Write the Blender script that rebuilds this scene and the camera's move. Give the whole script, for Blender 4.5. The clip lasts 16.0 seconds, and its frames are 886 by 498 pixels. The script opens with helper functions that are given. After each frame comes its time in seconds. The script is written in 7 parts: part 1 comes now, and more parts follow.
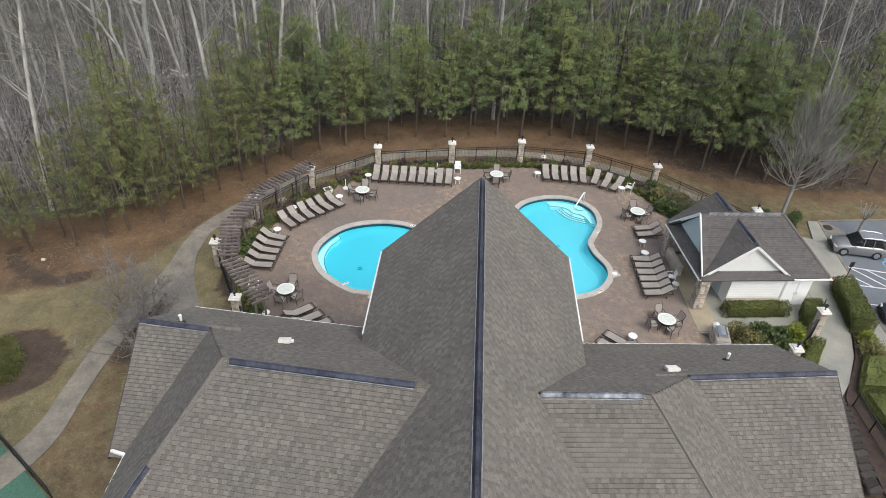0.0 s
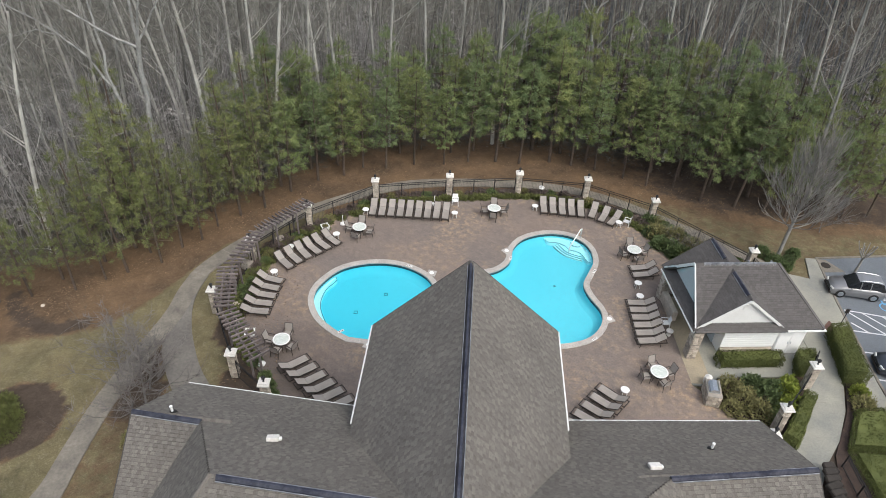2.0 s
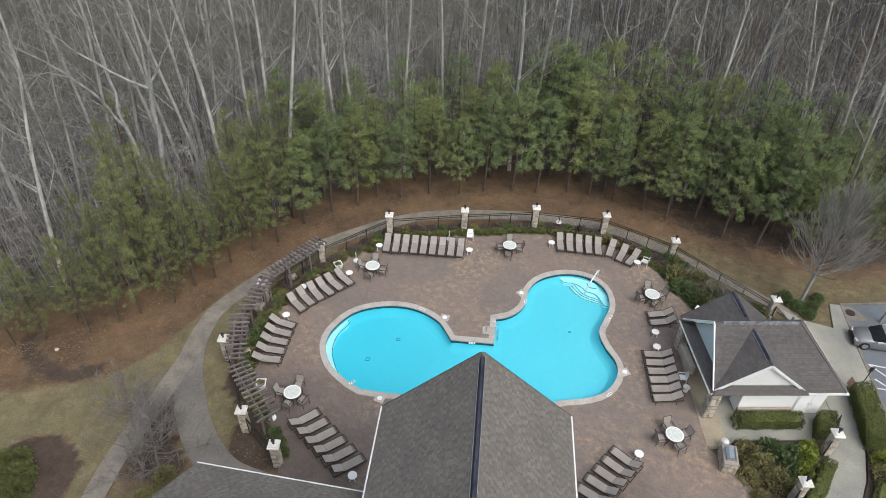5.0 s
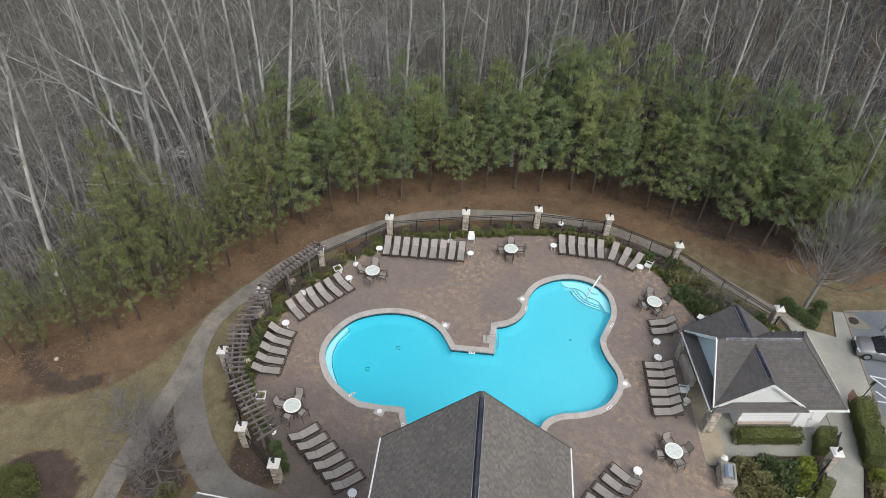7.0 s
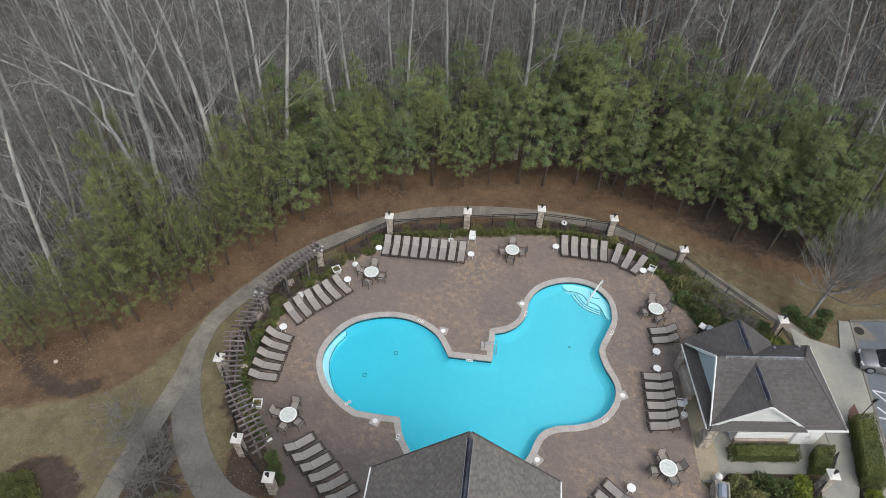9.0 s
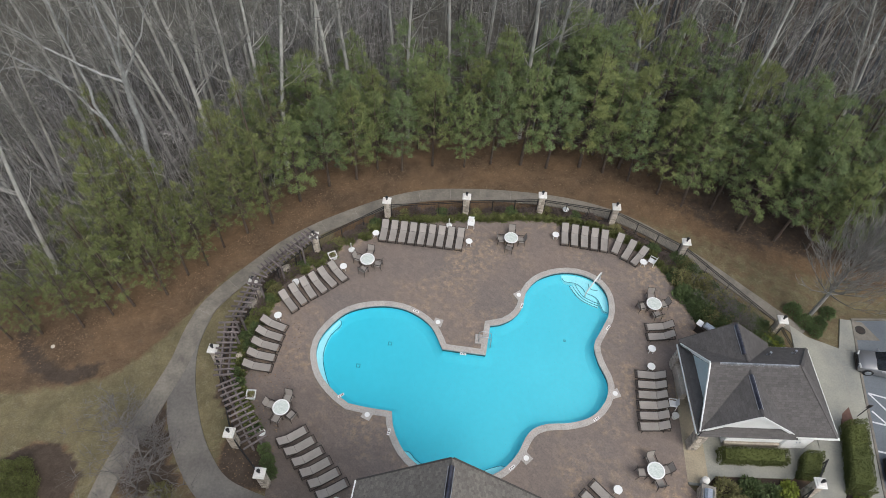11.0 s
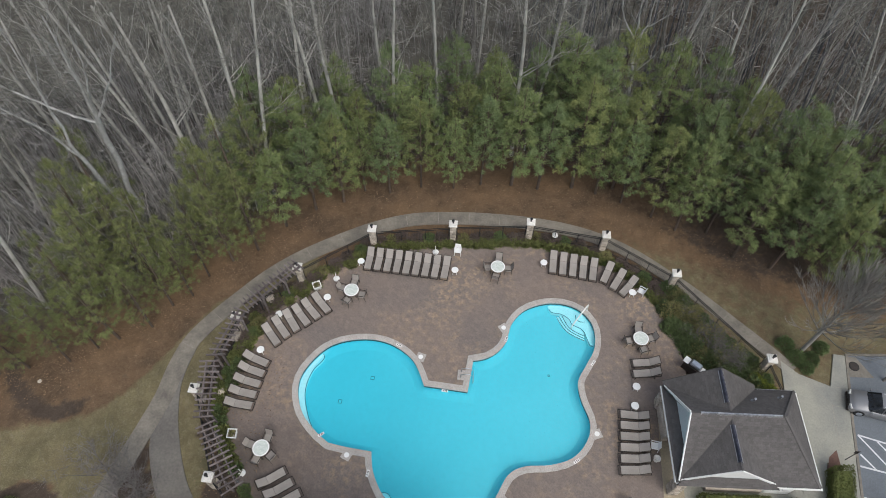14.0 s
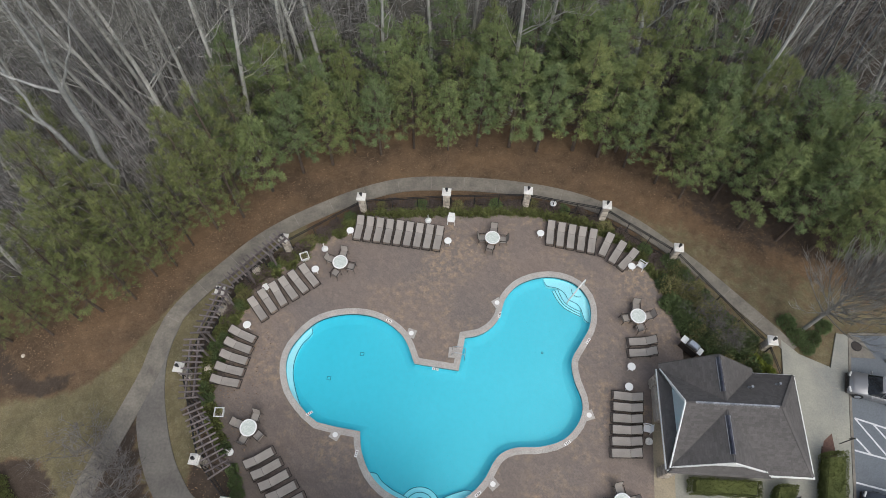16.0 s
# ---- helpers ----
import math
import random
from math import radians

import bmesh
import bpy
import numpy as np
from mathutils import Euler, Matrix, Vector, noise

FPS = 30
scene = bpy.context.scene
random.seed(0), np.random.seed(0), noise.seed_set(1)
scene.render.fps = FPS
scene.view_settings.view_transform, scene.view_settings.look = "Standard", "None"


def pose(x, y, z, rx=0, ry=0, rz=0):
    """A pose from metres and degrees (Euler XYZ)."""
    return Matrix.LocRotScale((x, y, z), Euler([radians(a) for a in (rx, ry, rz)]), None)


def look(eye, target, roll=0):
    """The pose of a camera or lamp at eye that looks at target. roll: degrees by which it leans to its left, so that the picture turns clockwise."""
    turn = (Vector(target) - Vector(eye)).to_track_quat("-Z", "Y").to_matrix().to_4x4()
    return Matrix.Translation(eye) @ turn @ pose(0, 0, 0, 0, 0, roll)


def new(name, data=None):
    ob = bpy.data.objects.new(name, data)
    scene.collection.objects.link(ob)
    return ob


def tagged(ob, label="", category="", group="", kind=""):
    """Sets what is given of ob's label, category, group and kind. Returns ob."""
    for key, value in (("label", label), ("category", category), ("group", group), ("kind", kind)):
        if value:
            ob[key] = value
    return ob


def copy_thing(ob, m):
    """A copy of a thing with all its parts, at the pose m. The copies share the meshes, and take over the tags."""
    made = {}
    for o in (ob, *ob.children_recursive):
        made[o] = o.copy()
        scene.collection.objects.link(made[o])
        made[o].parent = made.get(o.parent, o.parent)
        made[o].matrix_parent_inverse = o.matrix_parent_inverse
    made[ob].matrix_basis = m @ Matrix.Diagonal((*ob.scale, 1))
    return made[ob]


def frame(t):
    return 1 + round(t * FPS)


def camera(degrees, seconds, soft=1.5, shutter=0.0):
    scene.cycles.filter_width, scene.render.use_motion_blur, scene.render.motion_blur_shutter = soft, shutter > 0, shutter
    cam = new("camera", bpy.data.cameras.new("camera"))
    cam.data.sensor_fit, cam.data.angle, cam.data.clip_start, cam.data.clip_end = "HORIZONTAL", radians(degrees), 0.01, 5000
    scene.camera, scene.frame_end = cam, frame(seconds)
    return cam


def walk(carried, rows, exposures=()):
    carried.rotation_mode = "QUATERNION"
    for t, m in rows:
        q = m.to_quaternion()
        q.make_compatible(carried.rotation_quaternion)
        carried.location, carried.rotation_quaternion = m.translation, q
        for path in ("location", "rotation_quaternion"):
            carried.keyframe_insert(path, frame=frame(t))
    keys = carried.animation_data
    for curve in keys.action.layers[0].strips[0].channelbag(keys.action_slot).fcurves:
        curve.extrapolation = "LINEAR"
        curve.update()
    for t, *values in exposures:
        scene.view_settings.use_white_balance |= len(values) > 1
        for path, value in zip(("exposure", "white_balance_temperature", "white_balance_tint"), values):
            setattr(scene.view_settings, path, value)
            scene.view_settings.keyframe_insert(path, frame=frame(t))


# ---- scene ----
from mathutils.geometry import tessellate_polygon

cam = camera(68.57, 16.0, 0.9)
# seconds, eye (x, y, z), yaw, pitch, lean to the right
PATH = [
    (0, -0.75, -5.16, 27.16, -1.65, -36.13, -3.02),
    (0.5, -0.63, -4.50, 27.92, -1.89, -36.54, -2.97),
    (1, -0.43, -3.86, 28.83, -2.00, -36.96, -2.91),
    (1.5, -0.25, -3.21, 29.85, -1.61, -37.46, -2.77),
    (2, -0.12, -2.53, 30.92, -1.01, -38.03, -2.71),
    (2.5, -0.10, -1.87, 31.96, -0.53, -38.61, -2.64),
    (3, -0.12, -1.23, 32.82, -0.03, -39.00, -2.57),
    (3.5, -0.04, -0.60, 33.34, 0.44, -39.35, -2.42),
    (4, 0.00, 0.00, 33.67, 0.82, -39.65, -2.35),
    (4.5, -0.04, 0.56, 33.92, 0.81, -39.84, -2.30),
    (7, -0.14, 3.60, 36.26, 0.89, -43.27, -2.47),
    (7.5, -0.11, 4.37, 36.76, 0.81, -44.67, -2.49),
    (8, -0.02, 5.13, 37.28, 1.34, -45.75, -2.52),
    (8.5, 0.20, 5.87, 37.77, 1.74, -46.52, -2.43),
    (9, 0.51, 6.59, 38.25, 2.07, -47.13, -2.36),
    (11.5, 1.60, 10.67, 40.48, 3.62, -53.37, -2.33),
    (12, 2.01, 11.45, 40.88, 4.01, -53.92, -1.94),
    (12.5, 2.39, 12.15, 41.29, 4.50, -54.40, -1.52),
    (13, 2.76, 12.82, 41.70, 5.02, -54.85, -1.04),
    (13.5, 3.12, 13.59, 42.08, 5.55, -55.19, -0.60),
    (14, 3.43, 14.47, 42.45, 6.12, -55.50, -0.25),
    (14.5, 3.63, 15.43, 42.80, 6.66, -55.91, -0.02),
    (15, 3.74, 16.48, 42.93, 6.93, -57.04, 0.09),
    (15.5, 3.78, 17.56, 42.80, 6.91, -60.02, 0.04),
    (16, 3.79, 18.72, 42.66, 6.74, -62.43, -0.09),
]
walk(cam, [(t, pose(x, y, z, 90 + p, 0, w) @ pose(0, 0, 0, 0, 0, -r)) for t, x, y, z, w, p, r in PATH], [(0.0, 0.02, 6500, 7.5), (4.0, -0.05, 6450, 8.0), (9.0, -0.25, 6350, 8.0), (16.0, -0.38, 6350, 7.5)])

# ---- sky and light: bright overcast, sun veiled in the south-east ----
SUN_EL, SUN_AZ = 55.0, 145.0
world = bpy.data.worlds.new("world")
scene.world = world
world.use_nodes = True
wn = world.node_tree
sky = wn.nodes.new("ShaderNodeTexSky")
sky.sky_type, sky.sun_disc = "NISHITA", False
sky.sun_elevation, sky.sun_rotation = radians(SUN_EL), radians(SUN_AZ)
sky.air_density, sky.dust_density, sky.ozone_density = 1.0, 4.0, 1.0
pale = wn.nodes.new("ShaderNodeHueSaturation")
pale.inputs["Saturation"].default_value = 0.6
wn.links.new(sky.outputs[0], pale.inputs["Color"])
wn.links.new(pale.outputs[0], wn.nodes["Background"].inputs[0])
wn.nodes["Background"].inputs[1].default_value = 0.265
sun = new("sun", bpy.data.lights.new("sun", "SUN"))
sun.data.energy, sun.data.angle, sun.data.color = 1.05, radians(45), (1.0, 0.98, 0.95)
az = radians(SUN_AZ)
sun.matrix_world = look((0, 0, 60), Vector((0, 0, 60)) - Vector((math.sin(az) * math.cos(radians(SUN_EL)), math.cos(az) * math.cos(radians(SUN_EL)), math.sin(radians(SUN_EL)))))


# ---- materials ----
def nodes_of(name):
    m = bpy.data.materials.new(name)
    m.use_nodes = True
    return m, m.node_tree, m.node_tree.nodes["Principled BSDF"]


def noise_node(nt, co, scale, detail=4.0, rough=0.6, dist=0.0):
    n = nt.nodes.new("ShaderNodeTexNoise")
    n.inputs["Scale"].default_value, n.inputs["Detail"].default_value = scale, detail
    n.inputs["Roughness"].default_value, n.inputs["Distortion"].default_value = rough, dist
    nt.links.new(co, n.inputs["Vector"])
    return n.outputs["Fac"]


def mixed(nt, fac, a, b, mode="MIX"):
    n = nt.nodes.new("ShaderNodeMix")
    n.data_type, n.blend_type = "RGBA", mode
    for sock, v in ((n.inputs[0], fac), (n.inputs[6], a), (n.inputs[7], b)):
        if isinstance(v, bpy.types.NodeSocket):
            nt.links.new(v, sock)
        elif isinstance(v, (int, float)):
            sock.default_value = v
        else:
            sock.default_value = (*v, 1)
    return n.outputs[2]


def spread(nt, fac, lo, hi, to_lo=0.0, to_hi=1.0):
    n = nt.nodes.new("ShaderNodeMapRange")
    nt.links.new(fac, n.inputs[0])
    for i, v in enumerate((lo, hi, to_lo, to_hi)):
        n.inputs[i + 1].default_value = v
    return n.outputs[0]


def place(nt, kind="Object"):
    if kind == "World":
        return nt.nodes.new("ShaderNodeNewGeometry").outputs["Position"]
    return nt.nodes.new("ShaderNodeTexCoord").outputs[kind]


def lumpy(nt, bsdf, fac, strength, dist=0.02):
    b = nt.nodes.new("ShaderNodeBump")
    b.inputs["Strength"].default_value, b.inputs["Distance"].default_value = strength, dist
    nt.links.new(fac, b.inputs["Height"])
    nt.links.new(b.outputs[0], bsdf.inputs["Normal"])


def surface(name, a, b, s1=1.0, s2=25.0, rough=0.8, bump=0.2, metal=0.0, island=0.0, single=0.0, co="Object", fine=0.25, gloss=0.3):
    """Two colours by a broad noise, mottled by a fine one; island / single: brightness by mesh island or by object."""
    m, nt, p = nodes_of(name)
    c = place(nt, co)
    broad = spread(nt, noise_node(nt, c, s1, 3), 0.3, 0.7)
    small = noise_node(nt, c, s2, 3)
    col = mixed(nt, broad, a, b)
    grey = spread(nt, small, 0.25, 0.75, 1 - fine, 1 + fine)
    col = mixed(nt, 1.0, col, grey, "MULTIPLY")
    for amount, node, out in ((island, "ShaderNodeNewGeometry", "Random Per Island"), (single, "ShaderNodeObjectInfo", "Random")):
        if amount:
            r = spread(nt, nt.nodes.new(node).outputs[out], 0, 1, 1 - amount, 1 + amount)
            col = mixed(nt, 1.0, col, r, "MULTIPLY")
    nt.links.new(col, p.inputs["Base Color"])
    p.inputs["Roughness"].default_value, p.inputs["Metallic"].default_value = rough, metal
    p.inputs["Specular IOR Level"].default_value = gloss
    if bump:
        lumpy(nt, p, small, bump)
    return m


shingle_mat = surface("shingle", (0.155, 0.142, 0.126), (0.127, 0.117, 0.105), 0.5, 18, 0.95, 0.3, island=0.12, fine=0.2, gloss=0.15)
# darker copy for the gaps: tab shade put into the colour as printed granules
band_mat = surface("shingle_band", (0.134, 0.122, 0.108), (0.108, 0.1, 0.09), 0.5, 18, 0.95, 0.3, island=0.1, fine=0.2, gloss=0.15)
near_shingle_mat = surface("shingle_piece", (0.15, 0.138, 0.122), (0.122, 0.112, 0.1), 0.5, 18, 0.95, 0.3, single=0.12, fine=0.2, gloss=0.15)
house_shingle_mat = surface("dark_shingle", (0.112, 0.104, 0.1), (0.09, 0.084, 0.081), 0.6, 18, 0.95, 0.3, island=0.12, fine=0.16, gloss=0.15)
roof_sheet_mat = surface("roof_felt", (0.075, 0.068, 0.063), (0.062, 0.057, 0.053), 0.5, 20, 0.95, 0.2, gloss=0.15)
# paler blotches in the colour stand in for glare on the dark metal
ridge_mat = surface("ridge_metal", (0.04, 0.042, 0.06), (0.105, 0.107, 0.13), 1.6, 9, 0.36, 0.15, metal=0.7)
pale_ridge_mat = surface("pale_ridge_metal", (0.36, 0.37, 0.39), (0.16, 0.17, 0.19), 2.5, 8, 0.5, 0.1, metal=0.5)
ridge_light_mat = surface("bare_ridge_metal", (0.3, 0.32, 0.34), (0.05, 0.055, 0.065), 2.2, 8, 0.5, 0.1, metal=0.7)
white_mat = surface("white_paint", (0.72, 0.72, 0.7), (0.64, 0.64, 0.62), 0.8, 12, 0.55, 0.05, fine=0.06)
bright_white_mat = surface("fresh_white_siding", (0.86, 0.86, 0.84), (0.82, 0.82, 0.8), 0.8, 12, 0.5, 0.03, fine=0.04)
cream_mat = surface("cream_siding", (0.8, 0.78, 0.71), (0.73, 0.71, 0.64), 0.7, 9, 0.6, 0.1, fine=0.08)
pale_blue_mat = surface("pale_panel", (0.5, 0.54, 0.56), (0.44, 0.48, 0.5), 0.7, 9, 0.6, 0.1, fine=0.08)
cap_mat = surface("cap_stone", (0.68, 0.66, 0.62), (0.56, 0.54, 0.5), 1.5, 12, 0.8, 0.2, single=0.08, fine=0.15)
stone_mat = surface("field_stone", (0.44, 0.385, 0.315), (0.3, 0.265, 0.225), 2.0, 14, 0.9, 0.4, single=0.35, fine=0.25)
stack_stone_mat = surface("dark_stacked_stone", (0.045, 0.039, 0.034), (0.024, 0.021, 0.019), 2.0, 14, 0.92, 0.5, single=0.3, fine=0.25)
mortar_mat = surface("mortar", (0.3, 0.27, 0.23), (0.24, 0.22, 0.19), 2.0, 20, 0.95, 0.3)
concrete_mat = surface("concrete", (0.222, 0.2, 0.165), (0.125, 0.113, 0.096), 0.8, 7, 0.9, 0.2, co="World", fine=0.16)
worn_concrete_mat = surface("worn_concrete", (0.185, 0.17, 0.15), (0.108, 0.1, 0.09), 0.35, 6, 0.9, 0.2, co="World", fine=0.16)
sand_concrete_mat = surface("sandy_concrete", (0.36, 0.305, 0.215), (0.27, 0.228, 0.165), 0.6, 9, 0.9, 0.2, co="World", fine=0.18)
light_concrete_mat = surface("light_concrete", (0.3, 0.29, 0.24), (0.2, 0.2, 0.184), 0.4, 9, 0.9, 0.2, co="World", fine=0.14)
coping_mat = surface("coping_stone", (0.425, 0.395, 0.36), (0.34, 0.315, 0.287), 1.2, 14, 0.85, 0.25, single=0.05, co="World")
iron_mat = surface("black_iron", (0.012, 0.012, 0.013), (0.02, 0.02, 0.02), 3, 30, 0.5, 0.1)
frame_mat = surface("brown_metal", (0.03, 0.024, 0.02), (0.045, 0.036, 0.03), 4, 40, 0.5, 0.1)
sling_mat = surface("taupe_sling", (0.3, 0.272, 0.245), (0.255, 0.23, 0.206), 2, 60, 0.8, 0.15, single=0.06, fine=0.1)
timber_mat = surface("weathered_timber", (0.17, 0.145, 0.14), (0.105, 0.088, 0.084), 1.5, 22, 0.9, 0.4, single=0.3)
plastic_mat = surface("white_plastic", (0.75, 0.75, 0.73), (0.68, 0.68, 0.66), 2, 20, 0.45, 0.03, fine=0.05)
steel_mat = surface("stainless_steel", (0.55, 0.57, 0.6), (0.45, 0.47, 0.5), 3, 20, 0.28, 0.05, metal=0.9)
asphalt_mat = surface("asphalt", (0.142, 0.157, 0.172), (0.115, 0.126, 0.14), 0.25, 12, 0.92, 0.3, co="World", fine=0.18)
red_mulch_mat = surface("bark_mulch", (0.15, 0.085, 0.065), (0.09, 0.055, 0.045), 2.0, 14, 0.95, 0.5, co="World")
dark_mulch_mat = surface("dark_mulch", (0.07, 0.048, 0.038), (0.038, 0.028, 0.024), 2.0, 14, 0.95, 0.5, co="World")
line_mat = surface("road_paint", (0.62, 0.63, 0.63), (0.48, 0.49, 0.5), 1.0, 10, 0.8, 0.1, fine=0.2)
blue_line_mat = surface("blue_road_paint", (0.1, 0.35, 0.6), (0.12, 0.3, 0.5), 1.0, 10, 0.8, 0.1)
court_mat = surface("court_green", (0.055, 0.13, 0.092), (0.045, 0.105, 0.075), 0.3, 12, 0.85, 0.1, co="World")
bark_mat = surface("pine_bark", (0.1, 0.075, 0.058), (0.06, 0.047, 0.038), 2, 14, 0.95, 0.5, single=0.2)
pale_bark_mat = surface("pale_bark", (0.235, 0.228, 0.202), (0.115, 0.11, 0.096), 0.7, 5, 0.9, 0.3, single=0.4)
light_bark_mat = surface("light_bark", (0.42, 0.41, 0.375), (0.19, 0.185, 0.168), 0.5, 4, 0.9, 0.3, single=0.2)
twig_mat = surface("grey_twigs", (0.2, 0.193, 0.17), (0.09, 0.086, 0.074), 0.5, 6, 0.95, 0.0, island=0.5)
tan_twig_mat = surface("tan_twigs", (0.265, 0.252, 0.23), (0.165, 0.155, 0.14), 0.8, 6, 0.9, 0.0, island=0.25)
sapling_mat = surface("sapling_bark", (0.17, 0.155, 0.145), (0.105, 0.094, 0.087), 0.6, 6, 0.95, 0.0, island=0.2)
pole_mat = surface("grey_pole_bark", (0.105, 0.112, 0.12), (0.058, 0.063, 0.069), 0.5, 6, 0.95, 0.0, island=0.4)
web_mat = surface("pale_branches", (0.33, 0.315, 0.3), (0.19, 0.18, 0.17), 0.4, 6, 0.95, 0.0, island=0.4, co="World")
brush_mat = surface("dry_brush", (0.154, 0.149, 0.132), (0.074, 0.071, 0.062), 0.3, 6, 0.95, 0.0, island=0.5, co="World")


def leaf(name, a, b, island=0.3, single=0.15, s1=0.6):
    return surface(name, a, b, s1, 5.0, 0.75, 0.0, island=island, single=single, fine=0.12, gloss=0.2)


dry_leaf_mat = leaf("dry_leaves", (0.21, 0.142, 0.085), (0.12, 0.078, 0.048), 0.5, 0.0)
white_bark_mat = surface("white_bark", (0.36, 0.36, 0.345), (0.17, 0.17, 0.16), 0.8, 5, 0.85, 0.2, single=0.15)
needle_mats = [leaf("pine_needles", *q, 0.2, 0.14, 1.3) for q in (((0.184, 0.218, 0.082), (0.099, 0.13, 0.055)), ((0.17, 0.212, 0.09), (0.094, 0.129, 0.06)), ((0.203, 0.222, 0.078), (0.108, 0.132, 0.054)), ((0.18, 0.194, 0.07), (0.094, 0.112, 0.046)))]
box_leaf_mat = leaf("hedge_leaves", (0.108, 0.122, 0.038), (0.073, 0.086, 0.028), 0.18)
holly_leaf_mat = leaf("shrub_leaves", (0.105, 0.14, 0.055), (0.07, 0.096, 0.04), 0.22)
yellow_leaf_mat = leaf("yellow_green_leaves", (0.24, 0.27, 0.045), (0.14, 0.18, 0.036), 0.22)
olive_leaf_mat = leaf("olive_leaves", (0.195, 0.182, 0.076), (0.13, 0.124, 0.056), 0.22)
purple_leaf_mat = leaf("bronze_leaves", (0.13, 0.1, 0.086), (0.085, 0.069, 0.062))
liriope_mat = leaf("grassy_leaves", (0.138, 0.15, 0.05), (0.092, 0.104, 0.039))

# pavers: running bond, red-brown with worn ochre patches
paver_mat, nt, p = nodes_of("pavers")
c = place(nt, "World")
warp = nt.nodes.new("ShaderNodeMapping")
warp.inputs["Rotation"].default_value = (0, 0, radians(38))
nt.links.new(c, warp.inputs[0])
brick = nt.nodes.new("ShaderNodeTexBrick")
brick.inputs["Scale"].default_value, brick.inputs["Mortar Size"].default_value = 1.0, 0.006
brick.inputs["Brick Width"].default_value, brick.inputs["Row Height"].default_value = 0.3, 0.2
brick.inputs["Color1"].default_value, brick.inputs["Color2"].default_value = (0.9, 0.9, 0.9, 1), (1.07, 1.06, 1.05, 1)
brick.inputs["Mortar"].default_value = (0.88, 0.88, 0.88, 1)
nt.links.new(warp.outputs[0], brick.inputs["Vector"])
base = mixed(nt, spread(nt, noise_node(nt, c, 0.16, 4), 0.35, 0.65), (0.197, 0.156, 0.132), (0.168, 0.141, 0.126))
patch = spread(nt, noise_node(nt, c, 0.2, 5, 0.65, 0.6), 0.47, 0.63)
fleck = spread(nt, noise_node(nt, c, 2.2, 4, 0.7), 0.46, 0.62)
both = nt.nodes.new("ShaderNodeMath")
both.operation = "MULTIPLY"
nt.links.new(patch, both.inputs[0])
nt.links.new(fleck, both.inputs[1])
base = mixed(nt, both.outputs[0], base, (0.31, 0.23, 0.157))
# pavers darker towards the pergola's end, by distance and noise
gap = nt.nodes.new("ShaderNodeVectorMath")
gap.operation = "DISTANCE"
nt.links.new(c, gap.inputs[0])
gap.inputs[1].default_value = (-10.5, 22.5, 0)
worn = nt.nodes.new("ShaderNodeMath")
nt.links.new(gap.outputs["Value"], worn.inputs[0])
nt.links.new(spread(nt, noise_node(nt, c, 0.6, 4, 0.7), 0.2, 0.8, -2.5, 2.5), worn.inputs[1])
base = mixed(nt, spread(nt, worn.outputs[0], 2.5, 8.5, 0.62, 0.0), base, (0.075, 0.062, 0.055))
base = mixed(nt, 1.0, base, brick.outputs["Color"], "MULTIPLY")
base = mixed(nt, 1.0, base, spread(nt, noise_node(nt, c, 9, 3), 0.3, 0.7, 0.85, 1.15), "MULTIPLY")
nt.links.new(base, p.inputs["Base Color"])
p.inputs["Roughness"].default_value = 0.85
p.inputs["Specular IOR Level"].default_value = 0.3
lumpy(nt, p, brick.outputs["Fac"], -0.3, 0.01)

# ground: pine straw, dormant grass and mulch by the zones in the mesh; mulch also paints shade at the eastern pines
ground_mat, nt, p = nodes_of("ground_cover")
c = place(nt, "World")
zone = nt.nodes.new("ShaderNodeVertexColor")
zone.layer_name = "zones"
parts = nt.nodes.new("ShaderNodeSeparateColor")
nt.links.new(zone.outputs[0], parts.inputs[0])
straw = mixed(nt, spread(nt, noise_node(nt, c, 0.25, 5), 0.35, 0.65), (0.158, 0.104, 0.061), (0.096, 0.067, 0.044))
straw = mixed(nt, spread(nt, noise_node(nt, c, 5.0, 5, 0.8), 0.56, 0.7), straw, (0.22, 0.165, 0.108))
grass = mixed(nt, spread(nt, noise_node(nt, c, 0.4, 5), 0.35, 0.65), (0.176, 0.147, 0.083), (0.126, 0.112, 0.063))
grass = mixed(nt, spread(nt, noise_node(nt, c, 3.5, 5, 0.8), 0.5, 0.7), grass, (0.175, 0.152, 0.1))
mulch = mixed(nt, noise_node(nt, c, 4.0, 5, 0.8), (0.048, 0.037, 0.029), (0.095, 0.073, 0.056))
litter = mixed(nt, noise_node(nt, c, 1.6, 6, 0.8), (0.062, 0.059, 0.05), (0.148, 0.139, 0.117))
wob = spread(nt, noise_node(nt, c, 1.3, 5, 0.75), 0.25, 0.75, -0.45, 0.45)


def zoned(nt, sock):
    add = nt.nodes.new("ShaderNodeMath")
    nt.links.new(sock, add.inputs[0])
    nt.links.new(wob, add.inputs[1])
    return spread(nt, add.outputs[0], 0.25, 0.75)


col = mixed(nt, zoned(nt, parts.outputs[2]), straw, litter)
col = mixed(nt, zoned(nt, parts.outputs[0]), col, grass)
col = mixed(nt, zoned(nt, parts.outputs[1]), col, mulch)
col = mixed(nt, 1.0, col, spread(nt, noise_node(nt, c, 14, 4, 0.8), 0.25, 0.75, 0.65, 1.35), "MULTIPLY")
col = mixed(nt, 1.0, col, spread(nt, noise_node(nt, c, 0.9, 6, 0.75, 0.4), 0.3, 0.7, 0.68, 1.14), "MULTIPLY")
nt.links.new(col, p.inputs["Base Color"])
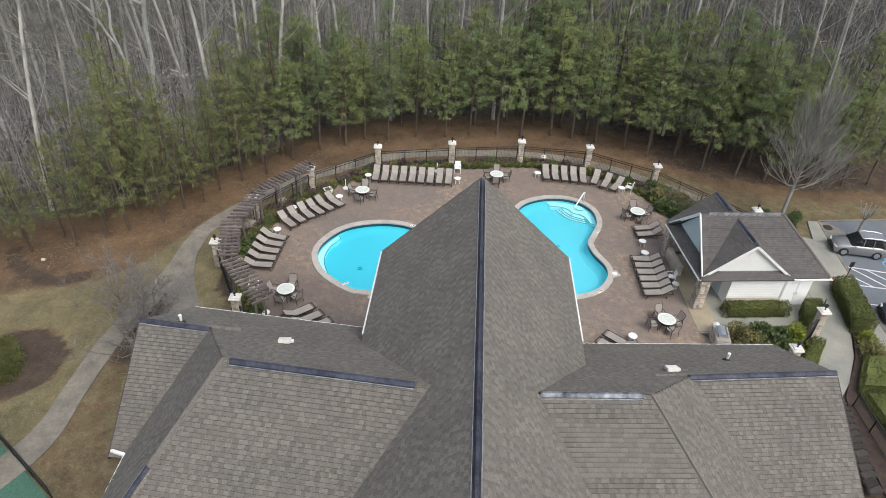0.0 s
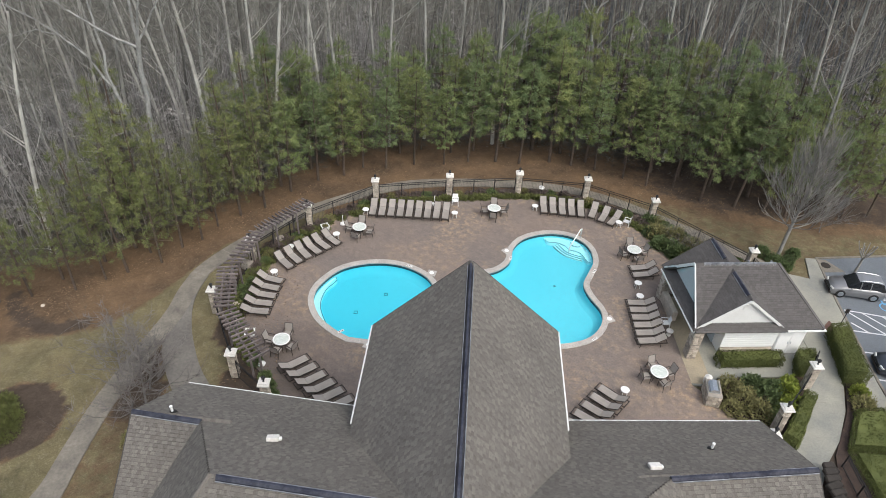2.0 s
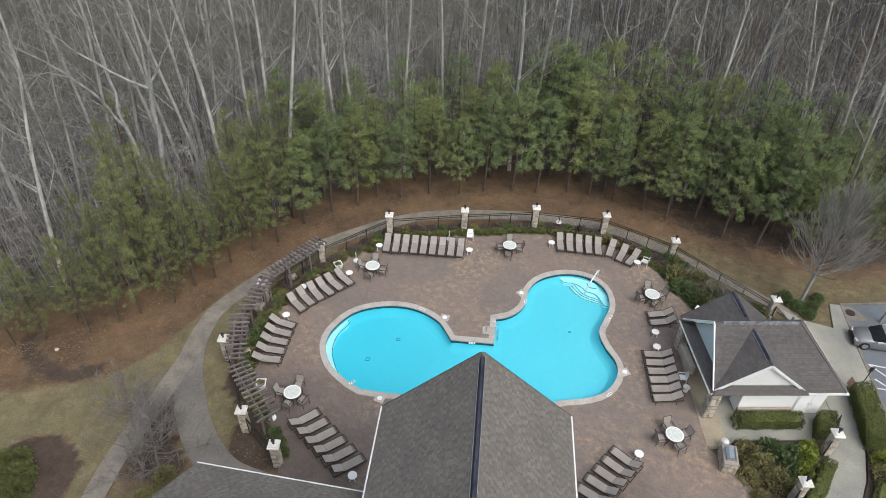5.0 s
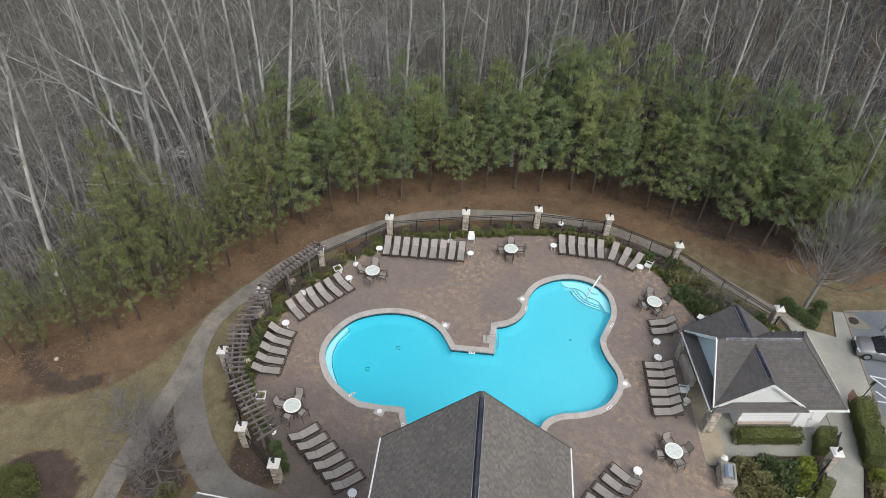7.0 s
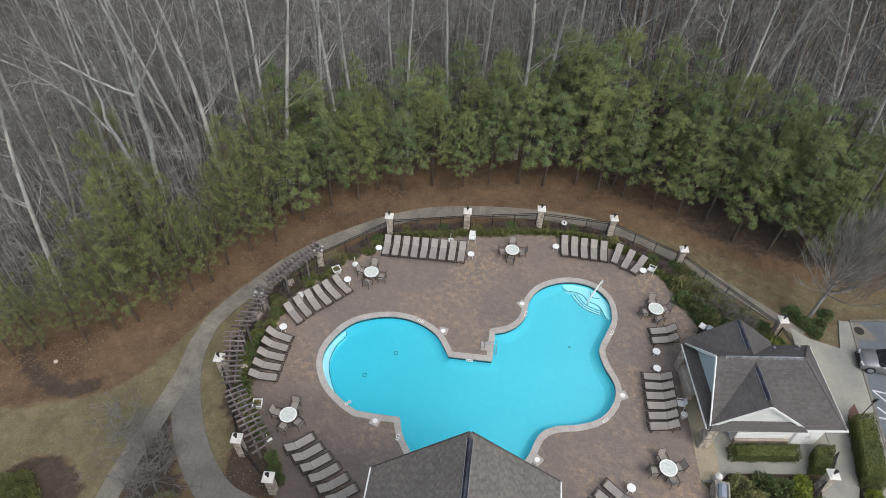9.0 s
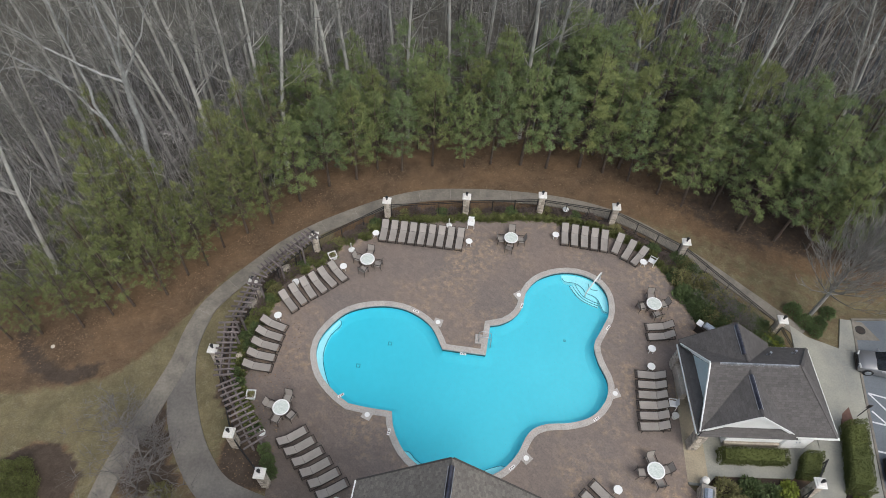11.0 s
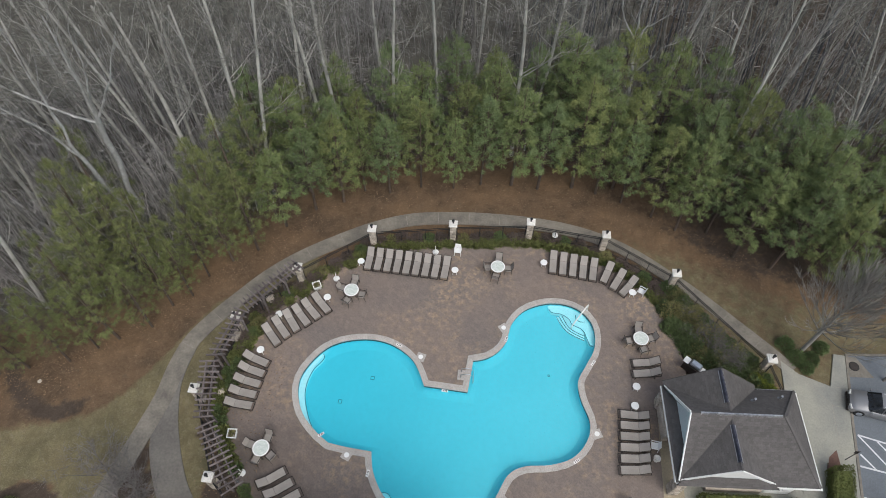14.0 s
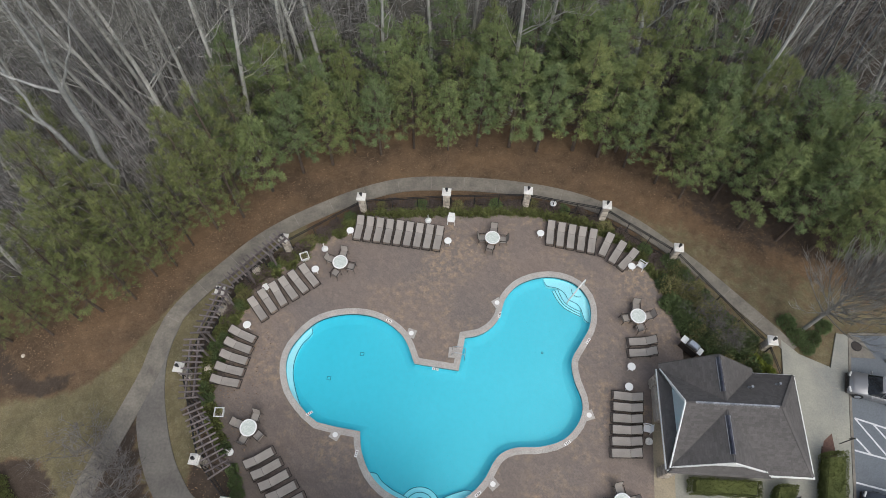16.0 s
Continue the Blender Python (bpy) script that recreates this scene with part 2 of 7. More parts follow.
p.inputs["Roughness"].default_value, p.inputs["Specular IOR Level"].default_value = 0.97, 0.1
lumpy(nt, p, noise_node(nt, c, 9, 5, 0.8), 0.6, 0.05)

# pool plaster and water
plaster_mat = surface("pool_plaster", (0.24, 0.66, 0.74), (0.21, 0.63, 0.71), 0.15, 3.0, 0.7, 0.0, co="World", fine=0.03)
# benches paler than the floor: shallow water's brightness put into the plaster
bench_plaster_mat = surface("bench_plaster", (0.78, 0.93, 0.94), (0.72, 0.9, 0.92), 0.3, 3.0, 0.7, 0.0, co="World", fine=0.03)
drain_mat = surface("drain_grate", (0.1, 0.26, 0.3), (0.08, 0.22, 0.26), 3, 20, 0.5, 0.0)
edge_tile_mat = surface("edge_tile", (0.03, 0.12, 0.15), (0.04, 0.15, 0.18), 3, 20, 0.4, 0.0)
tile_mat = surface("waterline_tile", (0.014, 0.04, 0.055), (0.02, 0.055, 0.07), 3, 20, 0.4, 0.0)
water_mat, nt, p = nodes_of("pool_water")
nt.nodes.remove(p)
clear = nt.nodes.new("ShaderNodeBsdfTransparent")
# western lobe tinted to pass less red, depth's light loss put into the colour
across = nt.nodes.new("ShaderNodeSeparateXYZ")
nt.links.new(place(nt, "World"), across.inputs[0])
tint = mixed(nt, spread(nt, across.outputs[0], -8, 9), (0.36, 0.84, 0.915), (0.61, 0.91, 0.955))
# and, over the shallow western bench, tinted to pass most of it
reach = nt.nodes.new("ShaderNodeVectorMath")
reach.operation = "DISTANCE"
nt.links.new(place(nt, "World"), reach.inputs[0])
reach.inputs[1].default_value = (-3.9, 31.1, -0.21)
shallow = nt.nodes.new("ShaderNodeMath")
shallow.operation = "MULTIPLY"
nt.links.new(spread(nt, reach.outputs["Value"], 3.9, 4.05), shallow.inputs[0])
nt.links.new(spread(nt, across.outputs[0], -6.6, -7.0), shallow.inputs[1])
nt.links.new(mixed(nt, shallow.outputs[0], tint, (0.66, 0.9, 0.94)), clear.inputs[0])
glossy = nt.nodes.new("ShaderNodeBsdfGlossy")
glossy.inputs["Roughness"].default_value = 0.06
fres = nt.nodes.new("ShaderNodeFresnel")
fres.inputs["IOR"].default_value = 1.33
ripple = nt.nodes.new("ShaderNodeBump")
ripple.inputs["Strength"].default_value, ripple.inputs["Distance"].default_value = 0.15, 0.02
nt.links.new(noise_node(nt, place(nt, "World"), 2.5, 4), ripple.inputs["Height"])
nt.links.new(ripple.outputs[0], glossy.inputs["Normal"])
mixs = nt.nodes.new("ShaderNodeMixShader")
nt.links.new(fres.outputs[0], mixs.inputs[0])
nt.links.new(clear.outputs[0], mixs.inputs[1])
nt.links.new(glossy.outputs[0], mixs.inputs[2])
nt.links.new(mixs.outputs[0], nt.nodes["Material Output"].inputs[0])
glass_mat = surface("dark_glass", (0.012, 0.014, 0.016), (0.02, 0.022, 0.025), 1, 5, 0.06, 0.0, gloss=0.6)


def car_paint(name, colour):
    m = surface(name, colour, [x * 0.92 for x in colour], 1, 4, 0.3, 0.0, metal=0.3, fine=0.03, gloss=0.6)
    m.node_tree.nodes["Principled BSDF"].inputs["Coat Weight"].default_value = 0.7
    return m


silver_mat = car_paint("silver_paint", (0.2, 0.2, 0.205))
black_mat = car_paint("black_paint", (0.03, 0.035, 0.045))
navy_mat = car_paint("dark_red_paint", (0.12, 0.03, 0.03))
tyre_mat = surface("tyre_rubber", (0.02, 0.02, 0.02), (0.03, 0.03, 0.03), 3, 30, 0.9, 0.1)
lens_mat = surface("lamp_glass", (0.6, 0.6, 0.58), (0.5, 0.5, 0.48), 3, 30, 0.2, 0.0)
red_lens_mat = surface("tail_lamp", (0.35, 0.02, 0.02), (0.3, 0.02, 0.02), 3, 30, 0.25, 0.0)


# ---- mesh tools ----
class Geo:
    """Collects vertices and faces of one mesh."""

    def __init__(self):
        self.v, self.f = [], []

    def add(self, vs, fs):
        n = len(self.v)
        self.v += [tuple(q) for q in vs]
        self.f += [tuple(i + n for i in q) for q in fs]

    def box(self, c, s, m=None, ch=0.0):
        """A box of size s round c, turned by m; ch: chamfer of its edges."""
        x, y, z = (q / 2 for q in s)
        if ch <= 0:
            vs = [(i * x, j * y, k * z) for i in (-1, 1) for j in (-1, 1) for k in (-1, 1)]
            fs = [(0, 1, 3, 2), (4, 6, 7, 5), (0, 4, 5, 1), (2, 3, 7, 6), (0, 2, 6, 4), (1, 5, 7, 3)]
        else:
            bm = bmesh.new()
            bmesh.ops.create_cube(bm, size=1.0)
            for q in bm.verts:
                q.co = Vector((q.co.x * s[0], q.co.y * s[1], q.co.z * s[2]))
            bmesh.ops.bevel(bm, geom=bm.edges[:], offset=ch, segments=1, affect="EDGES")
            bm.verts.index_update()
            vs, fs = [q.co.copy() for q in bm.verts], [[q.index for q in f.verts] for f in bm.faces]
            bm.free()
        c = Vector(c)
        self.add([(m.to_3x3() @ Vector(q) if m else Vector(q)) + c for q in vs], fs)
        return self

    def tube(self, pts, radii, n=6, caps=True):
        """A tapering tube through pts."""
        rings = []
        pts = [Vector(q) for q in pts]
        for i, q in enumerate(pts):
            d = (pts[min(i + 1, len(pts) - 1)] - pts[max(i - 1, 0)]).normalized()
            a = d.orthogonal().normalized() if abs(d.z) < 0.9 else d.cross(Vector((0, 1, 0))).normalized()
            b = d.cross(a)
            r = radii[i] if isinstance(radii, (list, tuple)) else radii
            rings.append([q + a * math.cos(2 * math.pi * k / n) * r + b * math.sin(2 * math.pi * k / n) * r for k in range(n)])
        fs = [(i * n + k, i * n + (k + 1) % n, (i + 1) * n + (k + 1) % n, (i + 1) * n + k) for i in range(len(pts) - 1) for k in range(n)]
        if caps:
            fs += [tuple(range(n))[::-1], tuple((len(pts) - 1) * n + k for k in range(n))]
        self.add([q for r in rings for q in r], fs)
        return self

    def lathe(self, profile, n=24, at=(0, 0, 0)):
        """Turns a profile of (radius, height) round the upright axis."""
        vs = [(at[0] + r * math.cos(2 * math.pi * k / n), at[1] + r * math.sin(2 * math.pi * k / n), at[2] + z) for r, z in profile for k in range(n)]
        fs = [(i * n + k, i * n + (k + 1) % n, (i + 1) * n + (k + 1) % n, (i + 1) * n + k) for i in range(len(profile) - 1) for k in range(n)]
        fs += [tuple(range(n))[::-1], tuple((len(profile) - 1) * n + k for k in range(n))]
        self.add(vs, fs)
        return self

    def prism(self, poly, z0, z1):
        """A flat outline (no holes) drawn up from z0 to z1."""
        tris = tessellate_polygon([[Vector((x, y, 0)) for x, y in poly]])
        n = len(poly)
        vs = [(x, y, z1) for x, y in poly] + [(x, y, z0) for x, y in poly]
        area = sum(poly[i - 1][0] * poly[i][1] - poly[i][0] * poly[i - 1][1] for i in range(n))
        fs = []
        for t in tris:
            p0, p1, p2 = (poly[i] for i in t)
            up = (p1[0] - p0[0]) * (p2[1] - p0[1]) - (p1[1] - p0[1]) * (p2[0] - p0[0])
            fs.append(tuple(t) if up > 0 else tuple(t)[::-1])
        for i in range(n):
            j = (i + 1) % n
            fs.append((i, n + i, n + j, j) if area > 0 else (j, n + j, n + i, i))
        self.add(vs, fs)
        return self

    def mesh(self, name, mat, smooth=False):
        me = bpy.data.meshes.new(name)
        me.from_pydata(self.v, [], self.f)
        me.materials.append(mat)
        if smooth:
            me.polygons.foreach_set("use_smooth", [True] * len(me.polygons))
        me.update()
        return me


def part(name, geo, mat, parent, label="", m=None, smooth=False):
    """One mesh object under a thing or a part; geo: a Geo or a finished mesh."""
    me = geo.mesh(name, mat, smooth) if isinstance(geo, Geo) else geo
    ob = new(name, me)
    ob.parent = parent
    if m is not None:
        ob.matrix_basis = m
    return tagged(ob, label)


def thing(name, label, category, group="", m=None, kind=""):
    ob = new(name)
    ob.empty_display_size = 0.3
    if m is not None:
        ob.matrix_basis = m
    return tagged(ob, label, category, group, kind)


def single(name, geo, mat, label, category, group="", m=None, kind="", smooth=False):
    """A thing of one mesh."""
    me = geo.mesh(name, mat, smooth) if isinstance(geo, Geo) else geo
    ob = new(name, me)
    if m is not None:
        ob.matrix_basis = m
    return tagged(ob, label, category, group, kind)


def curve_through(pts, corners=(), step=0.2, closed=True):
    """A smooth line through pts, with sharp corners at those of the given numbers."""
    out, n = [], len(pts)
    pv = [Vector((*q[:2], 0)) for q in pts]
    for i in range(n if closed else n - 1):
        a, b = pv[i], pv[(i + 1) % n]
        before = pv[i - 1] if (closed or i > 0) and i not in corners else a
        after = pv[(i + 2) % n] if (closed or i + 2 < n) and (i + 1) % n not in corners else b
        k = max(1, int((b - a).length / step))
        for j in range(k):
            t = j / k
            q = 0.5 * ((2 * a) + (b - before) * t + (2 * before - 5 * a + 4 * b - after) * t * t + (3 * a - before - 3 * b + after) * t ** 3)
            out.append((q.x, q.y))
    if not closed:
        out.append((pv[-1].x, pv[-1].y))
    return out


def offset_line(line, d, closed=True):
    """The line moved d to its left (a closed clockwise line grows)."""
    n, out = len(line), []
    for i in range(n):
        a = Vector(line[i - 1] if closed or i else line[0])
        q = Vector(line[i])
        b = Vector(line[(i + 1) % n] if closed or i < n - 1 else line[i])
        e, f = (q - a), (b - q)
        e = e.normalized() if e.length > 1e-6 else f.normalized()
        f = f.normalized() if f.length > 1e-6 else e
        n1, n2 = Vector((-e.y, e.x)), Vector((-f.y, f.x))
        m = n1 + n2
        m = m / max(m.length_squared / 2, 0.5)
        out.append((q.x + m.x * d, q.y + m.y * d))
    return out


def strip(line, width, z0, z1):
    """A paved band of that width along an open line."""
    if callable(width):
        n = len(line)
        a, b = ([offset_line(line, s * width(i / (n - 1)) / 2, False)[i] for i in range(n)] for s in (1, -1))
    else:
        a, b = offset_line(line, width / 2, False), offset_line(line, -width / 2, False)
    g = Geo()
    n = len(line)
    vs = [(*q, z) for z in (z1, z0) for row in (a, b) for q in row]
    fs = []
    for i in range(n - 1):
        fs += [(i, n + i, n + i + 1, i + 1), (2 * n + i, i, i + 1, 2 * n + i + 1), (n + i, 3 * n + i, 3 * n + i + 1, n + i + 1)]
    g.add(vs, fs)
    return g


def flat(outline, holes, z):
    """A level sheet with holes."""
    rings = [outline, *holes]
    pts = [q for r in rings for q in r]
    g = Geo()
    fs = []
    for t in tessellate_polygon([[Vector((x, y, 0)) for x, y in r] for r in rings]):
        p0, p1, p2 = (pts[i] for i in t)
        up = (p1[0] - p0[0]) * (p2[1] - p0[1]) - (p1[1] - p0[1]) * (p2[0] - p0[0])
        fs.append(tuple(t) if up > 0 else tuple(t)[::-1])
    g.add([(x, y, z) for x, y in pts], fs)
    return g


def facing(foot, head, z=0.0):
    """The pose at foot whose y axis points to head."""
    return pose(foot[0], foot[1], z, 0, 0, math.degrees(math.atan2(-(head[0] - foot[0]), head[1] - foot[1])))


# ---- ground, pool and paved areas ----
RING = [(-17.15, 31.0), (-16.95, 33.1), (-15.9, 35.2), (-14.2, 37.6), (-12.5, 39.75), (-10.55, 41.55), (-8.2, 43.25), (-5.4, 44.95), (-2.4, 46.15), (1.1, 46.68), (4.1, 46.85), (7.2, 46.82), (10.2, 46.5), (13.0, 45.75), (15.4, 44.6), (17.6, 43.1), (20.0, 41.3), (22.6, 39.0), (24.6, 37.2), (25.9, 35.9)]
DECK = [(-13.2, 33.7), (-10.3, 38.1), (-7.6, 41.3), (-4.9, 43.0), (-2.8, 43.5), (1.1, 43.7), (5.8, 44.4), (8.35, 44.4), (11.8, 43.8), (15.1, 42.1), (16.7, 40.0), (18.0, 37.1), (18.4, 35.2), (18.4, 33.0), (16.2, 32.6), (16.2, 24.2), (17.6, 22.7), (18.6, 20.5), (17.0, 17.5), (-9.0, 17.5), (-9.3, 20.6), (-9.9, 23.2), (-12.2, 26.2), (-13.1, 29.0)]
WATER = [(0.3, 31.93), (-0.75, 33.75), (-2.6, 34.85), (-4.7, 34.97), (-6.8, 34.18), (-8.1, 32.45), (-8.38, 30.9), (-7.72, 29.15), (-6.48, 27.9), (-5.46, 27.23), (-4.2, 27.08), (-2.58, 26.98), (-2.28, 25.8), (-1.5, 24.5), (-0.4, 23.62), (0.95, 23.16), (2.08, 23.02), (3.3, 23.15), (4.74, 23.89), (5.68, 25.0), (6.4, 26.45), (7.44, 27.12), (9.1, 27.4), (10.56, 28.05), (11.5, 29.3), (11.68, 30.6), (11.1, 32.1), (10.92, 33.4), (11.5, 34.7), (12.1, 36.1), (12.05, 37.8), (11.24, 38.98), (10.0, 39.5), (8.5, 39.42), (6.95, 38.65), (6.05, 37.4), (5.72, 35.9), (5.1, 34.98), (4.3, 34.42), (3.49, 34.18), (3.3, 31.8)]
water_line = curve_through(WATER, (0, 9, 11, 39, 40), 0.2)
ring_line = curve_through(RING, (), 0.5, False)
deck_line = curve_through(DECK, (13, 14, 15, 16, 17, 18, 19, 20), 0.5)


def inside(q, poly):
    hit, n = False, len(poly)
    for i in range(n):
        (x1, y1), (x2, y2) = poly[i - 1], poly[i]
        if (y1 > q[1]) != (y2 > q[1]) and q[0] < (x2 - x1) * (q[1] - y1) / (y2 - y1) + x1:
            hit = not hit
    return hit


# the pines stand outside this line
FRINGE = [(-60, 20.0), (-44, 22.0), (-33, 27.0), (-25, 30.8), (-20.3, 34.8), (-15.8, 39.8), (-11.2, 44.5), (-6.3, 48.2), (-2.9, 49.0), (0.4, 49.7), (6.0, 50.6), (11.2, 49.6), (15.0, 48.7), (20.3, 46.6), (24.5, 44.6), (32.0, 43.2), (60.0, 43.5)]


def fringe_y(x):
    for (x1, y1), (x2, y2) in zip(FRINGE, FRINGE[1:]):
        if x1 <= x <= x2:
            return y1 + (y2 - y1) * (x - x1) / (x2 - x1)
    return 30.0


def soft(v, a, b):
    t = min(1.0, max(0.0, (v - a) / (b - a)))
    return t * t * (3 - 2 * t)


LAWN = [(-60, 20.5), (-40, 23.4), (-30, 25.4), (-26.5, 26.15), (-24.2, 26.6), (-22.1, 27.4), (-21.1, 28.2), (-20.0, 29.5), (-19.1, 30.9), (-18.2, 32.5), (-17.4, 34.2), (-16.0, 36.8), (-9.0, 43.0)]


def lawn_edge(x):
    """Where the lawn west of the path meets the pine straw."""
    for (x1, y1), (x2, y2) in zip(LAWN, LAWN[1:]):
        if x1 <= x <= x2:
            return y1 + (y2 - y1) * (x - x1) / (x2 - x1)
    return 20.0


def zones_at(x, y):
    """How much grass, mulch and leaf litter lies at a place; shade under the eastern pines counts as mulch."""
    fy = fringe_y(max(-59.0, min(59.0, x)))
    litter = soft(y - fy, 1.0, 9.0)
    grass = 0.0
    if x < -9:
        d = y - lawn_edge(x)
        grass = 1 - soft(d, -0.7, 0.5)
        if -17.0 < x < -10 and y < 34:
            grass = max(grass, 0.75)
    if x > 10:
        grass = max(grass, soft(x, 12, 18) * (1 - soft(y - fy, -3.6, -0.8)) * 0.6)
    if abs(x) < 20 and y < 22:
        grass = 0.5
    # shade along the eastern pine edge, painted as dark mulch
    mulch = 0.75 * soft(x, 14, 22) * soft(y - fy, -2.2, 0.2)
    d = math.hypot((x + 23.5) / 2.9, (y - 20.0) / 2.8)
    mulch = max(mulch, 1 - soft(d, 0.88, 1.02))
    sag = 27.35 + 0.164 * (x + 24.7) ** 2
    across = abs(y - sag) / math.hypot(1, 0.328 * (x + 24.7))
    mulch = max(mulch, 0.95 * (1 - soft(across, 0.4, 0.75)) * soft(x, -29.6, -28.4) * (1 - soft(x, -23.2, -21.8)))
    if inside((x, y), BEDS) or inside((x, y), PERGOLA_BED):
        mulch = 1.0
    if inside((x, y), WEDGE):
        mulch = 0.85
    if 17.4 < x < 24.2 and 19.0 < y < 25.2:
        mulch = max(mulch, 0.8)
    if -13.0 < x < -8.8 and 21 < y < 24.5 or 25.8 < x < 28 and 17 < y < 29.5:
        mulch = 0.9
    if x > 17.5 and y < 17.5 or 21 < x < 26.5 and y < 24 and x - 21.5 > (y - 18.5) * 0.72:
        mulch = max(mulch, 0.9)
    if grass > 0.4 and mulch > 0.3:
        grass = 0.0
    return grass, mulch, litter


WEDGE = [(-17.5, 27.0), (-16.6, 24.4), (-15.4, 22.3), (-14.5, 20.8), (-18.2, 20.0), (-18.4, 23.0), (-18.2, 24.8)]
PERGOLA_BED = [(-11.1, 39.4), (-13.6, 36.3), (-14.75, 31.5), (-14.15, 27.2), (-10.8, 22.5), (-9.4, 23.4), (-12.4, 27.4), (-13.0, 31.5), (-12.0, 35.3), (-9.7, 38.3)]
BEDS = [(-13.9, 30.0), (-13.6, 34.0), (-12.6, 37.0), (-10.3, 39.4), (-5.3, 43.5), (1.0, 44.8), (7.0, 45.7), (12.9, 45.1), (17.9, 42.2), (23.6, 35.9), (24.4, 33.4), (18.0, 33.0), (-12.0, 29.0)]
xs = [-900, -400, -200, -120, -80] + [-60 + 0.5 * i for i in range(241)] + [80, 120, 200, 400, 900]
ys = [-900, -300, -100, -40, -10] + [0.5 * i for i in range(141)] + [75, 80, 90, 110, 140, 200, 400, 900]
zone_rows, g = [], Geo()
for y in ys:
    for x in xs:
        h = 0.06 * noise.noise((x * 0.3, y * 0.3, 0)) + 0.03 * noise.noise((x, y, 3)) if abs(x) < 61 and -1 < y < 72 else 0
        low = -0.1 + h
        g.v.append((x, y, low if not (-22 < x < 36 and 5 < y < 49) else min(low, -0.1)))
        zone_rows.append((*zones_at(x, y), 1.0))
W = len(xs)
for j in range(len(ys) - 1):
    for i in range(W - 1):
        cx, cy = (xs[i] + xs[i + 1]) / 2, (ys[j] + ys[j + 1]) / 2
        if all(inside((cx + a, cy + b), deck_line) for a in (-0.5, 0.5) for b in (-0.5, 0.5)) and 18 < cy < 43:
            continue
        g.f.append((j * W + i, j * W + i + 1, (j + 1) * W + i + 1, (j + 1) * W + i))
me = g.mesh("ground", ground_mat, True)
layer = me.color_attributes.new("zones", "FLOAT_COLOR", "POINT")
layer.data.foreach_set("color", [q for r in zone_rows for q in r])
tagged(new("ground", me), "brown pine straw and dormant tan grass around the pool", "ground", kind="structure")

deck = tagged(new("pool_deck", flat(deck_line, [offset_line(water_line, -0.05)], 0.0).mesh("pool_deck", paver_mat)), "red-brown paver pool deck with worn ochre patches", "pool deck", kind="structure")
rim = Geo()
n = len(deck_line)
rim.add([(*q, z) for z in (0.0, -0.25) for q in deck_line], [(i, n + i, n + (i + 1) % n, (i + 1) % n) for i in range(n)])
edge = part("deck_edge", rim, paver_mat, deck)

pool = thing("swimming_pool", "turquoise free-form swimming pool with pale stone coping", "swimming pool")
n = len(water_line)
wall = Geo()
rings = [[(*q, z) for q in (offset_line(water_line, d) if d else water_line)] for d, z in ((0, -0.28), (0, -0.42), (0.1, -0.57), (0.28, -0.69), (0.55, -0.75))]
wall.add([q for r in rings for q in r], [(k * n + i, k * n + (i + 1) % n, (k + 1) * n + (i + 1) % n, (k + 1) * n + i) for k in range(4) for i in range(n)])
part("basin_wall", wall, plaster_mat, pool, smooth=True)
part("basin_floor", flat(water_line, [], -0.755), plaster_mat, pool, "pale blue plaster floor")
band = Geo()
band.add([(*q, z) for z in (0.02, -0.28) for q in water_line], [(i, (i + 1) % n, n + (i + 1) % n, n + i) for i in range(n)])
part("waterline_tile_band", band, tile_mat, pool, "dark blue waterline tile")
part("coping_bed", flat(offset_line(water_line, -0.36), [water_line], 0.02), mortar_mat, pool, "mortar bed")
surface_ob = part("water", flat(water_line, [], -0.21), water_mat, pool, "still turquoise water")
surface_ob.visible_shadow = False
for cx, cy, s in ((-3.47, 32.38, 0.24), (-5.42, 30.42, 0.24), (8.94, 33.95, 0.12)):
    g = Geo()
    for k in range(4):
        g.box((cx + s * 0.5 * (k == 0) - s * 0.5 * (k == 1), cy + s * 0.5 * (k == 2) - s * 0.5 * (k == 3), -0.735), (0.04 if k < 2 else s, s if k < 2 else 0.04, 0.03))
    part("drain", g, drain_mat, pool, "dark square main drain")


def shelf(name, outline, z, edge_from, edge_to):
    """A submerged step or bench with a dark tile line along its free edge."""
    g = Geo().prism(outline, -0.75, z)
    ob = part(name, g, bench_plaster_mat, pool)
    line = outline[edge_from:edge_to]
    part("edge_tile", strip(line, 0.04, z, z + 0.012), edge_tile_mat, ob, "dark tile edge line")


def wall_run(a, b):
    """The pool's edge from the place nearest a, clockwise to that nearest b, set back a little into the wall."""
    ia, ib = (min(range(n), key=lambda i: (water_line[i][0] - q[0]) ** 2 + (water_line[i][1] - q[1]) ** 2) for q in (a, b))
    grown = offset_line(water_line, -0.03)
    return [grown[i % n] for i in range(ia, ib + 1 if ib >= ia else ib + n + 1)]


free = curve_through([(-6.9, 28.35), (-7.2, 28.85), (-7.58, 29.65), (-7.86, 30.5), (-7.92, 31.4), (-7.7, 32.4), (-7.28, 33.05), (-7.12, 33.4), (-7.25, 33.7)], (), 0.15, False)
run = wall_run((-7.2, 33.7), (-6.7, 28.2))
shelf("bench", free + run, -0.42, 0, len(free))
run = wall_run((-1.75, 24.85), (1.3, 23.1))
free = curve_through([(1.3, 23.3), (0.6, 23.58), (0.0, 23.8), (-0.7, 24.2), (-1.15, 24.62), (-1.65, 24.6)], (), 0.15, False)
shelf("bench", free[::1] + run, -0.42, 0, len(free))
run = wall_run((2.9, 23.08), (5.2, 24.35))
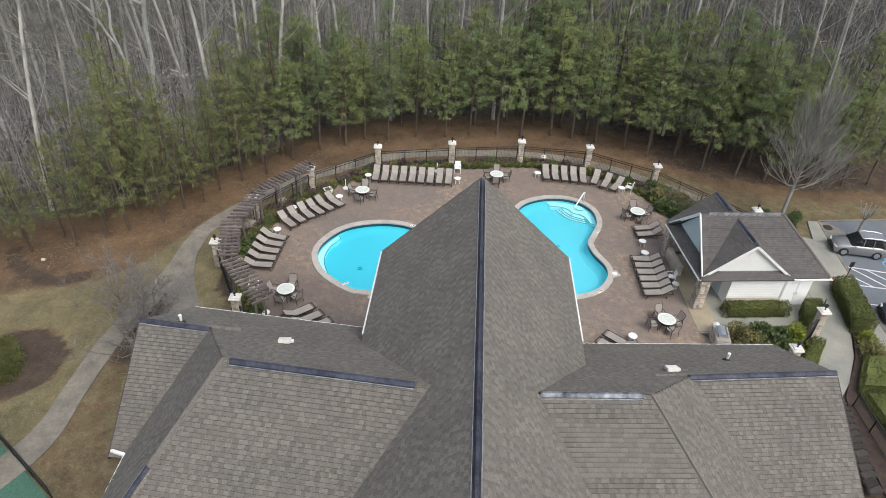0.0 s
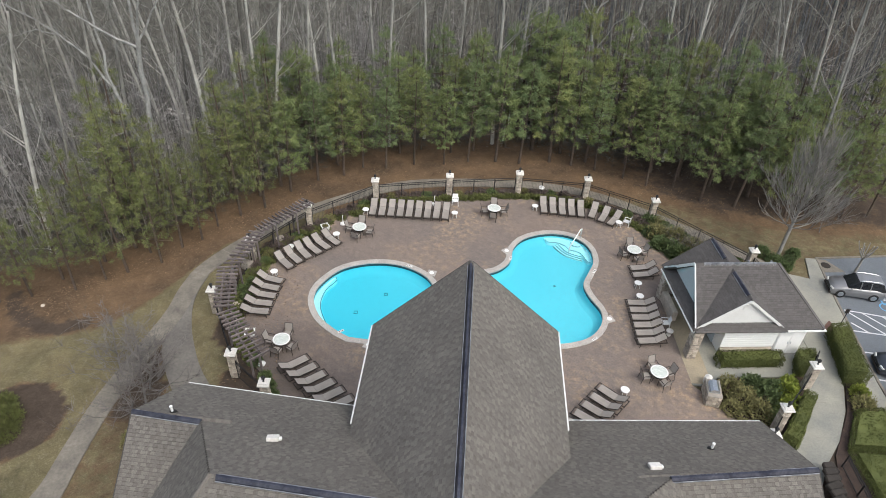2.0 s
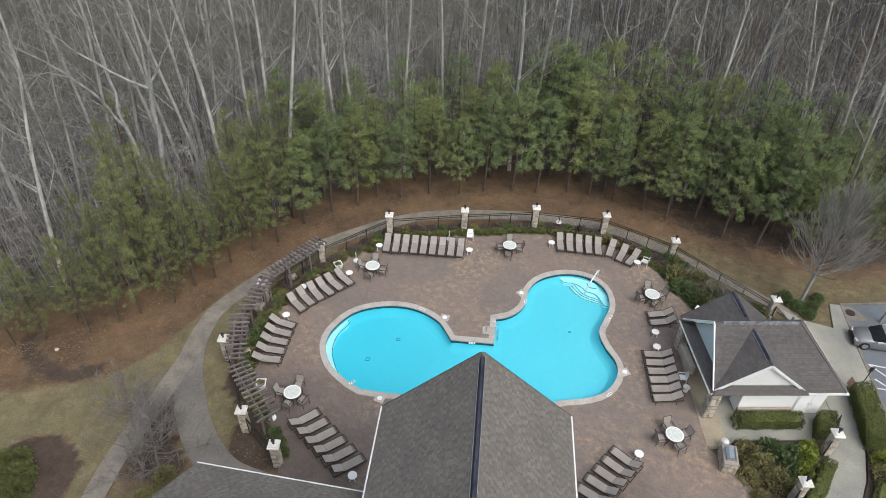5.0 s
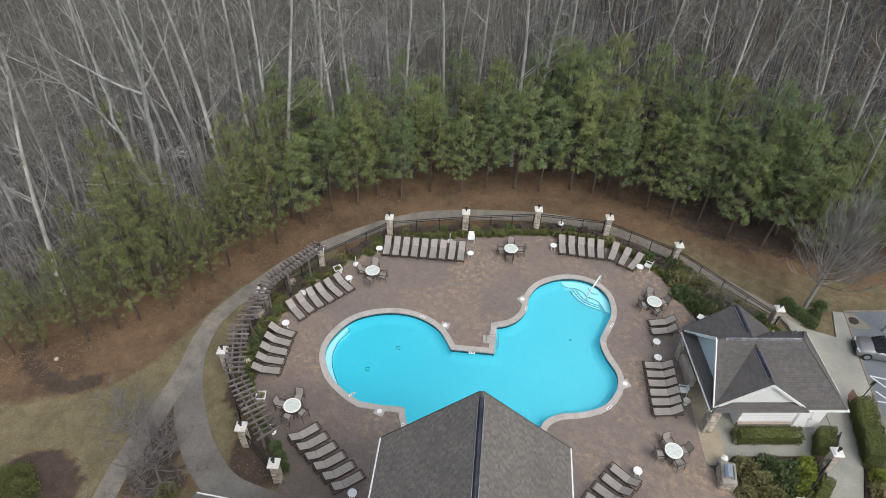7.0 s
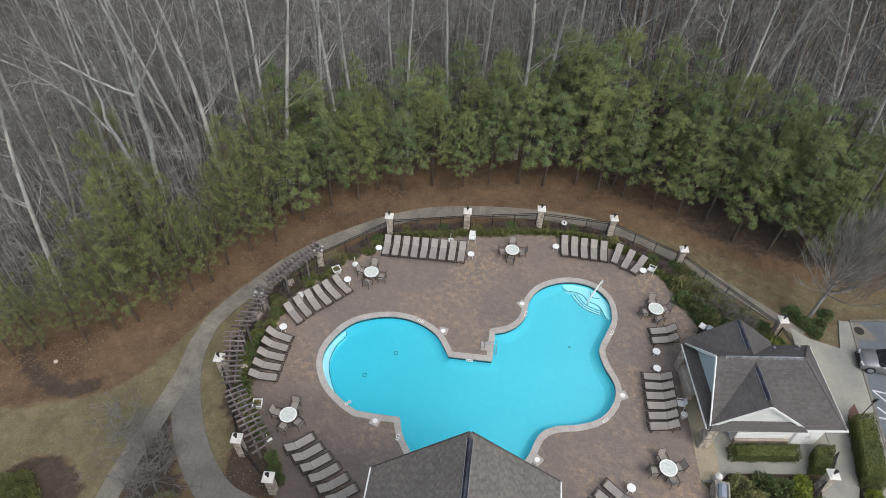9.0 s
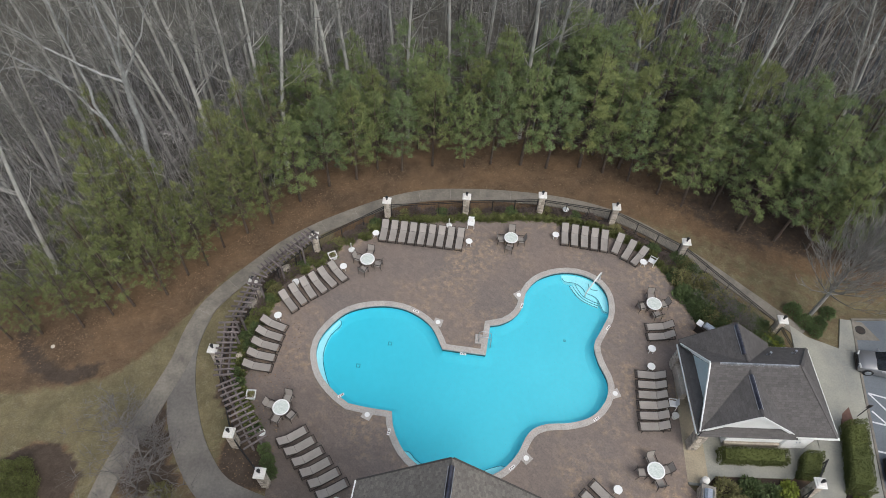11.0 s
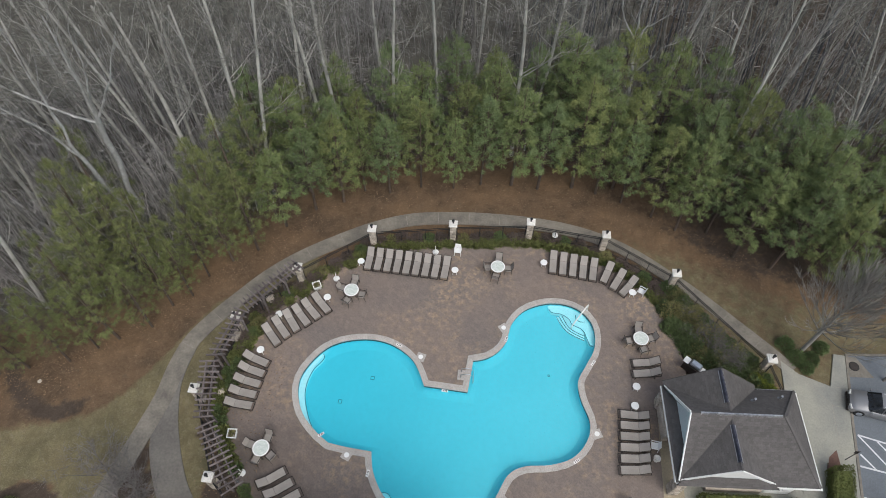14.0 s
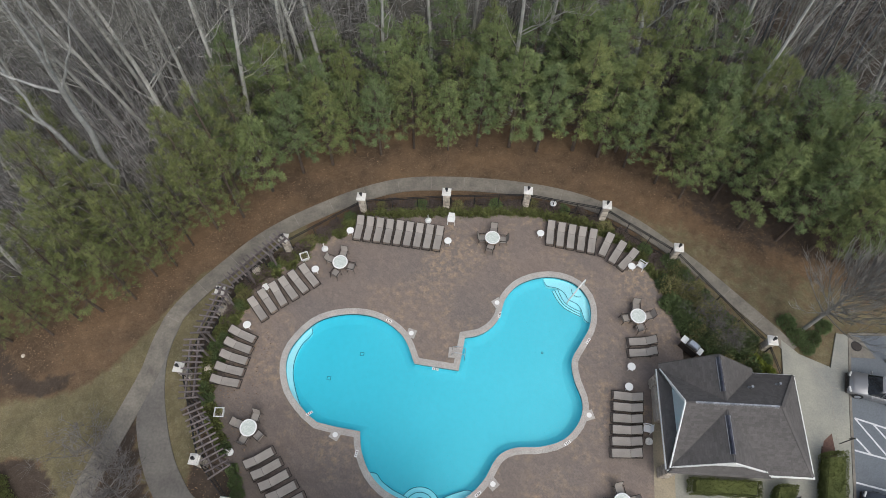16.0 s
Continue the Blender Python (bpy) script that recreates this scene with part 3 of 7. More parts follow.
free = curve_through([(5.05, 24.22), (4.7, 24.32), (3.8, 23.98), (3.1, 23.6), (2.75, 23.35)], (), 0.15, False)
shelf("bench", free + run, -0.42, 0, len(free))
for r, z in ((1.25, -0.62), (0.9, -0.5), (0.55, -0.38)):
    fan = [(1.85 + r * math.cos(radians(a)), 23.0 + r * 0.95 * math.sin(radians(a))) for a in range(0, 181, 9)]
    shelf("step", fan, z, 0, len(fan))
corner_run = [q for q in offset_line(water_line, -0.03) if q[0] > 8.7 and q[1] > 36.35 and (q[0] > 11.0 or q[1] > 38.9)]


def corner_shelf(name, line, z):
    free = curve_through(line, (), 0.12, False)
    ends = (Vector(corner_run[-1]) - Vector(free[-1])).length < (Vector(corner_run[0]) - Vector(free[-1])).length
    shelf(name, free + (corner_run[::-1] if ends else corner_run), z, 0, len(free))


corner_shelf("bench", [(12.06, 36.45), (11.79, 36.6), (11.64, 37.02), (11.45, 37.5), (11.2, 37.78), (10.87, 37.93), (10.54, 38.08), (10.38, 38.42), (10.1, 38.68), (9.69, 38.87), (9.22, 38.9), (8.95, 38.98), (8.8, 39.22)], -0.42)
# the flight in front of the bench, each step's free edge drawn with tile
STEPS = [([(11.5, 36.95), (10.87, 37.2), (10.28, 37.51), (9.83, 38.0), (9.4, 38.72)], -0.66), ([(11.47, 37.1), (10.87, 37.35), (10.32, 37.67), (9.95, 38.12), (9.6, 38.76)], -0.58), ([(11.45, 37.26), (10.87, 37.5), (10.36, 37.82), (10.06, 38.26), (9.8, 38.79)], -0.5)]
for line, z in STEPS:
    free = curve_through(line, (), 0.12, False)
    shelf("step", free + [(10.0, 38.82), (10.2, 38.72), (10.5, 38.3), (10.6, 38.15), (11.1, 37.9), (11.4, 37.62)], z, 0, len(free))
perch = [(10.78, 38.86), (10.82, 38.55), (11.0, 38.36), (11.22, 38.3), (11.46, 38.34)]
free = curve_through(perch, (), 0.12, False)
shelf("step", free + [(11.55, 38.62), (11.3, 38.92), (11.0, 39.05)], -0.32, 0, len(free))


def handrail(base, tip, name="handrail"):
    rail = thing(name, "white pool handrail on the curved steps", "handrail")
    b, t = Vector(base), Vector(tip)
    g = Geo().tube([b, b + Vector((0, 0, 0.8)), b.lerp(t, 0.12) + Vector((0, 0, 0.9)), b.lerp(t, 0.9) + Vector((0, 0, 0.45)), t + Vector((0, 0, 0.3)), t - Vector((0, 0, 0.6))], 0.05, 8)
    part("rail", g, plastic_mat, rail, smooth=True)
    part("base_plate", Geo().lathe([(0.09, 0.0), (0.09, 0.03), (0.05, 0.05)], 12, base), steel_mat, rail)
    return rail


handrail((11.55, 39.15, 0.05), (10.5, 37.75, -0.3))
ladder = thing("pool_ladder", "steel pool ladder at the stone nook", "pool ladder")
for y in (32.75, 33.2):
    part("grab_rail", Geo().tube([(2.75, y, 0.0), (2.75, y, 0.55), (3.0, y, 0.75), (3.4, y, 0.72), (3.62, y, 0.5), (3.64, y, -0.9)], 0.025, 8), steel_mat, ladder, smooth=True)
for z in (-0.35, -0.65):
    part("tread", Geo().box((3.62, 32.97, z), (0.1, 0.45, 0.04), None, 0.01), plastic_mat, ladder)
part("footing", Geo().box((2.75, 32.97, 0.04), (0.5, 0.75, 0.08), None, 0.015), coping_mat, ladder, "pale stone footing")

# coping stones in a ring, each a piece of its own
inner, outer = offset_line(water_line, 0.03), offset_line(water_line, -0.4)
stops = [0.0]
for i in range(n):
    stops.append(stops[-1] + (Vector(water_line[(i + 1) % n]) - Vector(water_line[i])).length)
coping_cuts, last = [0], 0.0
for i in range(1, n):
    sharp = any((Vector(water_line[i]) - Vector(WATER[k])).length < 0.05 for k in (0, 9, 11, 39, 40))
    if stops[i] - last > 0.55 or sharp:
        if sharp and len(coping_cuts) > 1 and stops[i] - stops[coping_cuts[-1]] < 0.45:
            coping_cuts.pop()
        coping_cuts.append(i)
        last = stops[i]
coping_cuts.append(n)

# skimmer lids, depth marks beside the pool
for cx, cy in ((-0.22, 34.02), (-4.11, 26.6), (5.5, 37.0), (12.1, 29.8), (6.22, 24.8)):
    lid = thing("skimmer_cover", "round white skimmer lid set in a pale stone square", "skimmer cover", "skimmer covers", pose(cx, cy, 0, 0, 0, random.uniform(0, 90)))
    part("surround", Geo().box((0, 0, 0.03), (0.62, 0.62, 0.075), None, 0.012), coping_mat, lid)
    part("lid", Geo().lathe([(0.17, 0.06), (0.17, 0.085), (0.15, 0.095)], 20), plastic_mat, lid, "round white plastic lid")
for cx, cy, turn in ((-1.9, 34.75, -18), (-6.05, 27.75, 38), (-2.55, 25.6, 82), (1.75, 31.68, -2), (5.75, 36.1, 78), (11.95, 34.9, 58), (10.75, 27.85, 38), (5.35, 24.1, 42)):
    mark = thing("depth_marker", "white tile with an unreadable dark depth mark on the coping", "depth marker", "depth markers", pose(cx, cy, 0.066, 0, 0, turn))
    part("tile", Geo().box((0, 0, 0), (0.44, 0.17, 0.012)), plastic_mat, mark)
    for k in (-0.11, 0.02, 0.12):
        part("bar", Geo().box((k, 0, 0.008), (0.06, 0.1, 0.006)), frame_mat, mark, "dark painted bar")

# walks
tagged(new("ring_path", strip(ring_line, lambda t: 1.25 - 0.25 * soft(t, 0.5, 0.9), -0.2, -0.02).mesh("ring_path", concrete_mat)), "grey concrete footpath curving round the fence", "footpath", kind="structure")
tagged(new("lawn_path", strip(curve_through([(-16.95, 33.1), (-17.25, 31.2), (-17.35, 29.2), (-17.8, 26.9), (-18.4, 24.2), (-18.95, 21.4), (-19.2, 18.0), (-19.3, 15.7), (-19.8, 14.1), (-20.6, 12.6)], (), 0.5, False), lambda t: 1.3 + 0.35 * soft(t, 0.75, 0.95), -0.2, -0.024).mesh("lawn_path", concrete_mat)), "worn concrete path running down the lawn", "footpath", kind="structure")
tagged(new("side_path", strip(curve_through([(-16.95, 33.1), (-17.15, 31.0), (-17.0, 29.2), (-16.45, 26.8), (-15.45, 24.5), (-14.1, 22.5), (-12.2, 20.8), (-9.0, 19.8)], (), 0.5, False), lambda t: 1.3 + 0.65 * soft(t, 0.15, 0.45), -0.2, -0.028).mesh("side_path", worn_concrete_mat)), "stained grey concrete path bending round the fence to the clubhouse", "footpath", kind="structure")
APRON = [(25.2, 36.6), (26.3, 35.7), (28.3, 35.0), (29.05, 37.55), (29.84, 37.5), (29.1, 32.5), (28.64, 28.6), (28.2, 25.0), (27.6, 16.0), (26.8, 16.0), (27.2, 25.0), (27.9, 29.4), (26.9, 29.6), (26.3, 26.6), (25.85, 24.5), (25.05, 22.6), (23.65, 20.4), (22.3, 18.9), (20.6, 16.4), (18.3, 16.6), (20.6, 19.6), (21.9, 20.9), (23.0, 23.2), (24.5, 26.0), (25.0, 27.5), (25.0, 33.2)]
tagged(new("east_walk", Geo().prism(APRON, -0.25, -0.01).mesh("east_walk", light_concrete_mat)), "light concrete walk beside the pool house and car park", "footpath", kind="structure")
tagged(new("entry_walk", Geo().prism([(16.25, 32.4), (16.25, 24.2), (17.3, 24.2), (18.0, 24.9), (22.8, 25.2), (24.95, 26.7), (24.95, 32.4)], -0.25, -0.006).mesh("entry_walk", light_concrete_mat)), "concrete floor and entry walk of the pool house", "footpath", kind="structure")
tagged(new("porch_floor", Geo().prism([(16.2, 32.3), (17.5, 32.3), (17.5, 24.35), (16.2, 24.35)], -0.004, 0.005).mesh("porch_floor", sand_concrete_mat)), "sandy stained concrete porch floor of the pool house", "porch floor", kind="structure")
# saw joints across the walks
ring_ob = bpy.data.objects["ring_path"]
for i in range(4, len(ring_line) - 4, 5):
    a, b = Vector(ring_line[i]), Vector(ring_line[i + 1])
    side = Vector((-(b - a).y, (b - a).x)).normalized() * 0.5
    part("saw_joint", strip([a - side, a + side], 0.022, -0.021, -0.016), mortar_mat, ring_ob)
walk_ob = bpy.data.objects["east_walk"]
for a, b in (((27.2, 25.0), (28.2, 25.0)), ((27.95, 29.4), (28.75, 29.3)), ((28.55, 35.0), (29.45, 34.9)), ((25.05, 29.6), (28.0, 29.4)), ((28.1, 33.6), (27.9, 29.4)), ((26.2, 35.75), (28.1, 33.6)), ((28.1, 33.6), (29.25, 33.5)), ((24.5, 26.0), (25.6, 26.6)), ((23.0, 23.2), (24.15, 23.2)), ((21.9, 20.9), (22.7, 20.5))):
    part("saw_joint", strip([a, b], 0.025, -0.012, -0.006), mortar_mat, walk_ob)
tagged(new("car_park", flat([(29.95, 37.6), (29.2, 32.5), (28.74, 28.6), (28.3, 25.0), (27.7, 10.0), (70, 10), (70, 39), (36, 38.2)], [], -0.06).mesh("car_park", asphalt_mat)), "blue-grey asphalt car park with painted stalls", "car park", kind="structure")
tagged(new("gutter_apron", Geo().prism([(29.98, 37.5), (30.6, 37.45), (31.5, 36.0), (29.85, 35.9)], -0.15, -0.05).mesh("gutter_apron", concrete_mat)), "grey concrete gutter apron at the car park corner", "gutter", kind="structure")
tagged(new("mulch_bed", Geo().prism([(27.68, 30.5), (27.1, 29.95), (26.85, 29.1), (27.75, 29.15)], -0.1, 0.0).mesh("mulch_bed", red_mulch_mat)), "reddish bark mulch at the hedge's end", "mulch bed", kind="structure")
tagged(new("mulch_strip", Geo().prism([(26.0, 24.6), (26.6, 24.5), (25.6, 22.3), (23.9, 19.8), (23.9, 16.5), (23.6, 12.0), (21.6, 12.0), (22.3, 17.5), (22.95, 19.4), (25.1, 22.5)], -0.15, 0.012).mesh("mulch_strip", dark_mulch_mat)), "dark wet bark mulch along the walk and the iron fence", "mulch bed", kind="structure")
cover = thing("drain_cover", "round dark iron drain cover in the concrete gutter", "drain cover", m=pose(30.3, 36.75, -0.05))
part("frame_ring", Geo().lathe([(0.36, 0.0), (0.36, 0.012), (0.31, 0.012), (0.31, 0.0)], 24), iron_mat, cover)
part("lid", Geo().lathe([(0.3, 0.0), (0.3, 0.016), (0.27, 0.02)], 24), frame_mat, cover)
kerb = strip([(36.0, 38.2), (29.95, 37.6), (29.2, 32.5), (28.74, 28.6), (28.3, 25.0), (27.7, 10.0)], 0.16, -0.15, 0.02)
tagged(new("kerb", kerb.mesh("kerb", concrete_mat)), "pale concrete kerb along the car park", "kerb", kind="structure")
stall = [((29.6, 33.55), (34.6, 32.6)), ((29.35, 31.7), (34.2, 30.6)), ((29.0, 29.6), (33.9, 28.8)), ((28.75, 27.6), (33.6, 26.9)), ((28.5, 25.2), (33.3, 24.5)), ((28.3, 22.4), (33.0, 21.8))]
for a, b in stall + [((29.35, 31.7), (31.2, 29.2)), ((30.5, 31.4), (32.4, 29.0)), ((31.8, 31.1), (33.2, 28.9)), ((29.2, 30.4), (30.0, 29.45))]:
    tagged(new("stall_line", strip([a, b], 0.11, -0.058, -0.052).mesh("stall_line", line_mat)), "white painted stall line on asphalt", "road marking", "stall lines", "structure")
g = Geo()
for a in range(0, 300, 20):
    g.box((32.6 + 0.42 * math.cos(radians(a)), 32.1 + 0.42 * math.sin(radians(a)), -0.053), (0.16, 0.1, 0.006), pose(0, 0, 0, 0, 0, a + 90))
g.box((32.6, 32.7, -0.052), (0.12, 0.7, 0.006)).box((32.8, 32.4, -0.051), (0.4, 0.1, 0.006)).box((33.1, 32.1, -0.05), (0.1, 0.55, 0.006))
tagged(new("wheelchair_bay_mark", g.mesh("wheelchair_bay_mark", blue_line_mat)), "pale blue painted wheelchair bay symbol on asphalt", "road marking", kind="structure")
tagged(new("tennis_court", flat([(-21.9, 15.3), (-17.0, 11.5), (-22, 4), (-40, 0), (-44, 10), (-30, 22 - 1.0)], [], -0.03).mesh("tennis_court", court_mat)), "green hard court at the edge of the lawn", "sports court", kind="structure")


# ---- roofs ----
def roof_frame(eave_a, eave_b, top):
    """Origin, way along the eave and way up the slope of the plane through an eave and a higher point."""
    o, b, t = Vector(eave_a), Vector(eave_b), Vector(top)
    u = (b - o).normalized()
    w = (t - o) - u * (t - o).dot(u)
    return o, u, w.normalized()


SHINGLE_H, SHINGLE_W = 0.15, 0.28


def shingles(poly, lift=0.05):
    """Rows of lapped shingles over a roof outline whose first two corners are the eave. Gives boxes as (corner places)."""
    o, u, w = roof_frame(poly[0], poly[1], max(poly, key=lambda q: q[2]))
    nrm = u.cross(w).normalized()
    if nrm.z < 0:
        nrm = -nrm
    flat2 = [((Vector(q) - o).dot(u), (Vector(q) - o).dot(w)) for q in poly]
    top = max(q[1] for q in flat2)
    rows = []
    j = 0
    while j * SHINGLE_H < top:
        v0, v1 = j * SHINGLE_H + 0.008, (j + 1) * SHINGLE_H - 0.002
        vm = min((j + 0.5) * SHINGLE_H, top - 0.01)
        cuts = []
        for i in range(len(flat2)):
            (a0, b0), (a1, b1) = flat2[i - 1], flat2[i]
            if (b0 > vm) != (b1 > vm):
                cuts.append(a0 + (a1 - a0) * (vm - b0) / (b1 - b0))
        cuts.sort()
        for s, e in zip(cuts[::2], cuts[1::2]):
            x, tab = s, random.random() < 0.5
            while x < e - 0.02:
                tab = not tab
                wide = min(SHINGLE_W * (random.uniform(0.5, 1.1) if tab else random.uniform(0.3, 0.75)), e - x)
                h = lift + (random.uniform(0.007, 0.011) if tab else random.uniform(0.0, 0.003))
                base = [o + u * a + w * b for a, b in ((x + 0.001, v0), (x + wide - 0.001, v0), (x + wide - 0.001, v1), (x + 0.001, v1))]
                rows.append((tab, base[0] + nrm * h, base[1] + nrm * h, base[2] + nrm * (h - 0.014), base[3] + nrm * (h - 0.014), base[0] + nrm * (lift - 0.014), base[1] + nrm * (lift - 0.014)))
                x += wide
        j += 1
    return rows, nrm


NEAR_SHINGLES = []


def roof_plane(parent, poly, thick=0.12, keep=None, name="roof_slope", cover=shingle_mat):
    """A slab for the slope and its shingles; keep: a test for shingles that become pieces of their own."""
    o, u, w = roof_frame(poly[0], poly[1], max(poly, key=lambda q: q[2]))
    nrm = u.cross(w).normalized()
    if nrm.z < 0:
        nrm = -nrm
    n = len(poly)
    g = Geo()
    top = [Vector(q) for q in poly]
    low = [q - nrm * thick for q in top]
    flip = (top[1] - top[0]).cross(top[2] - top[0]).dot(nrm) < 0
    fs = [tuple(range(n)), tuple(range(2 * n - 1, n - 1, -1))] + [(i, i + n, (i + 1) % n + n, (i + 1) % n) for i in range(n)]
    g.add(top + low, [f[::-1] for f in fs] if flip else fs)
    slab = part(name, g, roof_sheet_mat, parent, "grey-brown shingled roof slope")
    rows, nrm = shingles(poly)
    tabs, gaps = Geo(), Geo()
    for tab, *r in rows:
        if keep and keep(r[0]) and len(NEAR_SHINGLES) < 290:
            NEAR_SHINGLES.append((r, slab))
            continue
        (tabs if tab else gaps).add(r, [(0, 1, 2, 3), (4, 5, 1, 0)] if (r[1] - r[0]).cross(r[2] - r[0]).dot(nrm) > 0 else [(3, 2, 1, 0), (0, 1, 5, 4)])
    tagged(part("shingle_field", tabs, cover, slab), kind="stuff")
    tagged(part("shadow_band", gaps, house_shingle_mat if cover is house_shingle_mat else band_mat, slab, "darker granules mimicking shade between the shingle tabs"), kind="stuff")
    return slab


def rail(parent, a, b, size, mat, name, label="", up=(0, 0, 1)):
    """A straight board or gutter from a to b."""
    a, b = Vector(a), Vector(b)
    d = (b - a).normalized()
    x = d.cross(Vector(up)).normalized()
    z = x.cross(d)
    m = Matrix((x, d, z)).transposed().to_4x4()
    return part(name, Geo().box((a + b) / 2, (size[0], (b - a).length, size[1]), m, min(size) * 0.15), mat, parent, label)


def ridge_cap(parent, a, b, mat, wide=0.3, name="ridge_vent", label="dark metal ridge vent"):
    """A folded metal cap along a ridge."""
    a, b = Vector(a), Vector(b)
    d = (b - a).normalized()
    s = Vector((-d.y, d.x, 0)).normalized()
    g = Geo()
    prof = [(-wide, -0.12), (-wide * 0.86, -0.01), (-0.04, 0.09), (0.04, 0.09), (wide * 0.86, -0.01), (wide, -0.12)]
    g.add([q + s * x + Vector((0, 0, z)) for q in (a, b) for x, z in prof], [(i, i + 1, i + 7, i + 6) for i in range(5)] + [(5, 4, 3, 2, 1, 0), (6, 7, 8, 9, 10, 11)])
    cap = part(name, g, mat, parent, label)
    if name == "ridge_vent":
        for e in (-1, 1):
            rail(cap, a + s * e * (wide + 0.012) - Vector((0, 0, 0.07)), b + s * e * (wide + 0.012) - Vector((0, 0, 0.07)), (0.03, 0.05), pale_ridge_mat, "vent_edge", "pale metal edge")
    return cap


club = thing("clubhouse", "large clubhouse with grey-brown shingled cross-gable roofs", "building")
# the tall pavilion roof that crosses the middle
RX = 1.53


def ridge_x(y):
    return RX - 0.057 * (19.6 - y)


PZ, PE, HALF = 13.0, 8.8, 4.4
y0, y1 = -9.0, 19.6
roof_plane(club, [(ridge_x(y0) - HALF, y0, PE), (ridge_x(y1) - HALF, y1, PE), (ridge_x(y1), y1, PZ), (ridge_x(y0), y0, PZ)])
roof_plane(club, [(ridge_x(y1) + HALF, y1, PE), (ridge_x(y0) + HALF, y0, PE), (ridge_x(y0), y0, PZ), (ridge_x(y1), y1, PZ)])
ridge_cap(club, (ridge_x(-8), -8, PZ + 0.03), (ridge_x(19.3), 19.3, PZ + 0.03), ridge_mat, 0.12)
for s in (-1, 1):
    rail(club, (ridge_x(y1) + s * (HALF + 0.06), y1 + 0.05, PE - 0.06), (ridge_x(14.0) + s * (HALF + 0.06), 14.0, PE - 0.06), (0.1, 0.11), white_mat, "gutter", "white metal gutter")
    rail(club, (ridge_x(y1), y1 + 0.06, PZ - 0.12), (ridge_x(y1) + s * HALF, y1 + 0.06, PE - 0.12), (0.1, 0.22), roof_sheet_mat, "rake_board", "dark rake board")
# the two wings: one far slope each, hipped main ridge, lower end gable
LS = 0.66


def wing(sign, eave, ridge, low_ridge, low_eave_near, west_eave):
    """One wing. eave: far eave's two ends (outer, inner); ridge: main ridge's two ends (outer, inner); low_ridge: end gable's ridge (outer, inner)."""
    (eo, ei), (ro, ri), (lo, li) = eave, ridge, low_ridge
    far = [eo, ei, ri, ro, li, lo] if sign < 0 else [ei, eo, lo, li, ro, ri]
    roof_plane(club, far)
    # near slope of the main block
    drop, k = 8.0, 1.05
    a, b = Vector(ro), Vector(ri)
    run = Vector((0, -drop, -LS * drop))
    along = Vector((b.x - a.x, b.y - a.y, 0)).normalized()
    foot = a + run - along * (LS * drop / k)
    roof_plane(club, [foot, b + run, b, a] if sign < 0 else [b + run, foot, a, b], keep=(lambda q: q.y > 6.9 and q.x > 2.2) if sign > 0 else None)
    # hip face at the outer end
    lv = Vector(li)
    level = (a - foot).cross(lv - foot).cross(Vector((0, 0, 1))).normalized()
    level = level if level.y > 0 else -level
    foot = a + (foot - a) * (0.881 if sign < 0 else 1.0)
    foot2 = foot + level * 11.0
    roof_plane(club, [foot2, foot, a, lv] if sign < 0 else [foot, foot2, lv, a])
    # near slope of the end gable
    l0, l1 = Vector(lo), Vector(li) - Vector((sign * 1.2, 0, 0))
    fall = Vector(low_eave_near)
    roof_plane(club, [l0 + fall, l1 + fall, l1, l0])
    rail(club, Vector(eo) + Vector((0, 0.07, -0.05)), Vector(ei) + Vector((0, 0.07, -0.05)), (0.1, 0.1), white_mat, "gutter", "white metal gutter")
    # capped hip
    ridge_cap(club, a + Vector((0, 0, 0.02)), foot + Vector((0, 0, 0.02)), shingle_mat, 0.09, "hip_cap", "shingled hip cap")
    if sign < 0:
        ridge_cap(club, a.lerp(foot, 0.42) + Vector((0, 0, 0.05)), a.lerp(foot, 0.85) + Vector((0, 0, 0.05)), ridge_mat, 0.12)
    for q, r in ((eo, lo), (l0 + fall, l0)):
        rail(club, Vector(q) + Vector((sign * 0.04, 0, -0.1)), Vector(r) + Vector((sign * 0.04, 0, -0.1)), (0.06, 0.2), roof_sheet_mat, "rake_board")
    ridge_cap(club, Vector(lo) + Vector((0, 0, 0.03)), Vector(li) + Vector((0, 0, 0.03)), ridge_mat, 0.12)


def on_plane(x, y, o, slope_y, slope_x):
    return (x, y, o[2] - slope_y * (y - o[1]) - slope_x * (x - o[0]))


# left wing turns a little clockwise, right wing a little the other way
LO = (-11.32, 17.26, 6.95)
rail(club, (-11.9, 9.43, 6.98), (-11.3, 9.24, 7.0), (0.12, 0.12), white_mat, "gutter", "white metal gutter")
rail(club, (-11.3, 9.24, 7.0), (-11.5, 3.2, 6.98), (0.12, 0.12), white_mat, "gutter", "white metal gutter")
lp = lambda x, y: on_plane(x, y, LO, 0.66, 0.66 * 0.13)
wing(-1, (lp(-11.32, 17.26), lp(0.5, 15.72)), (lp(-7.2, 9.6), lp(0.5, 8.6)), (lp(-11.97, 13.85), lp(-9.1, 13.45)), (0.05, -4.6, -2.4), None)
RO = (15.41, 16.52, 6.45)
rp = lambda x, y: on_plane(x, y, RO, 0.66, -0.66 * 0.035)
wing(1, (rp(15.41, 16.52), rp(2.5, 16.07)), (rp(6.7, 9.1), rp(2.5, 9.0)), (rp(14.95, 12.08), rp(8.9, 11.2)), (0.1, -8.0, -4.9), None)
a, b = Vector(lp(-6.95, 9.52)), Vector(lp(-1.0, 8.75))
ridge_cap(club, a + Vector((0, 0, 0.03)), b + Vector((0, 0, 0.03)), ridge_mat, 0.125, "ridge_vent", "dark metal ridge vent with glare blotches in its colour")
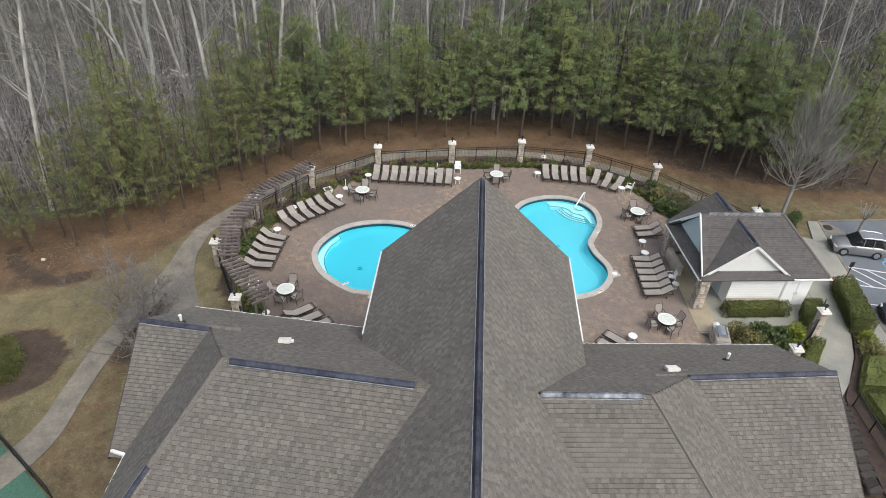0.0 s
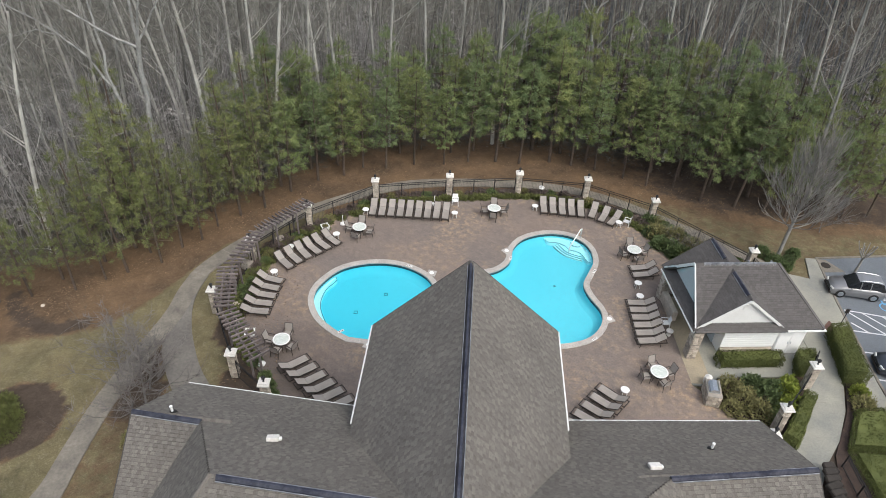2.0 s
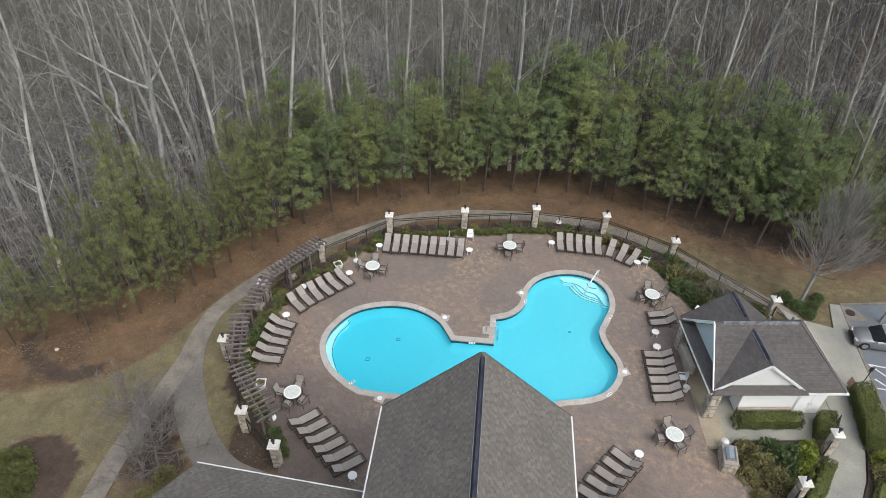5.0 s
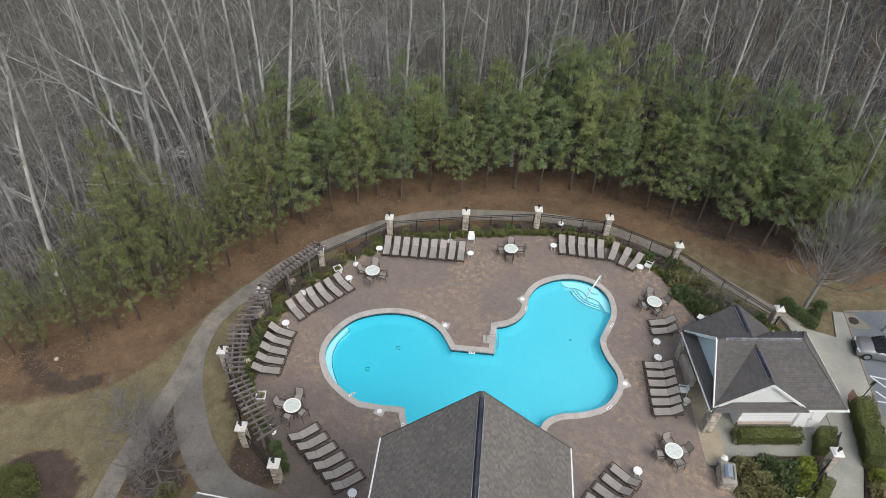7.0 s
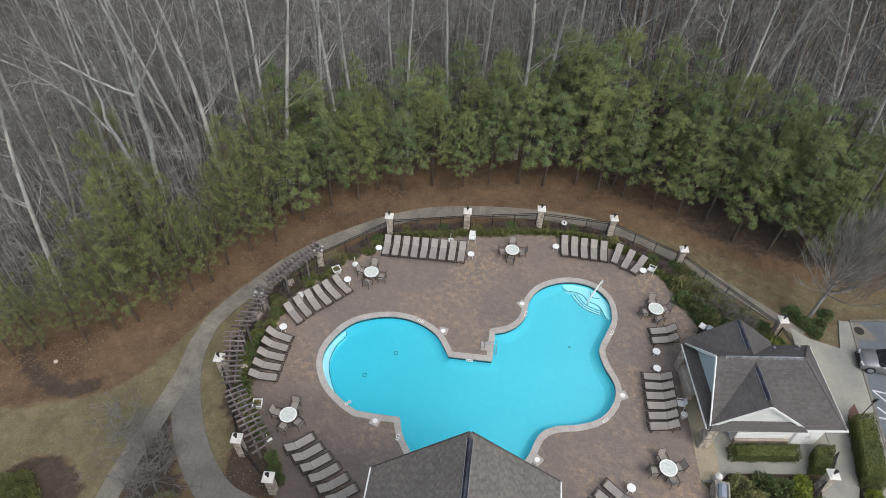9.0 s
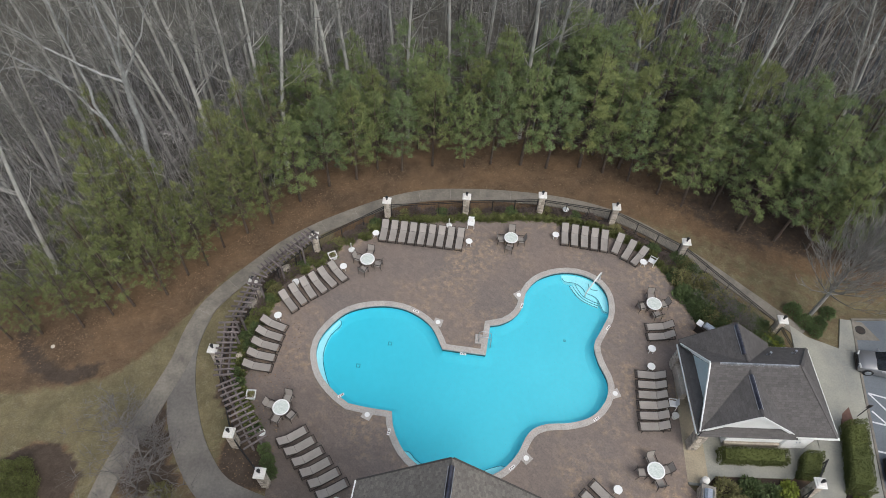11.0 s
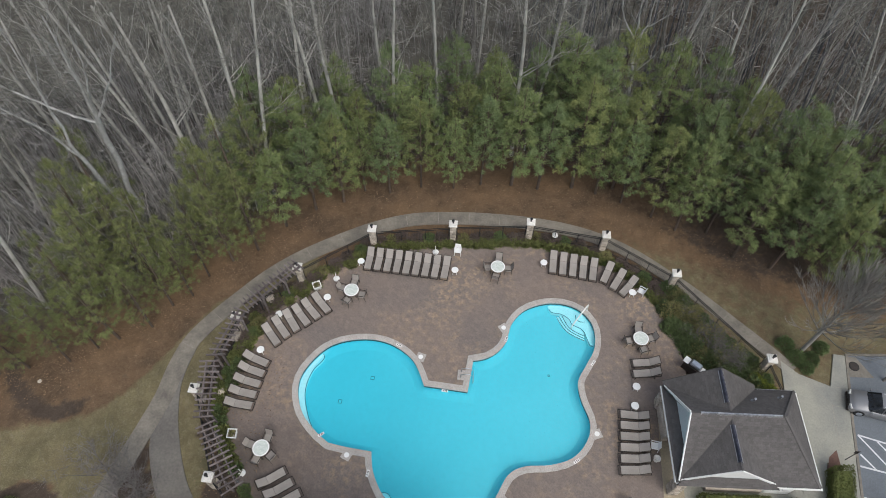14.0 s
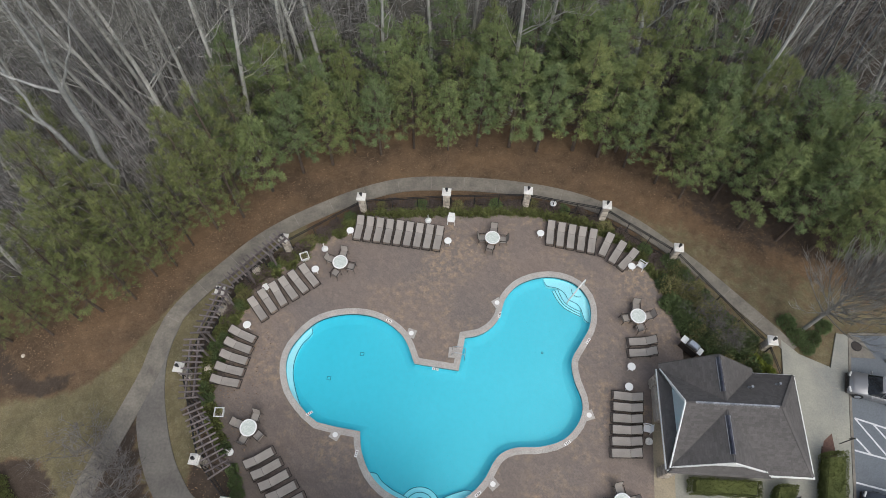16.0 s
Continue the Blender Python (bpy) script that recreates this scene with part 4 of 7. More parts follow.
a, b = Vector(rp(3.04, 9.02)), Vector(rp(6.38, 9.08))
ridge_cap(club, a + Vector((0, 0, 0.03)), b + Vector((0, 0, 0.03)), ridge_light_mat, 0.14, "ridge_vent", "shiny bare metal ridge vent, bent open")
for x, y, plane in ((-5.95, 12.3, lp), (8.6, 11.9, rp)):
    q = Vector(plane(x, y))
    vent = part("roof_vent", Geo().box((0, 0, 0.14), (0.46, 0.32, 0.16), None, 0.02).box((0, 0, 0.03), (0.34, 0.24, 0.12)), cap_mat, club, "small bare metal roof vent", pose(*q, -25, 0, 5))
    part("hood", Geo().box((0.26, 0.02, 0.1), (0.14, 0.16, 0.1), None, 0.015), plastic_mat, vent)
for x, y, plane in ((-10.45, 14.0, lp), (11.6, 13.6, rp)):
    q = Vector(plane(x, y))
    pipe = part("vent_pipe", Geo().lathe([(0.05, -0.05), (0.05, 0.4), (0.065, 0.4), (0.065, 0.45)], 10), plastic_mat, club, "white vent pipe through the roof", pose(*q))
    part("flashing", Geo().lathe([(0.18, 0.03), (0.1, 0.08), (0.06, 0.16)], 12), tyre_mat, pipe, "black rubber flashing")
# walls under the eaves
for foot_plan in ([(-8.6, 15.6), (-8.6, 2.6), (9.0, 2.6), (9.0, 15.2)], [(-11.3, 16.4), (-11.3, 10.2), (-8.5, 10.2), (-8.5, 15.7)], [(8.9, 15.3), (8.9, 7.8), (14.2, 7.8), (14.5, 15.6)]):
    part("wall", Geo().prism(foot_plan, -0.1, 6.2), cream_mat, club, "cream painted wall")
part("pavilion_wall", Geo().prism([(-2.3, 18.5), (5.3, 18.5), (3.9, -8.4), (-3.7, -8.4)], -0.1, 8.6), cream_mat, club, "cream painted upper wall")
g = Geo()
g.add([(-2.6, 18.5, 8.5), (5.6, 18.5, 8.5), (1.5, 18.5, 12.6), (-2.6, 18.3, 8.5), (5.6, 18.3, 8.5), (1.5, 18.3, 12.6)], [(0, 1, 2), (5, 4, 3), (0, 3, 4, 1), (1, 4, 5, 2), (2, 5, 3, 0)])
part("gable_wall", g, cream_mat, club)

# ---- pool house ----
turned = Matrix.Translation((20.4, 29.8, 0)) @ pose(0, 0, 0, 0, 0, 3.7) @ Matrix.Translation((-20.4, -29.8, 0))
house = thing("pool_house", "small pool house with cross-gabled shingle roof and white trim", "building", m=turned)
X0, X1, Y0, Y1, EZ, TZ = 16.1, 24.65, 26.8, 32.95, 2.4, 5.0
YM, XC, XH = 30.2, 19.15, 22.3
GW, SG = 16.75, 26.75
# main ridge runs east; hipped at the east end; cross gables face south, west and north
roof_plane(house, [(X0, Y0, EZ), (X1, Y0, EZ), (XH, YM, TZ), (X0 + 0.65, YM, TZ)], cover=house_shingle_mat)
roof_plane(house, [(X1, Y1, EZ), (X0, Y1, EZ), (X0 + 0.65, YM, TZ), (XH, YM, TZ)], cover=house_shingle_mat)
roof_plane(house, [(X1, Y0, EZ), (X1, Y1, EZ), (XH, YM, TZ)], cover=house_shingle_mat)
CW = 2.95
for ya, yb in ((26.95, YM), (33.25, YM)):
    s = 1 if ya < YM else -1
    left = [(XC - CW, yb, EZ), (XC - CW, ya, EZ), (XC, ya, TZ - 0.2), (XC, yb, TZ - 0.2)]
    right = [(XC + CW, ya, EZ), (XC + CW, yb, EZ), (XC, yb, TZ - 0.2), (XC, ya, TZ - 0.2)]
    roof_plane(house, left if s > 0 else [left[1], left[0], left[3], left[2]], cover=house_shingle_mat)
    roof_plane(house, right if s > 0 else [right[1], right[0], right[3], right[2]], cover=house_shingle_mat)
    g = Geo()
    yy = ya + s * 0.14
    g.add([(XC - CW + 0.15, yy, EZ), (XC + CW - 0.15, yy, EZ), (XC, yy, TZ - 0.4), (XC - CW + 0.15, yy + s * 0.12, EZ), (XC + CW - 0.15, yy + s * 0.12, EZ), (XC, yy + s * 0.12, TZ - 0.4)], [(0, 1, 2), (5, 4, 3), (0, 3, 4, 1), (1, 4, 5, 2), (2, 5, 3, 0)])
    part("gable_wall", g, white_mat, house, "white panelled gable")
    for e in (-1, 1):
        rail(house, (XC, ya - s * 0.03, TZ - 0.26), (XC + e * CW, ya - s * 0.03, EZ - 0.06), (0.08, 0.16), white_mat if s > 0 else roof_sheet_mat, "rake_board")
    if s > 0:
        part("gable_vent", Geo().tube([(XC, yy - 0.03, 4.05), (XC, yy + 0.05, 4.05)], 0.24, 18), white_mat, house, "round white gable vent")
        roof_plane(house, [(XC - CW - 0.1, 26.6, EZ), (XC + CW + 0.1, 26.6, EZ), (XC + CW - 0.6, 27.2, EZ + 0.42), (XC - CW + 0.6, 27.2, EZ + 0.42)], name="pent_roof", cover=house_shingle_mat)
ridge_cap(house, (XC, 27.4, TZ - 0.17), (XC, 29.6, TZ - 0.17), ridge_mat, 0.13)
ridge_cap(house, (XC - 0.05, 31.0, TZ - 0.17), (XC - 0.05, 33.1, TZ - 0.17), ridge_mat, 0.13)
ridge_cap(house, (17.3, YM, TZ + 0.03), (22.1, YM, TZ + 0.03), pale_ridge_mat, 0.07)
# west gable with a pent roof below it
g = Geo()
gx = 16.72
g.add([(gx, Y0 + 0.5, EZ + 0.25), (gx, Y1 - 0.5, EZ + 0.25), (gx, YM, TZ - 0.12), (gx + 0.12, Y0 + 0.5, EZ + 0.25), (gx + 0.12, Y1 - 0.5, EZ + 0.25), (gx + 0.12, YM, TZ - 0.12)], [(2, 1, 0), (3, 4, 5), (1, 4, 3, 0), (2, 5, 4, 1), (0, 3, 5, 2)])
# blue-grey holds the skylight on this side; the other gables are white
part("gable_wall", g, pale_blue_mat, house, "panelled gable with bluish skylight in its colour")
for ye in (Y0 + 0.1, Y1 - 0.1):
    rail(house, (X0 + 0.6, YM, TZ + 0.03), (X0 + 0.12, ye, EZ + 0.11), (0.08, 0.2), white_mat, "rake_board", "white rake board")
roof_plane(house, [(X0, Y1, EZ), (X0, Y0, EZ), (gx + 0.05, Y0 + 0.35, EZ + 0.5), (gx + 0.05, Y1 - 0.35, EZ + 0.5)], name="pent_roof", cover=house_shingle_mat)
for a, b in (((X0, Y0 - 0.05, EZ - 0.08), (X1, Y0 - 0.05, EZ - 0.08)), ((X1 + 0.05, Y0, EZ - 0.08), (X1 + 0.05, Y1, EZ - 0.08)), ((X0 - 0.05, Y0, EZ - 0.08), (X0 - 0.05, Y1, EZ - 0.08)), ((21.9, Y1 + 0.05, EZ - 0.08), (X1, Y1 + 0.05, EZ - 0.08))):
    rail(house, a, b, (0.07, 0.11), white_mat, "gutter", "white metal gutter")
for x, y in ((21.2, 31.6), (23.1, 32.0)):
    q = (x, y, TZ - (y - YM) * (TZ - EZ) / (Y1 - YM))
    part("vent_pipe", Geo().lathe([(0.16, 0.02), (0.07, 0.12), (0.06, 0.4), (0.08, 0.4), (0.08, 0.46)], 10), pale_ridge_mat, house, "grey metal vent pipe", pose(*q))
for ye in (Y0, Y1):
    rail(house, (X1, ye, EZ + 0.05), (XH, YM, TZ + 0.06), (0.2, 0.03), house_shingle_mat, "hip_cap")
# rooms, porch posts, doors
part("wall", Geo().box((21.2, 29.8, 1.15), (5.4, 5.2, 2.5)), bright_white_mat, house, "white clapboard wall")
for k in range(9):
    part("clapboard", Geo().box((21.2, 27.175, 0.62 + k * 0.2), (5.4, 0.05, 0.192), pose(0, 0, 0, 1.5)), bright_white_mat, house)
part("stone_base", Geo().box((20.25, 27.12, 0.22), (3.5, 0.24, 0.5), None, 0.03), stone_mat, house, "rubble stone base course")
door = part("door", Geo().box((22.95, 27.13, 1.02), (1.75, 0.09, 2.1), None, 0.01), bright_white_mat, house, "white double door")
for x in (22.53, 23.37):
    part("leaf", Geo().box((x, 27.07, 1.0), (0.8, 0.05, 2.0), None, 0.01), bright_white_mat, door)
    part("door_handle", Geo().box((22.95 + (0.1 if x > 23 else -0.1), 27.02, 1.0), (0.03, 0.05, 0.16)), steel_mat, door, "metal door handle")
part("ceiling_board", Geo().box((20.5, 29.85, 2.3), (8.6, 6.3, 0.06)), white_mat, house, "white porch ceiling")
part("side_door", Geo().box((18.47, 28.6, 1.02), (0.06, 0.95, 2.05)), pale_blue_mat, house, "grey side door to the porch")


def stone_post(parent, x, y, w, h, name="stone_post", label="rubble stone post"):
    """A mortared core with rows of separate facing stones."""
    core = part(name, Geo().box((x, y, h / 2), (w - 0.06, w - 0.06, h)), mortar_mat, parent, label)
    rng = random.Random(int(x * 31 + y * 17))
    z = 0.0
    while z < h - 0.05:
        rh = min(rng.uniform(0.14, 0.24), h - z)
        for k in range(4):
            at = -w / 2
            while at < w / 2 - 0.04:
                sw = min(rng.uniform(0.16, 0.34), w / 2 - at)
                mid = at + sw / 2
                ca, sa = math.cos(k * math.pi / 2), math.sin(k * math.pi / 2)
                d = w / 2 - 0.035 + rng.uniform(0, 0.02)
                px, py = mid * ca - d * sa, mid * sa + d * ca
                part("stone", STONES[rng.randrange(4)], None, core, m=pose(x + px, y + py, z + rh / 2, 0, 0, 90 * k) @ Matrix.Diagonal((sw - 0.015, 0.09, rh - 0.015, 1)))
                at += sw
        z += rh
    return core


STONES = []
for k in range(4):
    bm = bmesh.new()
    bmesh.ops.create_cube(bm, size=1.0)
    bmesh.ops.bevel(bm, geom=bm.edges[:], offset=0.16, segments=1, affect="EDGES")
    rng = random.Random(k)
    for q in bm.verts:
        q.co += Vector((rng.uniform(-0.06, 0.06), rng.uniform(-0.1, 0.1), rng.uniform(-0.06, 0.06)))
    stone_me = bpy.data.meshes.new("stone")
    bm.to_mesh(stone_me)
    bm.free()
    stone_me.materials.append(stone_mat)
    STONES.append(stone_me)
for x, y in ((16.5, 26.95), (16.5, 32.6)):
    stone_post(house, x, y, 0.6, 2.3)
part("low_wall", Geo().box((16.5, 31.2, 0.42), (0.4, 2.2, 0.84), None, 0.03), stone_mat, house, "low rubble stone wall")


# ---- stone pillars with lanterns, fence, pergola ----
PILLARS = [(-10.1, 39.35), (-5.2, 43.4), (1.0, 44.55), (7.0, 45.4), (12.8, 44.85), (17.85, 41.9), (23.65, 35.65), (-13.45, 34.8), (-14.6, 29.25), (-11.9, 23.8), (-9.45, 21.6), (23.3, 24.35), (20.15, 21.05), (18.7, 19.25)]
for x, y in PILLARS:
    post = thing("stone_pillar", "rubble stone fence pillar with white cap and lantern", "pillar", "fence pillars")
    stone_post(post, x, y, 0.45, 1.95, "shaft", "tan and grey rubble stone shaft")
    part("cap", Geo().box((x, y, 2.0), (0.66, 0.66, 0.11), None, 0.02).box((x, y, 2.09), (0.5, 0.5, 0.08), None, 0.03), cap_mat, post, "white cast stone cap", smooth=False)
    lamp = part("lantern", Geo().lathe([(0.07, 0.0), (0.03, 0.03), (0.03, 0.12), (0.09, 0.16), (0.11, 0.32), (0.12, 0.33), (0.02, 0.42)], 8, (x, y, 2.13)), iron_mat, post, "small dark lantern")
    part("glass", Geo().lathe([(0.085, 0.17), (0.1, 0.31)], 8, (x, y, 2.132)), lens_mat, lamp)


def fence(a, b, h=1.5, label="black iron picket fence between stone pillars"):
    """A run of fence from a to b: posts, two rails, pickets."""
    a, b = Vector((*a, 0)), Vector((*b, 0))
    d = (b - a).normalized()
    a, b = a + d * 0.3, b - d * 0.3
    length = (b - a).length
    turn = math.degrees(math.atan2(d.y, d.x))
    run = thing("iron_fence", label, "fence", "iron fence runs", pose(a.x, a.y, 0, 0, 0, turn))
    k = max(2, round(length / 2.0) + 1)
    for i in range(k):
        part("post", Geo().box((length * i / (k - 1), 0, h / 2), (0.06, 0.06, h + 0.05), None, 0.008), iron_mat, run)
    for z in (0.12, h - 0.18, h):
        part("rail", Geo().box((length / 2, 0, z), (length, 0.045, 0.04)), iron_mat, run)
    g = Geo()
    m = int(length / 0.12)
    for i in range(m):
        g.box((length * (i + 0.5) / m, 0, h / 2 + 0.02), (0.01, 0.01, h - 0.06))
    tagged(part("infill", g, iron_mat, run), kind="stuff")
    return run


order = [10, 9, 8, 7, 0, 1, 2, 3, 4, 5, 6]
for i, j in zip(order, order[1:]):
    fence(PILLARS[i], PILLARS[j])
fence(PILLARS[6], (24.3, 33.3))
fence(PILLARS[11], PILLARS[12])
fence(PILLARS[12], PILLARS[13])
fence((24.6, 26.3), PILLARS[11])
fence((-21.9, 15.4), (-17.0, 11.6), 1.1, "dark fence along the green court")
fence((22.95, 19.0), (22.8, 13.0), 1.0, "black iron fence below the walk")


def pergola(outer, inner, count, posts):
    """Rafters laid over two long beams; outer, inner: the rafters' ends at both ends of the run."""
    (oa, ob), (ia, ib) = outer, inner
    z = 2.42
    run = thing("pergola", "weathered dark timber pergola with spaced rafters", "pergola", "pergola runs")
    oa, ob, ia, ib = (Vector((*q, z)) for q in (oa, ob, ia, ib))
    for f in (0.3, 0.68):
        rail(run, oa.lerp(ia, f) - Vector((0, 0, 0.14)), ob.lerp(ib, f) - Vector((0, 0, 0.14)), (0.09, 0.2), timber_mat, "beam")
    for i in range(count):
        t = i / (count - 1)
        a, b = oa.lerp(ob, t), ia.lerp(ib, t)
        wob = Vector((random.uniform(-0.03, 0.03), random.uniform(-0.03, 0.03), 0))
        rail(run, a + wob, b - wob, (0.085, 0.15), timber_mat, "rafter")
    for t in posts:
        for f in (0.3, 0.68):
            q = oa.lerp(ob, t).lerp(ia.lerp(ib, t), f)
            part("post", Geo().box((q.x, q.y, 1.1), (0.12, 0.12, 2.25), None, 0.01), timber_mat, run)


pergola(((-10.55, 39.65), (-13.35, 35.8)), ((-9.5, 38.95), (-12.4, 35.1)), 15, (0.3, 0.72))
pergola(((-13.6, 35.2), (-14.35, 31.5)), ((-12.4, 34.95), (-13.1, 31.65)), 10, (0.15, 0.95))
pergola(((-14.65, 31.0), (-13.85, 27.2)), ((-13.3, 31.15), (-12.55, 27.4)), 11, (0.1, 0.9))
pergola(((-13.45, 26.5), (-10.65, 22.75)), ((-12.35, 27.15), (-9.5, 23.7)), 13, (0.12, 0.85))
for x, y, s in ((-12.0, 37.5, 0.42), (-13.75, 34.2, 0.5), (-13.5, 29.9, 0.4), (-26.3, 29.3, 0.15)):
    bm = bmesh.new()
    bmesh.ops.create_icosphere(bm, subdivisions=2, radius=s)
    for q in bm.verts:
        q.co = q.co * (1 + 0.35 * noise.noise(q.co * 3 + Vector((x, y, 0))))
        q.co.z *= 0.7
    me = bpy.data.meshes.new("boulder")
    bm.to_mesh(me)
    bm.free()
    single("boulder", me, stone_mat, "tan field boulder in the planting bed", "boulder", "boulders", pose(x, y, s * 0.3 - 0.1))
    me.materials.append(stone_mat)


# ---- furniture ----
def lounger():
    """A sling lounger, foot at the origin, head along y, back raised."""
    t = thing("sun_lounger", "taupe sling sun lounger with dark brown metal frame", "sun lounger", "sun loungers on the deck")
    L, Wd, z = 1.22, 0.59, 0.36
    g = Geo()
    for s in (-1, 1):
        g.box((s * Wd / 2, 0.92, z), (0.05, 2.1, 0.06), None, 0.008)
    for y in (-0.11, 1.94):
        g.box((0, y, z), (Wd, 0.05, 0.05), None, 0.008)
    part("frame", g, frame_mat, t)
    for x in (-Wd / 2, Wd / 2):
        for y in (0.12, 1.55):
            part("leg", Geo().tube([(x, y, 0.0), (x, y + (0.05 if y < 1 else -0.05), z)], 0.02, 6), frame_mat, t)
    seat = Geo()
    k = 8
    vs = []
    for i in range(k + 1):
        y = 0.06 + (L - 0.06) * i / k
        sag = -0.03 * math.sin(math.pi * i / k)
        vs += [(-Wd / 2 + 0.035, y, z + 0.035 + sag * 0.4), (0, y, z + 0.025 + sag), (Wd / 2 - 0.035, y, z + 0.035 + sag * 0.4)]
    top = [(i * 3 + j, i * 3 + j + 1, i * 3 + j + 4, i * 3 + j + 3) for i in range(k) for j in range(2)]
    m = len(vs)
    seat.add(vs + [(x, y, q - 0.018) for x, y, q in vs], top + [tuple(q + m for q in f[::-1]) for f in top])
    part("seat", seat, sling_mat, t)
    tilt = pose(0, L + 0.02, z + 0.03, 32)
    back = Geo().box((0, 0.36, 0.0), (Wd - 0.07, 0.72, 0.02), None, 0.006)
    bk = part("backrest", back, sling_mat, t, m=tilt)
    bf = Geo()
    for s in (-1, 1):
        bf.box((s * (Wd / 2 - 0.012), 0.37, -0.005), (0.035, 0.78, 0.035), None, 0.006)
    bf.box((0, 0.755, -0.005), (Wd - 0.02, 0.035, 0.035), None, 0.006)
    part("back_frame", bf, frame_mat, bk)
    for x in (-0.2, 0.2):
        part("strut", Geo().tube([(x, 1.72, z), (x, 1.72, z + 0.26)], 0.015, 6), frame_mat, t)
    return t


def side_table():
    t = thing("side_table", "small round white side table", "side table", "side tables by the loungers")
    part("tabletop", Geo().lathe([(0.24, 0.42), (0.27, 0.43), (0.27, 0.45), (0.24, 0.46), (0.22, 0.45), (0.05, 0.45)], 24), plastic_mat, t, smooth=False)
    for k in range(4):
        a = radians(45 + 90 * k)
        part("leg", Geo().tube([(0.22 * math.cos(a), 0.22 * math.sin(a), 0), (0.15 * math.cos(a), 0.15 * math.sin(a), 0.43)], 0.02, 6), plastic_mat, t)
    return t


mosaic_mat = surface("mosaic_top", (0.62, 0.64, 0.6), (0.42, 0.47, 0.43), 7.0, 30, 0.5, 0.1, fine=0.15)


def round_table():
    t = thing("round_table", "round patio table with pale mosaic top and white rim", "table", "patio tables")
    part("tabletop", Geo().lathe([(0.47, 0.69), (0.48, 0.725), (0.05, 0.727)], 36), mosaic_mat, t)
    part("rim", Geo().lathe([(0.47, 0.68), (0.54, 0.69), (0.55, 0.715), (0.53, 0.735), (0.47, 0.733), (0.46, 0.70)], 36), plastic_mat, t, "white rounded rim")
    for k in range(4):
        a = radians(45 + 90 * k)
        part("leg", Geo().tube([(0.42 * math.cos(a), 0.42 * math.sin(a), 0), (0.3 * math.cos(a), 0.3 * math.sin(a), 0.35), (0.36 * math.cos(a), 0.36 * math.sin(a), 0.69)], 0.022, 6), frame_mat, t)
    part("stretcher", Geo().lathe([(0.29, 0.33), (0.31, 0.34), (0.29, 0.36), (0.27, 0.34)], 20), frame_mat, t)
    return t


def patio_chair():
    """A sling armchair that faces along y."""
    t = thing("patio_chair", "taupe sling patio armchair with dark brown frame", "chair", "chairs round the patio tables")
    for x in (-0.28, 0.28):
        part("side_frame", Geo().tube([(x, 0.26, 0.0), (x, 0.24, 0.42), (x, 0.27, 0.62), (x, -0.2, 0.64), (x, -0.25, 0.4), (x, -0.3, 0.0)], 0.018, 6), frame_mat, t)
        part("armrest", Geo().box((x, 0.03, 0.65), (0.055, 0.46, 0.025), None, 0.008), frame_mat, t)
        part("back_post", Geo().tube([(x * 0.92, -0.18, 0.38), (x * 0.92, -0.36, 1.0)], 0.018, 6), frame_mat, t)
    part("seat", Geo().box((0, 0.02, 0.42), (0.52, 0.48, 0.025), pose(0, 0, 0, 4), 0.008), sling_mat, t)
    part("backrest", Geo().box((0, -0.28, 0.72), (0.5, 0.022, 0.6), pose(0, 0, 0, 16), 0.008), sling_mat, t)
    part("crossbar", Geo().tube([(-0.28, 0.25, 0.4), (0.28, 0.25, 0.4)], 0.016, 6), frame_mat, t)
    part("top_rail", Geo().tube([(-0.26, -0.36, 1.0), (0.26, -0.36, 1.0)], 0.016, 6), frame_mat, t)
    return t


def settle(first, spots):
    """Puts the first thing at the first pose and copies of it at the others."""
    first.matrix_basis = spots[0]
    return [first] + [copy_thing(first, m) for m in spots[1:]]


def row(fa, fb, ha, hb, count):
    return [facing([a + (b - a) * i / (count - 1) for a, b in zip(fa, fb)], [a + (b - a) * i / (count - 1) for a, b in zip(ha, hb)]) for i in range(count)]


spots = row((-5.25, 40.7), (0.68, 40.5), (-5.2, 42.5), (0.82, 42.5), 9)
spots += row((8.95, 41.95), (11.97, 41.6), (9.0, 43.9), (12.15, 43.6), 5)
spots += [facing(*q) for q in (((12.75, 41.5), (13.45, 43.3)), ((13.45, 41.0), (14.4, 42.8)), ((14.1, 40.6), (15.3, 42.2)))]
spots += [facing(*q) for q in (((-7.4, 36.7), (-8.87, 38.1)), ((-8.05, 36.1), (-9.5, 37.45)), ((-8.66, 35.5), (-10.1, 36.95)), ((-9.34, 34.92), (-10.66, 36.5)), ((-9.9, 34.35), (-11.24, 35.75)), ((-10.44, 33.7), (-11.75, 35.05)))]
spots += row((-10.75, 32.15), (-11.0, 29.05), (-12.57, 32.7), (-12.95, 29.15), 5)
spots += row((-7.75, 25.12), (-4.6, 22.1), (-9.2, 24.0), (-6.05, 21.1), 6)
spots += [facing((14.62, 35.05), (16.65, 35.4)), facing((14.62, 34.25), (16.65, 34.6))]
spots += row((13.58, 31.25), (13.45, 27.5), (15.6, 31.25), (15.4, 27.7), 6)
spots += row((10.2, 23.55), (7.25, 20.35), (11.45, 22.4), (8.7, 19.5), 6)
settle(lounger(), spots)
settle(side_table(), [pose(x, y, 0) for x, y in ((-5.83, 41.35), (1.48, 41.35), (-7.75, 37.9), (-10.95, 36.1), (-11.55, 33.15), (8.25, 42.8), (14.93, 40.85), (14.8, 33.3), (14.62, 31.9), (-5.0, 20.9), (11.74, 23.3))])
